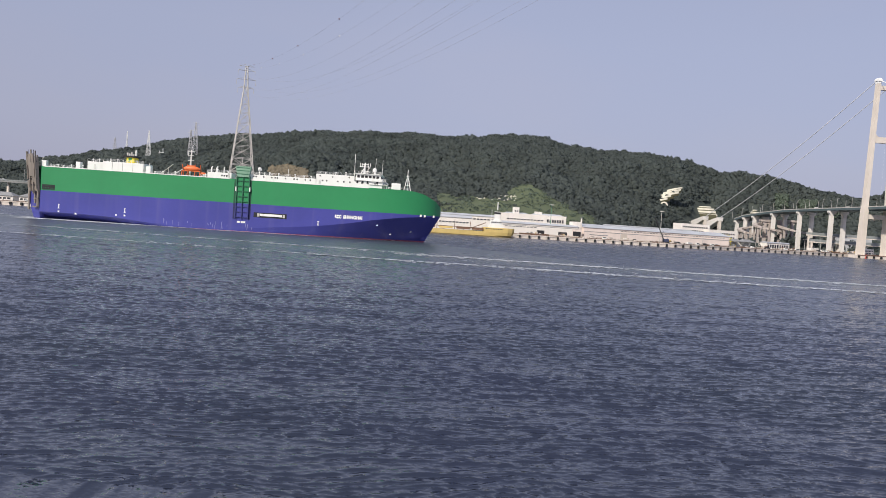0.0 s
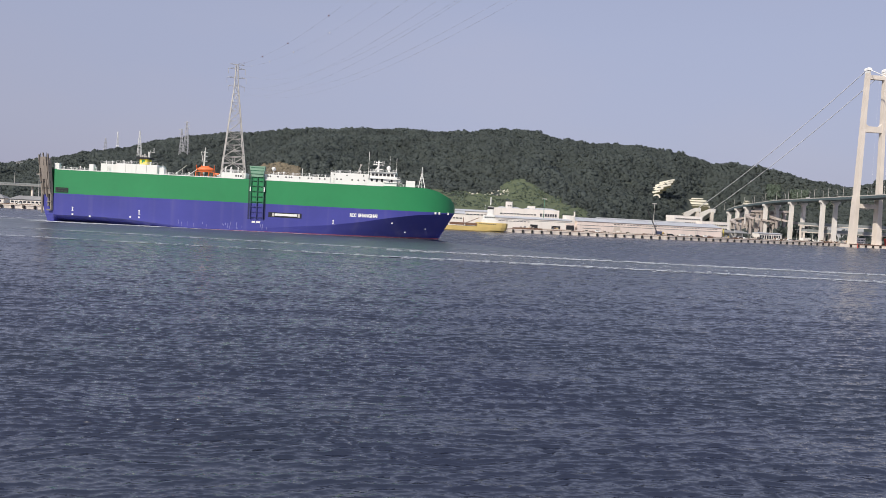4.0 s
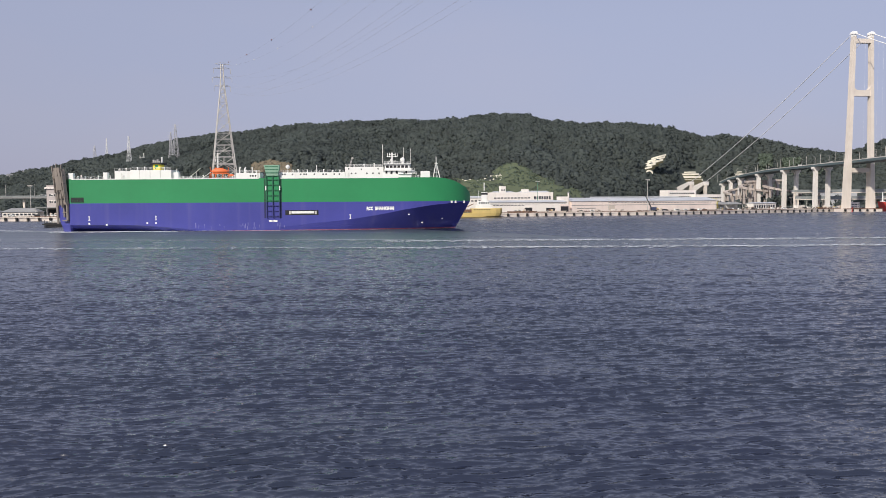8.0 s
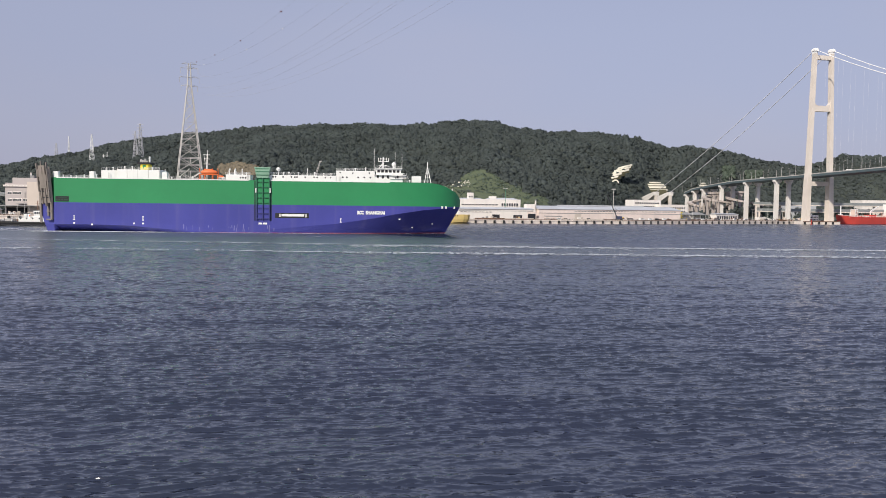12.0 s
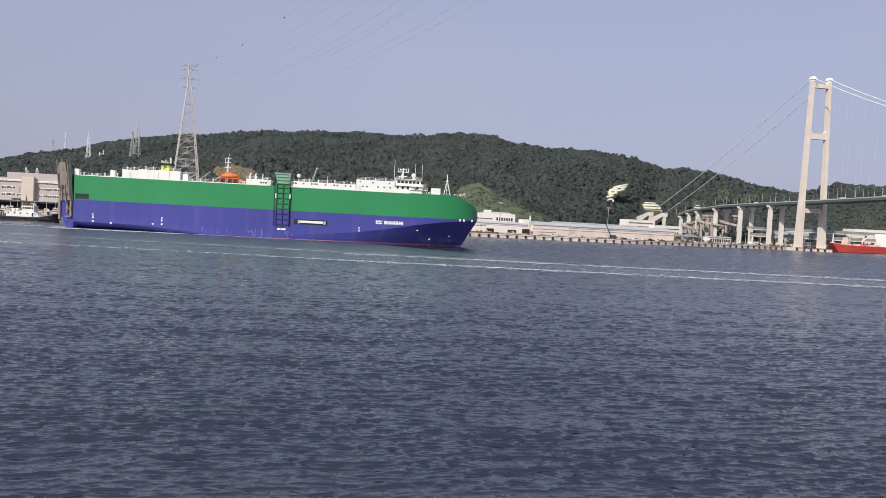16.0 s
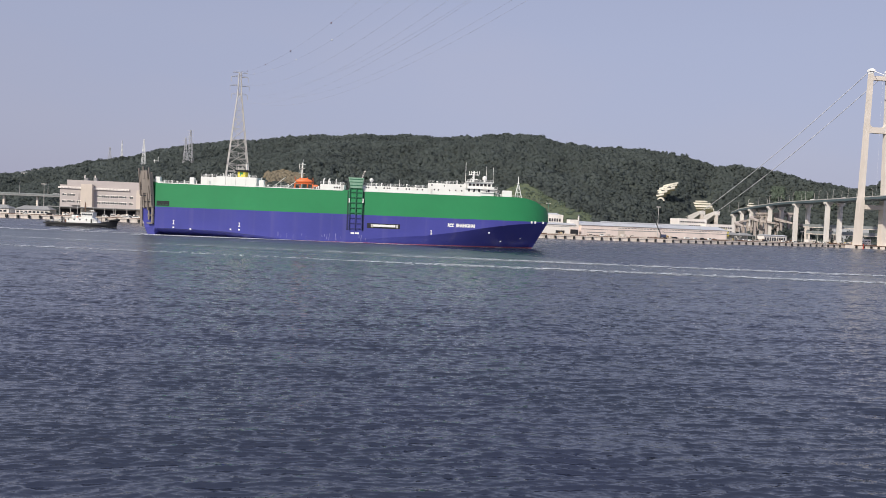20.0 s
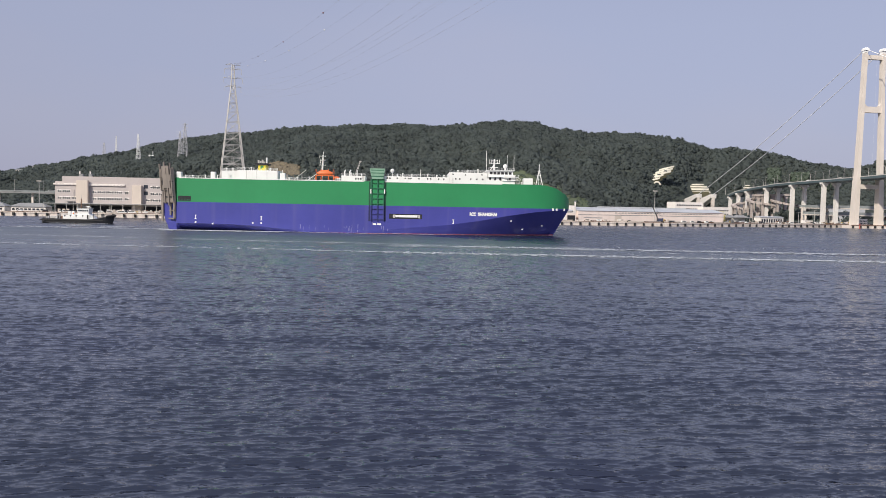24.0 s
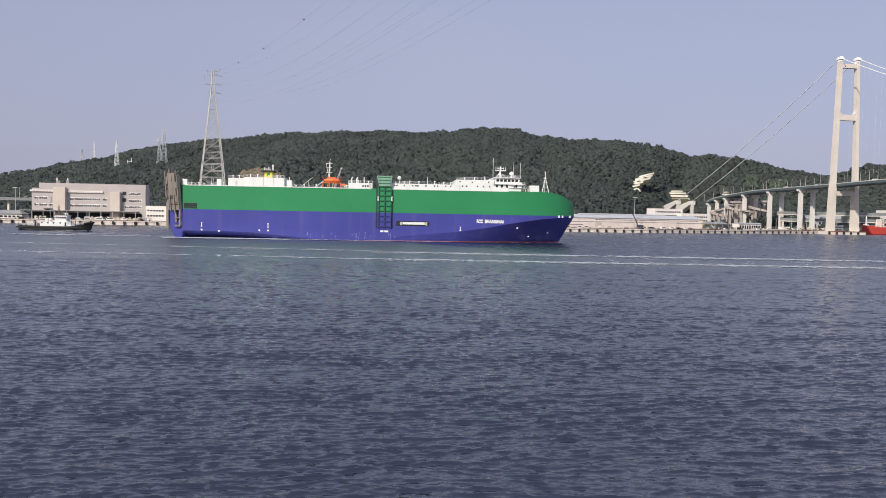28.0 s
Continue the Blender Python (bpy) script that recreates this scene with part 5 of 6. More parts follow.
part("hoist_rope", tube(bmesh.new(), (3, 0, 4.2), (-11.5, 0, 24.4), 0.06, 4), BLACK, cr)

# luffing crane on the far quay
lc = empty("quay_crane", pose(-87.5, 706, LAND), label="pale lattice luffing crane on the quay", category="crane")
for sx in (-2.5, 2.5):
    for sy in (-2.5, 2.5):
        part("portal_leg", tube(bmesh.new(), (sx, sy, 0), (sx * 0.5, sy * 0.5, 24), 0.4, 6), STEEL, lc)
part("machine_house", boxes((-4, 3, -2.4, 2.4, 24, 30), bevel=0.2), WALL_W, lc)
part("a_frame", tubes([((-2.5, -1, 30), (-1.5, 0, 38)), ((-2.5, 1, 30), (-1.5, 0, 38)), ((1, 0, 30), (-1.5, 0, 38))], 0.25), STEEL, lc)
foot, tip = Vector((-1.5, 0, 29)), Vector((5.6, 0, 50.6))
rows = []
for sx, sy in ((-1.0, -0.8), (-1.0, 0.8), (1.0, -0.8), (1.0, 0.8)):
    rows.append((foot + Vector((sx, sy, 0)), tip + Vector((sx * 0.35, sy * 0.4, 0))))
for i in range(9):
    p, q = foot.lerp(tip, i / 9), foot.lerp(tip, (i + 1) / 9)
    k = 1 - 0.65 * i / 9
    rows += [(p + Vector((-k, -0.8 * k, 0)), q + Vector((k * 0.9, -0.8 * k, 0))), (p + Vector((k, 0.8 * k, 0)), q + Vector((-k * 0.9, 0.8 * k, 0)))]
part("jib", tubes(rows, 0.16, 5), STEEL, lc)
part("jib_head", boxes((4.9, 6.8, -0.6, 0.6, 50.2, 51.4), bevel=0.1), STEEL, lc)
part("luffing_rope", tube(bmesh.new(), (-1.5, 0, 38), (5.4, 0, 50.4), 0.07, 4), BLACK, lc)

# elevated road behind the bridge, and another to the west
def elevated_road(x0, x1, y0, y1, z, label, wide=14, deck=QUAYC, wall=3.4):
    e = empty("elevated_road", label=label, category="road")
    p, q = Vector((x0, y0, z)), Vector((x1, y1, z))
    bar(p, q, wide, 1.5, deck, "road_deck", e)
    side = (q - p).cross(Vector((0, 0, 1))).normalized()
    for s in (-wide / 2 + 0.1, wide / 2 - 0.1):
        bar(p + side * s + Vector((0, 0, 1.9)), q + side * s + Vector((0, 0, 0.9 + wall / 2)), 0.3, wall, BARRIER, "noise_barrier", e)
    n = int((q - p).length / 32)
    for i in range(n + 1):
        c = p.lerp(q, i / n)
        g = LAND - 1
        bar(Vector((c.x, c.y, g)), c - Vector((0, 0, 0.9)), 2.0, 2.0, QUAYC, "road_pier", e, up=Vector((1, 0, 0)))
    return e


elevated_road(447, 900, 985, 1010, 23.0, "pale elevated road with grey noise barriers")
elevated_road(440, 900, 960, 985, 14.5, "lower carriageway on short concrete piers")
elevated_road(-900, -300, 760, 815, 21.5, "grey elevated road behind the harbour sheds", 10, ROOF_G, 1.2)
for i in range(9):
    copy_thing(lamp, pose(-560 + i * 28, 797 - (19 - i * 2.6) + 7, 23.2, rz=100))

# spiral slip roads beyond the viaduct
for k, (cx, cy, rad, z0, z1, a0, a1) in enumerate(((434, 1075, 20, 38, 15, 60, 480), (463, 1058, 22, 36, 9, 120, 500), (420, 1110, 14, 33, 18, 0, 300))):
    e = empty("slip_road", label="curving concrete slip road winding down beyond the viaduct", category="road")
    n = 18
    pts = [Vector((cx + rad * math.cos(radians(a)), cy + rad * math.sin(radians(a)), z0 + (z1 - z0) * i / n)) for i, a in enumerate(np.linspace(a0, a1, n + 1))]
    for p, q in zip(pts, pts[1:]):
        length = bar(p, q, 6, 1.5, RAMPC, "deck_length", e)
        bar(p + Vector((0, 0, 1.3)), q + Vector((0, 0, 1.3)), 6.2, 0.9, RAMPC, "parapet", length)
    for p in pts[::2]:
        bar(Vector((p.x, p.y, LAND - 1)), p - Vector((0, 0, 0.75)), 2.2, 2.2, RAMPC, "pier", e, up=AXIS)

# the upper slip road behind the viaduct, on tall stained columns darkened for shade
upper = empty("slip_road", label="upper slip road on tall stained, shade-darkened columns behind the viaduct", category="road")
stops = [Vector((1075 * math.tan(radians(a)), 1075, 39.0 + (a - 21.3) * 0.8)) for a in (21.3, 21.64, 21.94, 22.57, 22.95, 23.35, 23.8)]
for p, q in zip(stops, stops[1:]):
    length = bar(p, q, 7, 1.6, RAMPC, "deck_length", upper)
    bar(p + Vector((0, 0, 1.4)), q + Vector((0, 0, 1.4)), 7.3, 0.9, RAMPC, "parapet", length)
for p in stops[1:-1]:
    bar(Vector((p.x, p.y, LAND - 1)), p - Vector((0, 0, 4)), 3.6, 3.2, RAMPC, "pier", upper, up=AXIS)
    bar(p - Vector((0, 0, 4.2)), p - Vector((0, 0, 0.8)), 6.4, 3.4, RAMPC, "pier_head", upper, up=AXIS)

# ---- customs building and sheds to the west ----
west = building("terminal_building", "long pinkish-grey four-storey terminal with stair towers", -350, 690, 2, 91, 11, 27.0, WALL_P,
                [], parapet=0.6)
# ribbons of windows, each a white frame with dark panes
for z, x0, n in ((17.9, 2.2, 2), (17.9, 6.2, 4), (11.9, 2.2, 2), (11.9, 6.2, 4), (11.9, 14.0, 2),
                 (17.4, 30.6, 2), (17.4, 34.6, 4), (17.4, 41.6, 4), (17.4, 48.6, 4), (17.4, 57.0, 2),
                 (11.6, 30.6, 2), (11.6, 34.6, 4), (11.6, 41.6, 4), (11.6, 48.6, 4), (11.6, 57.0, 2),
                 (22.6, 77.8, 6), (16.6, 77.8, 4), (16.6, 84.8, 2), (11.0, 74.2, 2), (11.0, 77.8, 4), (11.0, 84.8, 2)):
    w = n * 1.6
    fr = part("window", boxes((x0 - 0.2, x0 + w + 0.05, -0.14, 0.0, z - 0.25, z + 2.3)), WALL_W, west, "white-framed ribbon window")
    for i in range(n):
        part("pane", boxes((x0 + i * 1.6, x0 + i * 1.6 + 1.25, -0.17, -0.142, z, z + (1.9 if (i + n) % 3 else 1.5))), GLASS, fr)
for x in (15.2, 15.9):
    part("fire_ladder", boxes((x, x + 0.12, -0.5, -0.38, 14, 20)), ROOF_G, west)
part("upper_storey", boxes((4.5, 56, 3, 10.5, 27.0, 32.2), (56, 91, 0.6, 10.5, 27.26, 32.0), bevel=0.12), WALL_P, west)
part("stair_tower", boxes((18.6, 28.0, -4, 0.0, 0, 28.6), bevel=0.12), WALL_B, west, "beige stair tower")
part("stair_tower", boxes((64, 71.5, -4, 0.0, 0, 25.0), bevel=0.12), WALL_B, west, "beige stair tower")
part("balcony_band", boxes((-1.0, 18.6, -1.2, 0, 24.4, 25.9), bevel=0.08), WALL_W, west)
part("balcony_band", boxes((28.0, 57, -1.2, 0, 24.0, 25.6), bevel=0.08), WALL_W, west)
for i in range(16):
    part("band_opening", boxes((0.2 + i * 1.15, 0.8 + i * 1.15, -1.26, -1.21, 24.8, 25.5)), WALL_P, west)
for i in range(24):
    part("band_opening", boxes((28.8 + i * 1.16, 29.4 + i * 1.16, -1.26, -1.21, 24.4, 25.2)), WALL_P, west)
for z in (16.6, 22.4):
    part("stair_window", boxes((72.4, 75.6, -0.06, 0.05, z, z + 3.2)), GLASS, west)
building("annexe", "small white flat-roofed annexe beside the terminal", -252.8, 691, 2, 18, 12, 13.0, WALL_W, [(8.6, 1.5, 1.5, 16.5, 6), (4.0, 1.5, 1.5, 16.5, 6)])
part("roof_plant", boxes((17, 20, 6, 10, 32.2, 34.5)), ROOF_G, west)
part("roof_plant", boxes((25, 27.5, 6, 9, 32.2, 35.0)), ROOF_G, west)
for x in (17.5, 26):
    part("flue", tube(bmesh.new(), (x, 7, 32), (x, 7, 37.0), 0.6, 8), WALL_W, west)
part("canopy", boxes((-6, 86, -9, 0, 7.4, 8.2), bevel=0.1), ROOF_G, west, "long grey canopy roof on posts")
for i in range(11):
    part("canopy_post", tube(bmesh.new(), (-5.5 + i * 9.1, -8.6, 0), (-5.5 + i * 9.1, -8.6, 7.4), 0.25, 6), STEEL, west)
part("awning", boxes((9.5, 20.9, -3.2, 0, 9.6, 9.9)), ROOF_G, west)
# shade under the canopy openings is painted as dark flat panels
for x0, x1 in ((1, 18), (29.5, 45), (46, 62), (72.5, 88)):
    part("ground_floor_opening", boxes((x0, x1, -0.06, 0.05, 0.4, 6.2)), DARK, west)
for ob in west.children_recursive:
    ob.data.transform(Matrix.Translation((-2.4, 0, 0)) @ Matrix.Diagonal((1.085, 1, 1, 1)))
for x, w, lab in ((-389, 30, "low quay shed with a grey hipped roof"), (-428, 32, "low white shed with a grey hipped roof")):
    s = building("quay_shed", lab, x, 684, 5, w, 13, 4.2, WALL_W, [(1.2, 1.6, 1, w - 1, 8)])
    part("hip_roof", solid(bmesh.new(), [[(-1, -1, 4.3), (w + 1, -1, 4.3), (w + 1, 14, 4.3), (-1, 14, 4.3)], [(5, 6, 7.6), (w - 5, 6, 7.6), (w - 5, 7, 7.6), (5, 7, 7.6)]]), ROOF_G, s)


def van(x, y, rz, mat, long=5.2, label="white parked van on the quay"):
    v = empty("van", pose(x, y, LAND, rz=rz), label=label, category="van", group="vehicles on the quay")
    part("body", boxes((0, long, 0, 1.9, 0.45, 1.3), (0.3, long - 1.2, 0.05, 1.85, 1.3, 2.2), bevel=0.12), mat, v)
    part("side_glass", boxes((0.8, long - 1.6, -0.01, 0.06, 1.4, 2.0)), GLASS, v)
    for wx in (0.9, long - 1.1):
        for wy in (0.0, 1.7):
            part("wheel", tube(bmesh.new(), (wx, wy, 0.36), (wx, wy + 0.22, 0.36), 0.36, 10), RUBBER, v)
    return v


rng = random.Random(3)
for i in range(46):
    x = rng.choice((rng.uniform(-385, -250), rng.uniform(-330, -255), rng.uniform(118, 340), rng.uniform(320, 500)))
    y = quay_y(x) + rng.uniform(4, 9)
    slope = math.degrees(math.atan2(quay_y(x + 5) - quay_y(x - 5), 10))
    mat, lab = rng.choice(((WHITE, "white parked van on the quay"), (WHITE, "white parked van on the quay"), (STEEL, "silver parked car on the quay"), (BLACK, "black parked car on the quay"), (WALL_B, "beige parked truck on the quay")))
    van(x, y, slope, mat, rng.choice((4.6, 5.4, 7.5)), lab)
for i in range(14):
    x = rng.uniform(-345, -250)
    c = empty("crate_stack", pose(x, quay_y(x) + rng.uniform(8, 13), LAND, rz=8), label="stack of pale crates on the quay", category="crates")
    for k in range(rng.randint(2, 4)):
        part("crate", boxes((k * 1.9, k * 1.9 + 1.7, 0, 1.6, 0, rng.choice((1.5, 2.4, 3.2))), bevel=0.06), rng.choice((WALL_W, WALL_B, ROOF_B)), c)
# white handrails along the yard edge
for x0, x1 in ((-345, -255), (120, 240), (300, 420)):
    n = int((x1 - x0) / 3)
    f = empty("quay_rail", label="pale handrail along the quay edge", category="railing")
    bm = bmesh.new()
    for k in (0.6, 1.1):
        for i in range(n):
            xa, xb = x0 + i * 3, x0 + i * 3 + 3
            tube(bm, (xa, quay_y(xa) + 1, LAND + k), (xb, quay_y(xb) + 1, LAND + k), 0.06, 4)
    part("rail", bm, WALL_W, f)
    for i in range(0, n + 1, 2):
        xa = x0 + i * 3
        part("post", tube(bmesh.new(), (xa, quay_y(xa) + 1, LAND), (xa, quay_y(xa) + 1, LAND + 1.1), 0.07, 4), WALL_W, f)

# traffic on the western elevated road
rng = random.Random(17)
for i in range(16):
    x = -700 + i * 25 + rng.uniform(-8, 8)
    y = 760 + (x + 900) / 600 * 55 - 2.5
    v = van(x, y, 5, rng.choice((WHITE, WHITE, STEEL, BLACK)), rng.choice((4.6, 5.4, 7.5)), "small car on the western elevated road")
    v.matrix_world = pose(x, y, 22.26, rz=5.2)
# traffic on the suspension bridge
for place, side, mat, size in ((62, -6, WHITE, 9.0), (-38, -5, STEEL, 5.4), (-96, -6, WHITE, 7.5), (-150, -5, BLACK, 4.6), (24, 5, WHITE, 5.4), (120, -5, STEEL, 7.5), (170, -6, WHITE, 5.4)):
    p = on_bridge(place, side, deck_z(place) + 1.3)
    v = van(p.x, p.y, 0, mat, size, "small vehicle crossing the suspension bridge")
    v.matrix_world = pose(*p, rz=98.6)
# dark coping and bollards along the quay edge
cope = empty("quay_coping", label="rusty brown steel coping along the quay edge", category="coping")
for xa, xb in zip(range(-470, 760, 30), range(-440, 790, 30)):
    bar(Vector((xa, quay_y(xa) - 0.3, LAND + 0.25)), Vector((xb, quay_y(xb) - 0.3, LAND + 0.25)), 0.5, 0.5, RUST, "coping_length", cope)
tmp = bmesh.new()
tube(tmp, (0, 0, 0), (0, 0, 0.9), 0.35, 8, 0.28)
tube(tmp, (0, 0, 0.9), (0, 0, 1.2), 0.5, 8, 0.42)
boll = bpy.data.meshes.new("bollard")
tmp.to_mesh(boll)
tmp.free()
boll.materials.append(BLACK)
for x in range(-460, 760, 18):
    ob = new("bollard", boll)
    ob.matrix_world = pose(x, quay_y(x) + 1.2, LAND)
    tagged(ob, "black cast-iron mooring bollard on the quay", "bollard", "bollards along the quay")

# low yard walls, pallets and drums behind the quay edge
for x0, x1 in ((60, 118), (128, 290), (296, 470)):
    wall = empty("yard_wall", label="low stained beige wall along the quay yard", category="wall")
    n = max(2, int((x1 - x0) / 20))
    for i in range(n):
        xa, xb = x0 + (x1 - x0) * i / n, x0 + (x1 - x0) * (i + 1) / n - 0.4
        bar(Vector((xa, quay_y(xa) + 8, LAND + 0.7)), Vector((xb, quay_y(xb) + 8, LAND + 0.7)), 0.4, 1.4, WALL_B if i % 3 else RUST, "wall_length", wall)
rng = random.Random(41)
for i in range(70):
    x = rng.choice((rng.uniform(60, 290), rng.uniform(296, 470), rng.uniform(-300, -256), rng.uniform(330, 470)))
    s = empty("pallet_stack", pose(x, quay_y(x) + rng.uniform(9.5, 14), LAND, rz=rng.uniform(10, 30)), label="stack of goods on pallets in the quay yard", category="pallets", group="goods in the quay yard")
    for k in range(rng.randint(1, 3)):
        h = rng.uniform(1.2, 3.4)
        part("load", boxes((k * 1.9, k * 1.9 + 1.6, 0, 1.6, 0.18, h), bevel=0.06), rng.choice((WALL_W, WALL_B, RUST, ROOF_G, WALL_S, TAN)), s)
        part("pallet", boxes((k * 1.9 - 0.05, k * 1.9 + 1.65, -0.05, 1.65, 0, 0.16)), WALL_B, s)
for x, h in ((300, 14), (322, 12), (352, 15), (388, 13), (412, 16), (436, 12), (250, 12), (160, 12), (-330, 12), (-300, 11)):
    m = empty("yard_lamp", pose(x, quay_y(x) + 13, LAND), label="pale yard lamp post with a double head", category="street lamp", group="yard lamps")
    part("post", tube(bmesh.new(), (0, 0, 0), (0, 0, h), 0.22, 6, 0.14), STEEL, m)
    for s in (-1, 1):
        part("arm", tube(bmesh.new(), (0, 0, h - 0.2), (s * 1.6, 0, h), 0.1, 5), STEEL, m)
        part("lantern", boxes((s * 1.6 - 0.5, s * 1.6 + 0.5, -0.25, 0.25, h - 0.1, h + 0.15)), STEEL, m)

# ---- hillside: clearing, cut slopes, masts ----


def on_slope(az, el):
    """Where the slope is seen at that bearing and rise from the water's middle."""
    for y in np.arange(920, 1530, 3.0):
        x = y * math.tan(radians(az))
        z = hill(x, y)
        if z > LAND + 0.5 and math.degrees(math.atan2(z - 13, math.hypot(x, y))) >= el:
            return Vector((x, y, z))
    return Vector((1500 * math.tan(radians(az)), 1500, hill(1500 * math.tan(radians(az)), 1500)))


def draped(name, inside, x0, x1, y0, y1, step, mat, lift, **tags):
    verts, faces, seen = [], [], {}
    def at(i, j):
        if (i, j) not in seen:
            x, y = x0 + i * step, y0 + j * step
            x += noise.noise(Vector((x / 9, y / 9, 1))) * step * 0.6
            y += noise.noise(Vector((x / 9, y / 9, 5))) * step * 0.6
            seen[i, j] = len(verts)
            verts.append((x, y, hill(x, y) + lift + 0.7 * noise.noise(Vector((x / 12, y / 12, 9)))))
        return seen[i, j]
    for j in range(int((y1 - y0) / step)):
        for i in range(int((x1 - x0) / step)):
            if inside(x0 + (i + 0.5) * step, y0 + (j + 0.5) * step):
                faces.append((at(i, j), at(i + 1, j), at(i + 1, j + 1), at(i, j + 1)))
    return mesh_of(name, verts, faces, mat, **tags)


draped("grass_slope", in_clearing, -40, 240, 925, 1250, 6, GRASS, 1.0, label="rough yellow-green grass slope at the hill's foot", category="grass", kind="stuff")


def clumps(name, spots, size, mat, **tags):
    """Small lumpy bushes or stones."""
    bv, bf = ICO, ICO_FACES
    g = np.random.default_rng(8)
    n = len(spots)
    if mat in (LEAF, LIME):
        v, f, soft = tufts(np.array(spots), np.repeat(g.uniform(size[0], size[1], n)[:, None], 3, 1), 16, g)
        return foliage(name, v, f, soft, mat, **tags)
    r = g.uniform(size[0], size[1], n)
    v = bv[None] * g.uniform(0.65, 1.2, (n, len(bv), 1)) * r[:, None, None] + np.array(spots)[:, None]
    f = bf[None] + (np.arange(n) * len(bv))[:, None, None]
    return mesh_of(name, v.reshape(-1, 3), f.reshape(-1, 3), mat, **tags)


rng = random.Random(11)
spots, stones = [], []
for i in range(2600):
    x, y = rng.uniform(-40, 230), rng.uniform(925, 1250)
    if in_clearing(x, y):
        (spots if noise.noise(Vector((x / 22, y / 22, 4))) > -0.2 else []).append((x, y, hill(x, y) + 1.2))
dark = []
for i in range(1500):
    x, y = rng.uniform(-40, 230), rng.uniform(925, 1250)
    if in_clearing(x, y) and noise.noise(Vector((x / 30, y / 30, 14))) > 0.3:
        dark.append((x, y, hill(x, y) + 1.0))
clumps("bushes", dark, (1.2, 2.8), LEAF, label="dark bushes scattered over the grass slope", category="bushes", kind="stuff")
clumps("scrub", spots, (0.9, 2.2), LIME, label="pale green scrub dotted over the grass slope", category="bushes", kind="stuff")
for i in range(60):
    p = on_slope(rng.uniform(1.4, 4.4), rng.uniform(1.55, 2.0))
    stones.append((p.x, p.y, p.z + 1.0))
for i in range(8):
    p = on_slope(rng.uniform(7.2, 7.7), rng.uniform(2.5, 2.7))
    stones.append((p.x, p.y, p.z + 1.5))
clumps("boulders", stones, (0.8, 2.0), BANDS, label="pale boulders on the grass slope", category="rocks", kind="stuff")
rocks = []
for i in range(520):
    az = rng.uniform(-13.7, -11.0)
    rocks.append(tuple(on_slope(az, rng.uniform(2.0, 3.15 - abs(az + 12.4) * 0.25))))
clumps("rock_outcrop", rocks, (1.8, 4.2), ROCK, label="brown bare rock outcrop on the hillside", category="rock", kind="stuff")
knoll = []
for az, el, n, spread in ((22.5, 2.9, 200, 0.36), (24.1, 2.6, 220, 0.5), (25.6, 2.2, 40, 0.5)):
    for i in range(n):
        p = on_slope(az + rng.uniform(-spread, spread), el - abs(rng.gauss(0, 0.35)))
        knoll.append((p.x, p.y - 6, p.z + rng.uniform(3, 6)))
clumps("young_trees", knoll, (1.8, 3.6), LIME, label="lighter green young trees on the lower slope", category="trees", kind="stuff")


def cut_slope(name, label, az, el, skew, tiers):
    """Stepped pale retaining bands on the hill; tiers: (side shift, rise, half length, band height)."""
    p = on_slope(az, el)
    b = empty(name, pose(p.x, p.y - 10, p.z - 4, rz=-az), label=label, category="retaining wall")
    for dx, dz, hw, h in tiers:
        bm = bmesh.new()
        n = 10
        pts = [(dx - hw + 2 * hw * i / n, -7 + dz * 0.45 + 4 * ((2 * i / n - 1) ** 2) * 1.2) for i in range(n + 1)]
        solid(bm, [[(x, y, (x - dx) * skew + dz - 3.0), (x, y, (x - dx) * skew + dz + h), (x, y + 5, (x - dx) * skew + dz + h + 0.2), (x, y + 5, (x - dx) * skew + dz - 3.0)] for x, y in pts])
        part("retaining_band", bm, BANDS, b)
        bm = bmesh.new()
        solid(bm, [[(x, y - 0.4, (x - dx) * skew + dz - 3.6), (x, y - 0.4, (x - dx) * skew + dz - 0.2), (x, y + 1, (x - dx) * skew + dz - 0.2), (x, y + 1, (x - dx) * skew + dz - 3.6)] for x, y in pts])
        part("bench", bm, OLIVE, b)
    return b


OLIVE = material("olive_bare_soil", (0.075, 0.07, 0.04), 0.95, vary=0.3, scale=5)
stepped = cut_slope("stepped_cut_slope", "pale stepped cut slope on the wooded hillside", 15.1, 2.15, 0.26, ((-10, 6.5, 12, 2.6), (-6, 11.0, 14, 3.2), (0, 16.0, 15, 3.4), (4, 21.0, 14, 2.8), (8, 25.5, 12, 2.4)))
bm = bmesh.new()
arc = [(-7 + 6.2 * math.cos(radians(a)), -2 + 6.2 * math.sin(radians(a))) for a in range(0, 181, 20)]
inner = [(-7 + 3.8 * math.cos(radians(a)), -2 + 3.8 * math.sin(radians(a))) for a in range(0, 181, 20)]
solid(bm, [[(a, -13, b), (a, -4, b), (e, -4, f), (e, -13, f)] for (a, b), (e, f) in zip(arc, inner)])
part("drain_arch", bm, BANDS, stepped, "pale concrete arch below the bands")
for x, z in ((-4, 14.5), (6, 20.5), (-12, 8.5)):
    part("planted_pocket", ball(bmesh.new(), (x, -7 + z * 0.42, z + 1), 1.6, 1, (2.2, 0.7, 0.9)), LEAF, stepped)
domed = cut_slope("domed_cut_slope", "pale domed stepped cut slope beside the anchorage", 17.55, 1.5, 0.0, ((0, 1, 21.5, 3.0), (0, 6.2, 19, 3.2), (0, 11.2, 15.5, 2.8), (0, 15.6, 10, 1.8)))
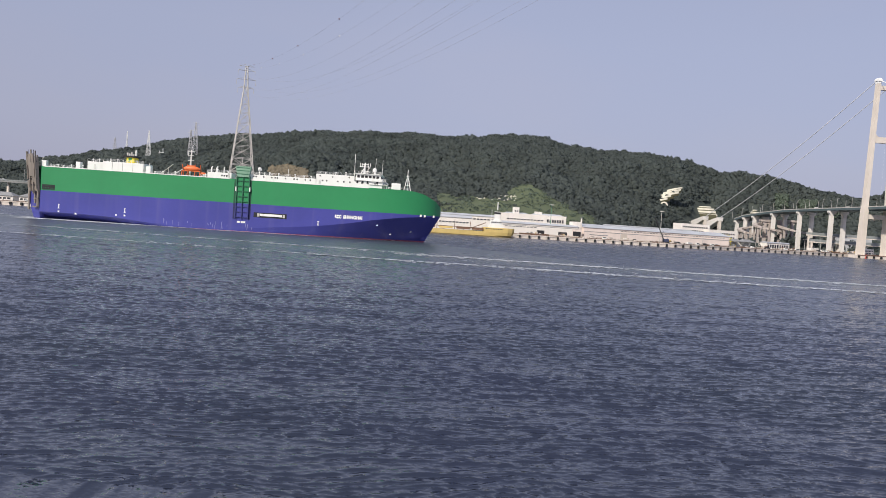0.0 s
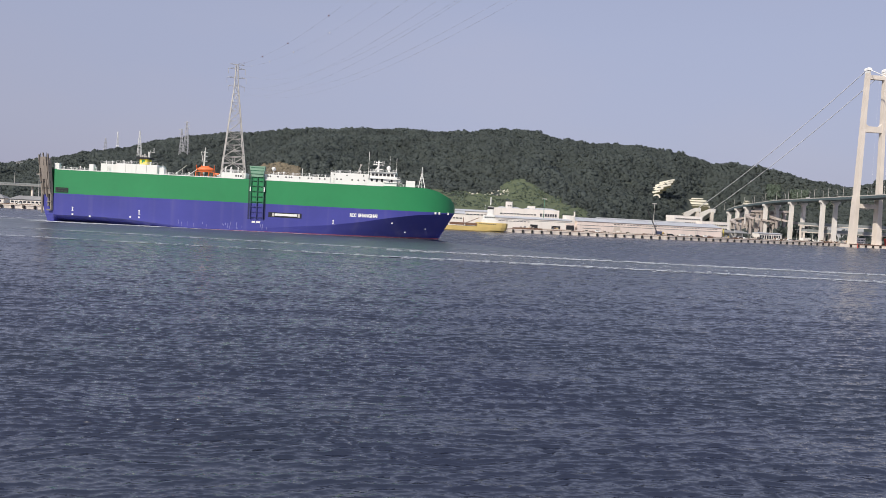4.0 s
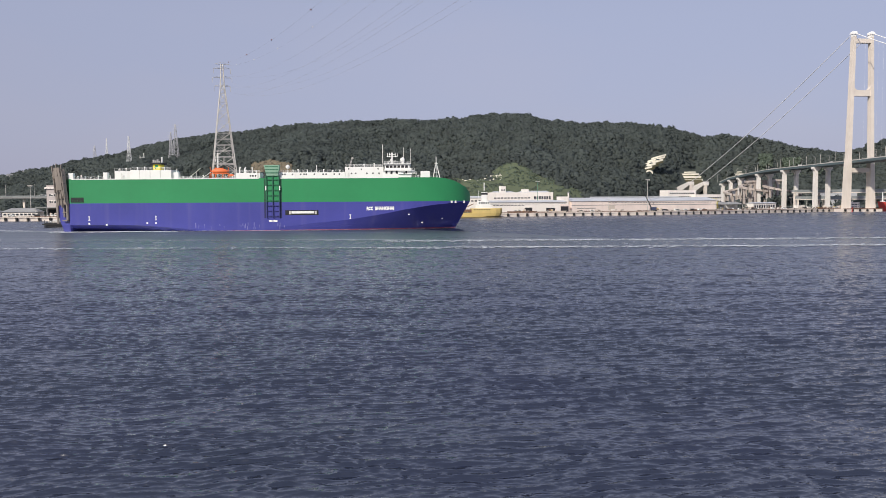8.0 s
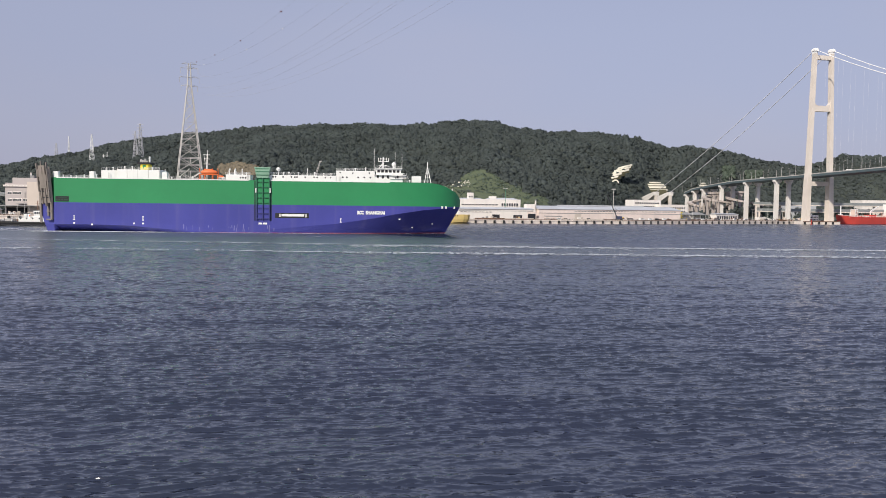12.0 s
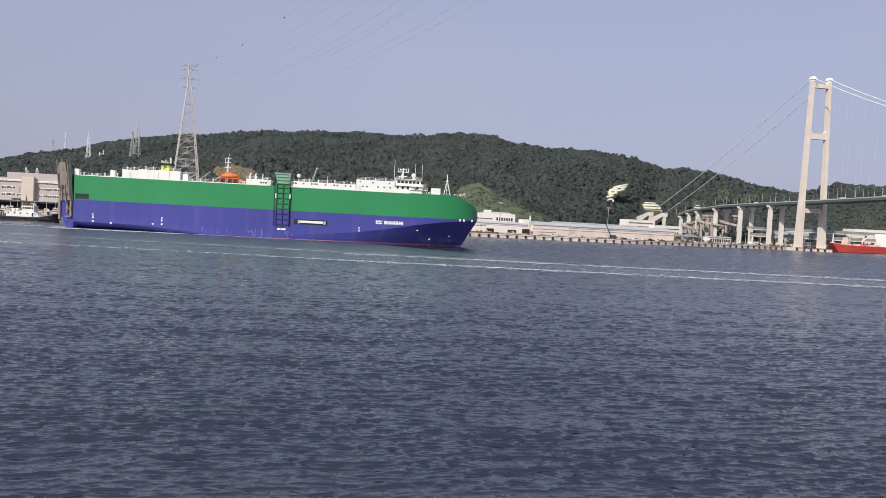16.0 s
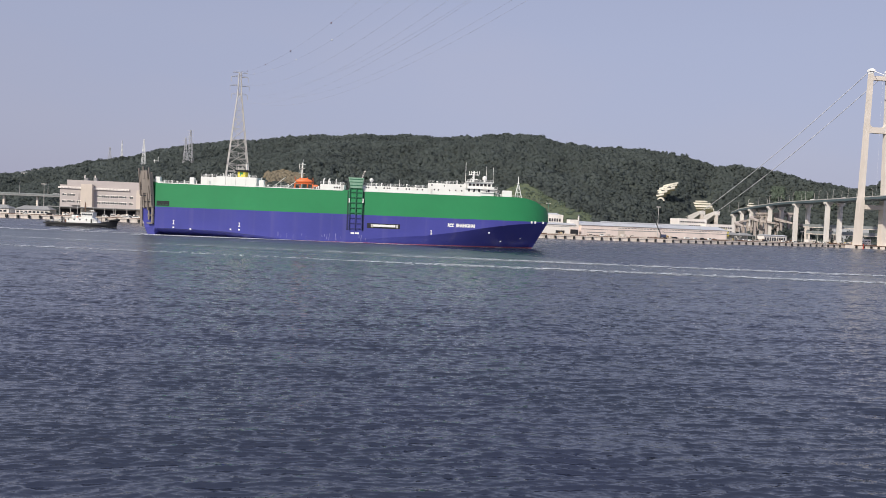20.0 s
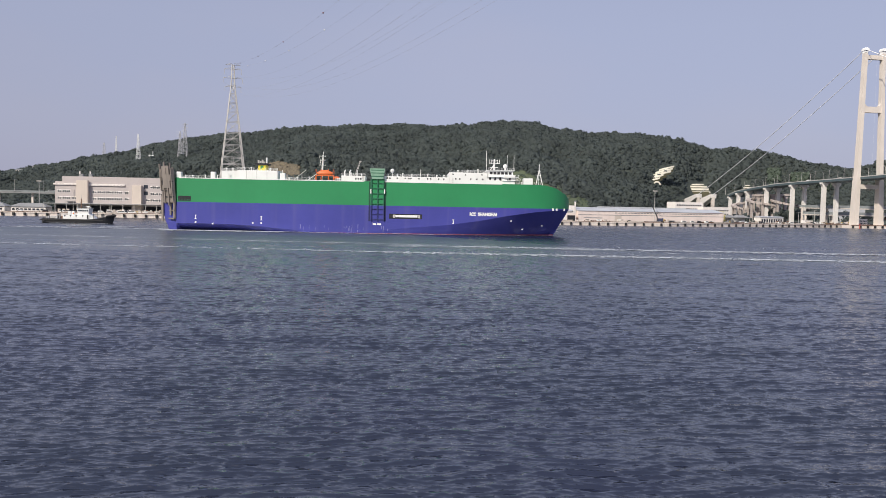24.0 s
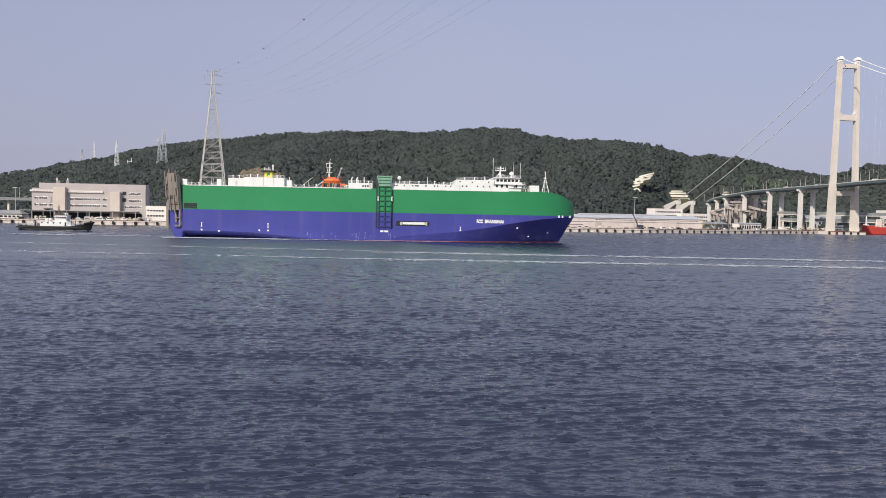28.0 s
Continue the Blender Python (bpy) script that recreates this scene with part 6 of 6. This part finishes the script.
part("slope_face", solid(bmesh.new(), [[(-22, -12, -16), (22, -12, -16), (24, 6, -16), (-24, 6, -16)], [(-19.5, -6.5, 3.4), (19.5, -6.5, 3.4), (20, 8, 3.4), (-20, 8, 3.4)]]), OLIVE, domed, "olive bare slope below the bands")


cut_slope("small_cut_slope", "small pale domed cut slope behind the viaduct", 20.8, 1.75, 0.0, ((0, 0, 9, 2.0), (0, 4.6, 7, 1.8), (0, 8.6, 4, 1.6)))


def lattice_mast(name, label, x, y, z, h, w, mat):
    b = empty(name, pose(x, y, z), label=label, category="mast")
    at = lambda i, k: Vector((w * (1 - 0.85 * k) * (1, -1, -1, 1)[i % 4] / 2, w * (1 - 0.85 * k) * (1, 1, -1, -1)[i % 4] / 2, h * k))
    for i in range(4):
        part("leg", tube(bmesh.new(), at(i, 0), at(i, 1), 0.3, 5), mat, b)
    for a in range(8):
        for i in range(4):
            part("bracing", tube(bmesh.new(), at(i, a / 8), at(i + 1, (a + 1) / 8), 0.18, 4), mat, b)
            part("bracing", tube(bmesh.new(), at(i + 1, a / 8), at(i, (a + 1) / 8), 0.18, 4), mat, b)
    return b


MASTC = material("grey_mast_paint", (0.5, 0.5, 0.52), 0.6)
PALE = material("white_mast_paint", (0.8, 0.8, 0.78), 0.6)
for x, y, z0, z1, w, arms, lab, mat in ((-523.5, 1300, 70, 128, 8, 0, "white lattice mast on the hillside", PALE), (-470.7, 1350, 115, 139, 7, 1, "dark lattice pylon on the ridge", MASTC), (-462.2, 1350, 108, 152.5, 9, 1, "dark lattice pylon on the ridge", MASTC),
                                        (-759.5, 1700, 95, 143.5, 11, 0, "grey lattice mast behind the ridge", MASTC), (-733, 1700, 95, 159, 6, 0, "white lattice mast behind the ridge", PALE)):
    m = lattice_mast("hill_mast", lab, x, y, min(z0, hill(x, y)), z1 - min(z0, hill(x, y)), w, mat)
    if arms:
        h = z1 - min(z0, hill(x, y))
        for k in (0.97, 0.88, 0.79):
            part("cross_arm", tube(bmesh.new(), (-5.5, 0, h * k), (5.5, 0, h * k), 0.3, 5), mat, m)

# small houses on the western ridge and a little substation frame
for az, el, w in ((-29.04, 1.85, 11), (-28.55, 1.95, 7), (-28.2, 2.1, 5)):
    p = on_slope(az, el)
    h = empty("ridge_house", pose(p.x, p.y - 6, p.z - 3, rz=-az), label="small pale house among the trees of the ridge", category="house")
    part("wall", boxes((-w / 2, w / 2, -3, 3, 0, 6.5), bevel=0.1), WALL_W, h)
    part("roof", solid(bmesh.new(), [[(x, -3.5, 6.5), (x, 3.5, 6.5), (x, 0, 8.5)] for x in (-w / 2 - 0.4, w / 2 + 0.4)]), ROOF_G, h)
    for x in (-w / 4, w / 4):
        part("window", boxes((x - 0.7, x + 0.7, -3.06, -2.9, 4.2, 5.8)), GLASS, h)
p = on_slope(-21.03, 2.95)
h = empty("switch_frame", pose(p.x, p.y - 6, p.z), label="small white switch frame standing above the trees", category="pylon")
for x in (-3.2, 3.2):
    part("post", tube(bmesh.new(), (x, 0, -2), (x, 0, 15 if x > 0 else 11), 0.5, 6), PALE, h)
part("beam", tube(bmesh.new(), (-4.5, 0, 8), (4.5, 0, 8), 0.45, 6), PALE, h)

# roadside trees along the western yard
knoll = []
for i in range(420):
    x = rng.uniform(-620, -240)
    y = rng.uniform(830, 960)
    knoll.append((x, y, LAND + rng.uniform(2, 8)))
for i in range(260):
    x, y = rng.uniform(440, 800), rng.uniform(1015, 1100)
    knoll.append((x, y, LAND + rng.uniform(4, 14)))
for i in range(300):
    x, y = rng.uniform(-230, 330), rng.uniform(830, 950)
    knoll.append((x, y, LAND + rng.uniform(1, 5)))
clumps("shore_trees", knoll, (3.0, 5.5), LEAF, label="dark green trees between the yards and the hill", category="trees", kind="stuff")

# ---- moored ships and the tug ----


def small_hull(ship, length, beam, z_mid, z_bow, z_stern, mat, name="hull", bulwark=0.0, label=""):
    bm = bmesh.new()
    rings = []
    for i in range(21):
        k = i / 20
        u = k * length
        b = beam / 2 * (min(1.0, (k / 0.12) ** 0.4 * 0.85 + 0.15) if k < 0.12 else 1.0 if k < 0.7 else max(0.02, 1 - ((k - 0.7) / 0.3) ** 2))
        top = z_mid + (z_bow - z_mid) * max(0, (k - 0.6) / 0.4) ** 2 + (z_stern - z_mid) * max(0, (0.25 - k) / 0.25) ** 2
        rake = max(0, (k - 0.8) / 0.2) * 0.06 * length
        rings.append([(u - rake, -b * 0.6, -1.5), (u - rake * 0.5, -b * 0.94, 0.4), (u, -b, top), (u, b, top), (u - rake * 0.5, b * 0.94, 0.4), (u - rake, b * 0.6, -1.5)])
    return part(name, solid(bm, rings), mat, ship, label)


yel = empty("yellow_coaster", pose(-36, quay_y(-36) - 11, 0, rz=7), label="old yellow-hulled coaster with white deckhouse moored at the quay", category="ship")
small_hull(yel, 90, 12, 4.2, 5.2, 5.6, TAN)
edge = [(62, -5.6), (78, -5.6), (84, -5.0), (88, -3.4), (90, -1.2), (90, 1.2), (88, 3.4), (84, 5.0), (78, 5.6), (62, 5.6)]
poop = part("poop", solid(bmesh.new(), [[(76 + (x - 76) * k, y * k, z) for x, y in edge] for z, k in ((1.2, 0.9), (4.0, 1.0), (7.6, 1.02), (8.0, 1.0))]), TAN, yel, "rounded yellow stern house")
for i in range(10):
    part("port_light", boxes((63.5 + i * 1.55, 64.4 + i * 1.55, -5.78, -5.55, 6.4, 7.2)), GLASS, poop)
part("deckhouse", boxes((66, 80, -4, 4, 7.8, 11), (68, 78, -3.5, 3.5, 11, 14.6), bevel=0.15), WHITE, yel)
for i in range(6):
    part("window", boxes((68.5 + i * 1.6, 69.6 + i * 1.6, -3.56, -3.4, 12.2, 13.4)), GLASS, yel)
part("funnel", boxes((71.6, 76.6, -2, 2, 14.6, 22.5), bevel=0.3), WHITE, yel)
part("funnel_top", boxes((71.4, 76.8, -2.2, 2.2, 20.2, 22.0), bevel=0.2), BLACK, yel)
part("mast", tube(bmesh.new(), (74, 0, 24), (74, 0, 31), 0.5, 8), WHITE, yel)
part("mast", tube(bmesh.new(), (69, 0, 14.6), (69, 0, 24), 0.2, 6), WHITE, yel)
part("derrick", tube(bmesh.new(), (48, 0, 5), (64, 0, 12), 0.3, 6), RUST, yel)
for x in (6, 22, 38, 52):
    part("hatch", boxes((x, x + 12, -3.8, 3.8, 5.0, 6.6), bevel=0.15), RUST if x != 22 else TAN, yel)
for x in (20, 36, 50):
    part("deck_mast", tube(bmesh.new(), (x, 0, 4), (x, 0, 12), 0.3, 6), RUST, yel)
part("deck_pipe", tubes([((4, -3, 6.9), (64, -3, 6.9)), ((4, 2, 6.9), (64, 2, 6.9))], 0.25), RUST, yel)

red = empty("red_tanker", pose(625, quay_y(625) - 13, 0, rz=180 + 26.5), label="bright red tanker with white masts moored at the quay", category="ship")
small_hull(red, 128, 18, 8.6, 11.4, 9.6, RED)
part("fore_mast", tube(bmesh.new(), (119, 0, 10), (119, 0, 22.5), 1.0, 8, 0.5), WHITE, red)
part("mast_foot", boxes((116.5, 121.5, -2, 2, 9.5, 12), bevel=0.2), WHITE, red)
part("hose_frame", tubes([((x, y, 8.6), (x, y, 18)) for x in (90, 95) for y in (-3, 3)] + [((90, y, z), (95, y, z)) for y in (-3, 3) for z in (12, 15, 18)] + [((x, -3, 18), (x, 3, 18)) for x in (90, 95)], 0.35), WHITE, red, "pale steel hose frame")
part("frame_panel", boxes((90.4, 94.6, -2.6, 2.6, 9, 17.4)), WALL_B, red)
part("deck_crane", tubes([((60, 0, 8.6), (60, 0, 16.5)), ((60, 0, 16), (44, 0, 22)), ((60, 0, 14), (52, 0, 18.6))], 0.7, 8), WHITE, red, "white deck crane")
for x in (30, 38, 46, 70, 78, 84, 102, 108):
    part("deck_tank", boxes((x, x + 4.5, -5.5, 5.5, 8.6, 9.8 + (x % 3) * 0.5), bevel=0.2), WALL_B if x % 4 else RED, red)
for y in (-4, -1.5, 2):
    part("deck_pipe", tube(bmesh.new(), (26, y, 10.4), (112, y, 10.4), 0.3, 6), WALL_B, red)
part("boot_stripe", boxes((14, 104, -9.04, -8.6, -0.4, 0.9)), BLACK, red)
part("aft_house", boxes((4, 22, -8, 8, 8.6, 25), bevel=0.2), WHITE, red)
part("manifold", boxes((55, 66, -5, 5, 8.6, 11.5), bevel=0.2), RED, red)
part("deck_rail", rail(rail(bmesh.new(), 24, 114, -8, 8.6, 1.2, 3.0, 0.08), 24, 114, 8, 8.6, 1.2, 3.0, 0.08), WHITE, red)

# stern at x = 0, the house amidships
tug = empty("tug_boat", label="black-hulled tug with a white deckhouse and red mast", category="tug")
small_hull(tug, 45, 11, 2.5, 5.4, 3.4, BLACK)
bm = bmesh.new()
for i in range(14):
    for s in (-1, 1):
        ball(bm, (3 + i * 2.6, s * 5.5, 2.0), 0.55, 1, (1, 0.5, 1))
tagged(part("tyre_fender", bm, RUBBER, tug), kind="stuff")
part("bow_fender", tubes([((40.5, -3.4, 4.4), (45.2, 0, 5.2)), ((40.5, 3.4, 4.4), (45.2, 0, 5.2))], 0.7, 8), RUBBER, tug)
part("deckhouse", boxes((14, 30.5, -3.4, 3.4, 2.4, 4.9), (21.5, 30.4, -3.0, 3.0, 4.9, 6.0), bevel=0.25), WHITE, tug)
part("front_house", solid(bmesh.new(), [[(30.3, -3.3, 2.6), (34.0, -2.6, 2.6), (34.0, 2.6, 2.6), (30.3, 3.3, 2.6)], [(30.3, -3.3, 6.0), (31.5, -2.6, 5.0), (31.5, 2.6, 5.0), (30.3, 3.3, 6.0)]]), WHITE, tug)
wheel = part("wheelhouse", solid(bmesh.new(), [[(23.0, -2.8, 6.0), (29.6, -2.8, 6.0), (29.6, 2.8, 6.0), (23.0, 2.8, 6.0)], [(22.8, -3.1, 9.2), (30.2, -3.1, 9.2), (30.2, 3.1, 9.2), (22.8, 3.1, 9.2)], [(22.4, -3.4, 9.5), (30.6, -3.4, 9.5), (30.6, 3.4, 9.5), (22.4, 3.4, 9.5)]]), WHITE, tug)
for i in range(5):
    part("window", boxes((23.4 + i * 1.3, 24.4 + i * 1.3, -3.04, -2.8, 7.5, 8.7)), GLASS, wheel)
for x, z in ((15, 4.2), (18.5, 4.2), (22, 4.2), (26, 4.2)):
    part("porthole", boxes((x, x + 0.8, -3.46, -3.3, z, z + 0.9)), GLASS, tug)
part("door", boxes((29.0, 29.9, -3.46, -3.3, 2.8, 5.2)), RUBBER, tug)
part("mast", tube(bmesh.new(), (24.2, 0, 9.4), (24.2, 0, 15.6), 0.28, 6), RUST, tug, "dark red mast")
part("yard", tubes([((23, 0, 14), (25.6, 0, 14)), ((24.2, -1.5, 13), (24.2, 1.5, 13))], 0.12), RUST, tug)
part("aerial", tube(bmesh.new(), (24.2, 0, 15.6), (24.2, 0, 18.2), 0.08, 5), STEEL, tug)
part("funnel", boxes((17, 19, -3, -1.4, 4.8, 7.4), bevel=0.2), WHITE, tug)
part("funnel", boxes((17, 19, 1.4, 3, 4.8, 7.4), bevel=0.2), WHITE, tug)
part("radar", boxes((27, 29.6, -0.3, 0.3, 10.6, 10.9), (28.1, 28.5, -0.2, 0.2, 9.4, 10.6)), WHITE, tug)
part("tow_winch", boxes((5.5, 9, -2, 2, 2.7, 4.4), bevel=0.3), STEEL, tug)
part("tow_post", tubes([((10, -1.5, 2.7), (10, -1.5, 5.4)), ((10, 1.5, 2.7), (10, 1.5, 5.4)), ((10, -1.5, 5.0), (10, 1.5, 5.0))], 0.25), STEEL, tug)
part("bulwark_rail", rail(bmesh.new(), 31, 41, -3.6, 4.0, 1.0, 2, 0.07), STEEL, tug)
part("bulwark_rail", rail(bmesh.new(), 1, 12, -5.0, 3.0, 1.0, 2, 0.07), STEEL, tug)

g = random.Random(23)
for i in range(9):
    x, y, h = g.uniform(1.5, 14), g.choice((-4.2, -3.2, 3.4)), g.uniform(0.6, 1.6)
    part(g.choice(("rope_coil", "deck_locker", "bollard")), boxes((x, x + g.uniform(0.6, 1.6), y, y + 1.0, 2.7, 2.9 + h), bevel=0.12), g.choice((BLACK, STEEL, RUST, WHITE)), tug)
for x in (2, 6.5, 11.5, 33.5, 36):
    part("deck_post", tube(bmesh.new(), (x, -4.4, 2.7), (x, -4.4, 4.6 if x < 30 else 6.4), 0.14, 6), BLACK, tug)
part("life_ring", tube(bmesh.new(), (20.5, -3.1, 6.2), (20.5, -2.9, 6.2), 0.45, 10), ORANGE, tug)
part("roof_rail", rail(bmesh.new(), 14.2, 22, -3.2, 4.9, 1.0, 1.6, 0.06), WHITE, tug)
part("side_strake", boxes((1, 40, -5.75, -5.4, 1.55, 2.3), bevel=0.1), RUBBER, tug)
part("searchlight", ball(bmesh.new(), (29.8, 0, 9.9), 0.5, 2), STEEL, tug)

for ob in tug.children_recursive:
    ob.data.transform(Matrix.Diagonal((0.975, 0.95, 0.96, 1)))

buoy = empty("channel_marker", pose(452, 855, 0), label="thin red channel marker in the water", category="marker")
part("spar", tube(bmesh.new(), (0, 0, -1), (0, 0, 5.5), 0.35, 8), RED, buoy)
part("collar", tube(bmesh.new(), (0, 0, -0.3), (0, 0, 0.5), 0.9, 10), RED, buoy)


# ---- foam ----


def foam_streaks(name, rows, seed, still=True, **tags):
    """Flat ragged flecks; rows: (x0, x1, y at x0, y at x1, spread, count, longest)."""
    g = np.random.default_rng(seed)
    verts, faces = [], []
    for x0, x1, ya, yb, spread, count, longest in rows:
        for i in range(count):
            k = g.random()
            cx, cy = x0 + (x1 - x0) * k, ya + (yb - ya) * k + g.normal() * spread
            a, b = g.uniform(0.25, 1.0) * longest, g.uniform(0.12, 0.5)
            n, base = 8, len(verts)
            tilt = g.normal() * 0.05
            lift = 0.17 if still else 0.22
            for j in range(n):
                w = 2 * math.pi * j / n
                r = g.uniform(0.6, 1.25)
                dx, dy = math.cos(w) * a * r, math.sin(w) * b * r
                verts.append((cx + dx, cy + dy + dx * tilt, lift + 0.02 * g.random()))
            faces.append(list(range(base, base + n)))
    return mesh_of(name, verts, faces, FOAM, **tags)


def foam_lines(rows, seed):
    """Long broken ribbons of foam; rows: (x0, x1, y at x0, y at x1, width, thinness)."""
    verts, faces = [], []
    for r, (x0, x1, ya, yb, width, thin) in enumerate(rows):
        prev = None
        n = int((x1 - x0) / 0.8)
        for i in range(n + 1):
            x = x0 + (x1 - x0) * i / n
            y = ya + (yb - ya) * i / n + noise.noise(Vector((x / 28, seed + r * 7.1, 0))) * 2.2 + noise.noise(Vector((x / 5, seed + r * 3.7, 4))) * 0.5
            k = noise.noise(Vector((x / 9, seed + r * 5.3, 2))) + 0.7 * noise.noise(Vector((x / 2.2, seed + r * 1.9, 8))) - thin
            if k <= 0:
                prev = None
                continue
            w = width * min(1.0, 0.25 + k * 1.4)
            cur = (len(verts), len(verts) + 1)
            z = 0.19
            verts += [(x, y - w / 2, z), (x, y + w / 2, z)]
            if prev:
                faces.append((prev[0], cur[0], cur[1], prev[1]))
            prev = cur
    return mesh_of("wake_lines", verts, faces, FOAM, label="long white foam lines of a wake across the water", category="foam", kind="stuff")


foam_lines([(-10, 340, 266, 262, 1.5, -0.55), (30, 340, 262.5, 259, 0.9, -0.15), (-330, -10, 312, 272, 1.2, -0.4),
            (-40, 340, 225, 219, 1.15, -0.55), (40, 340, 222, 217, 0.65, -0.15), (-330, -40, 250, 227, 0.9, -0.5), (60, 340, 246, 240, 0.7, 0.15), (-260, 20, 330, 345, 0.9, 0.15)], 3.0)
foam_streaks("wake_foam", [(-20, 340, 265, 261, 3.6, 2200, 1.1), (-20, 340, 224, 219, 3.0, 1800, 0.9), (0, 340, 244, 240, 12.0, 160, 0.8), (-320, -20, 311, 272, 3.4, 480, 1.1), (-320, -20, 250, 226, 2.4, 380, 0.7), (-200, 250, 285, 310, 14.0, 60, 0.8), (-260, -120, 300, 340, 14.0, 90, 1.0)],
             5, label="white foam flecks of a wake scattered over the water", category="foam", kind="stuff")
wash = foam_streaks("hull_wash", [(-110, -40, 1.6, -0.7, 0.5, 520, 1.8), (-109, -52, -2.4, -1.6, 0.8, 520, 2.6), (-100, -55, -3.2, -2.2, 0.5, 160, 3.2), (-112, -60, -1.6, -1.2, 0.7, 300, 2.2), (-112, -52, -6, -4, 3.6, 700, 2.2), (-172, -136, 33, 31, 0.8, 300, 2.2), (-60, 20, -5, -3, 3.0, 260, 2.0), (-70, -30, -1.4, -1.2, 0.5, 120, 1.4), (-40, 60, -0.8, -0.7, 0.2, 120, 1.2), (60, 84, 5.0, 14.0, 0.5, 40, 1.0), (-190, -110, 10, 6, 5.0, 200, 3.5)],
                    6, False, label="white foam along the carrier's waterline", category="foam", kind="stuff")
tug_wash = foam_streaks("tug_wash", [(8, 44, -8.5, -8.0, 0.8, 120, 1.6), (-14, 10, -3, 2, 3.0, 60, 1.8), (26, 40, -10.5, -10, 0.4, 50, 1.6)], 7, False, label="white foam beside the tug's hull", category="foam", kind="stuff")

# ---- what moves ----


def motions():
    rows = []
    for i in range(15):
        t = 2.0 * i
        s = -98.8 + 2.674 * t + 0.00942 * t * t + 0.0000203 * t ** 3
        rows.append((t, pose(s * math.cos(radians(2.41)), 385 + s * math.sin(radians(2.41)), 0, rz=2.41)))
    walk(car_carrier, rows)
    walk(wash, rows)
    # the tug backs slowly to its place and stays there
    place = [(0, -237.3), (5, -239.3), (8, -241.3), (11, -243.5), (14.5, -247.2), (18, -247.7), (28, -247.3)]
    walk(tug, [(t, pose(x, 469, 0, rz=2)) for t, x in place])
    walk(tug_wash, [(t, pose(x, 469, 0, rz=2)) for t, x in place])
    # the chop runs slowly towards the viewer
    walk(water, [(0, pose(-1.4, 15.4, 0)), (14, pose(0, 0, 0)), (28, pose(1.4, -15.4, 0))])


motions()
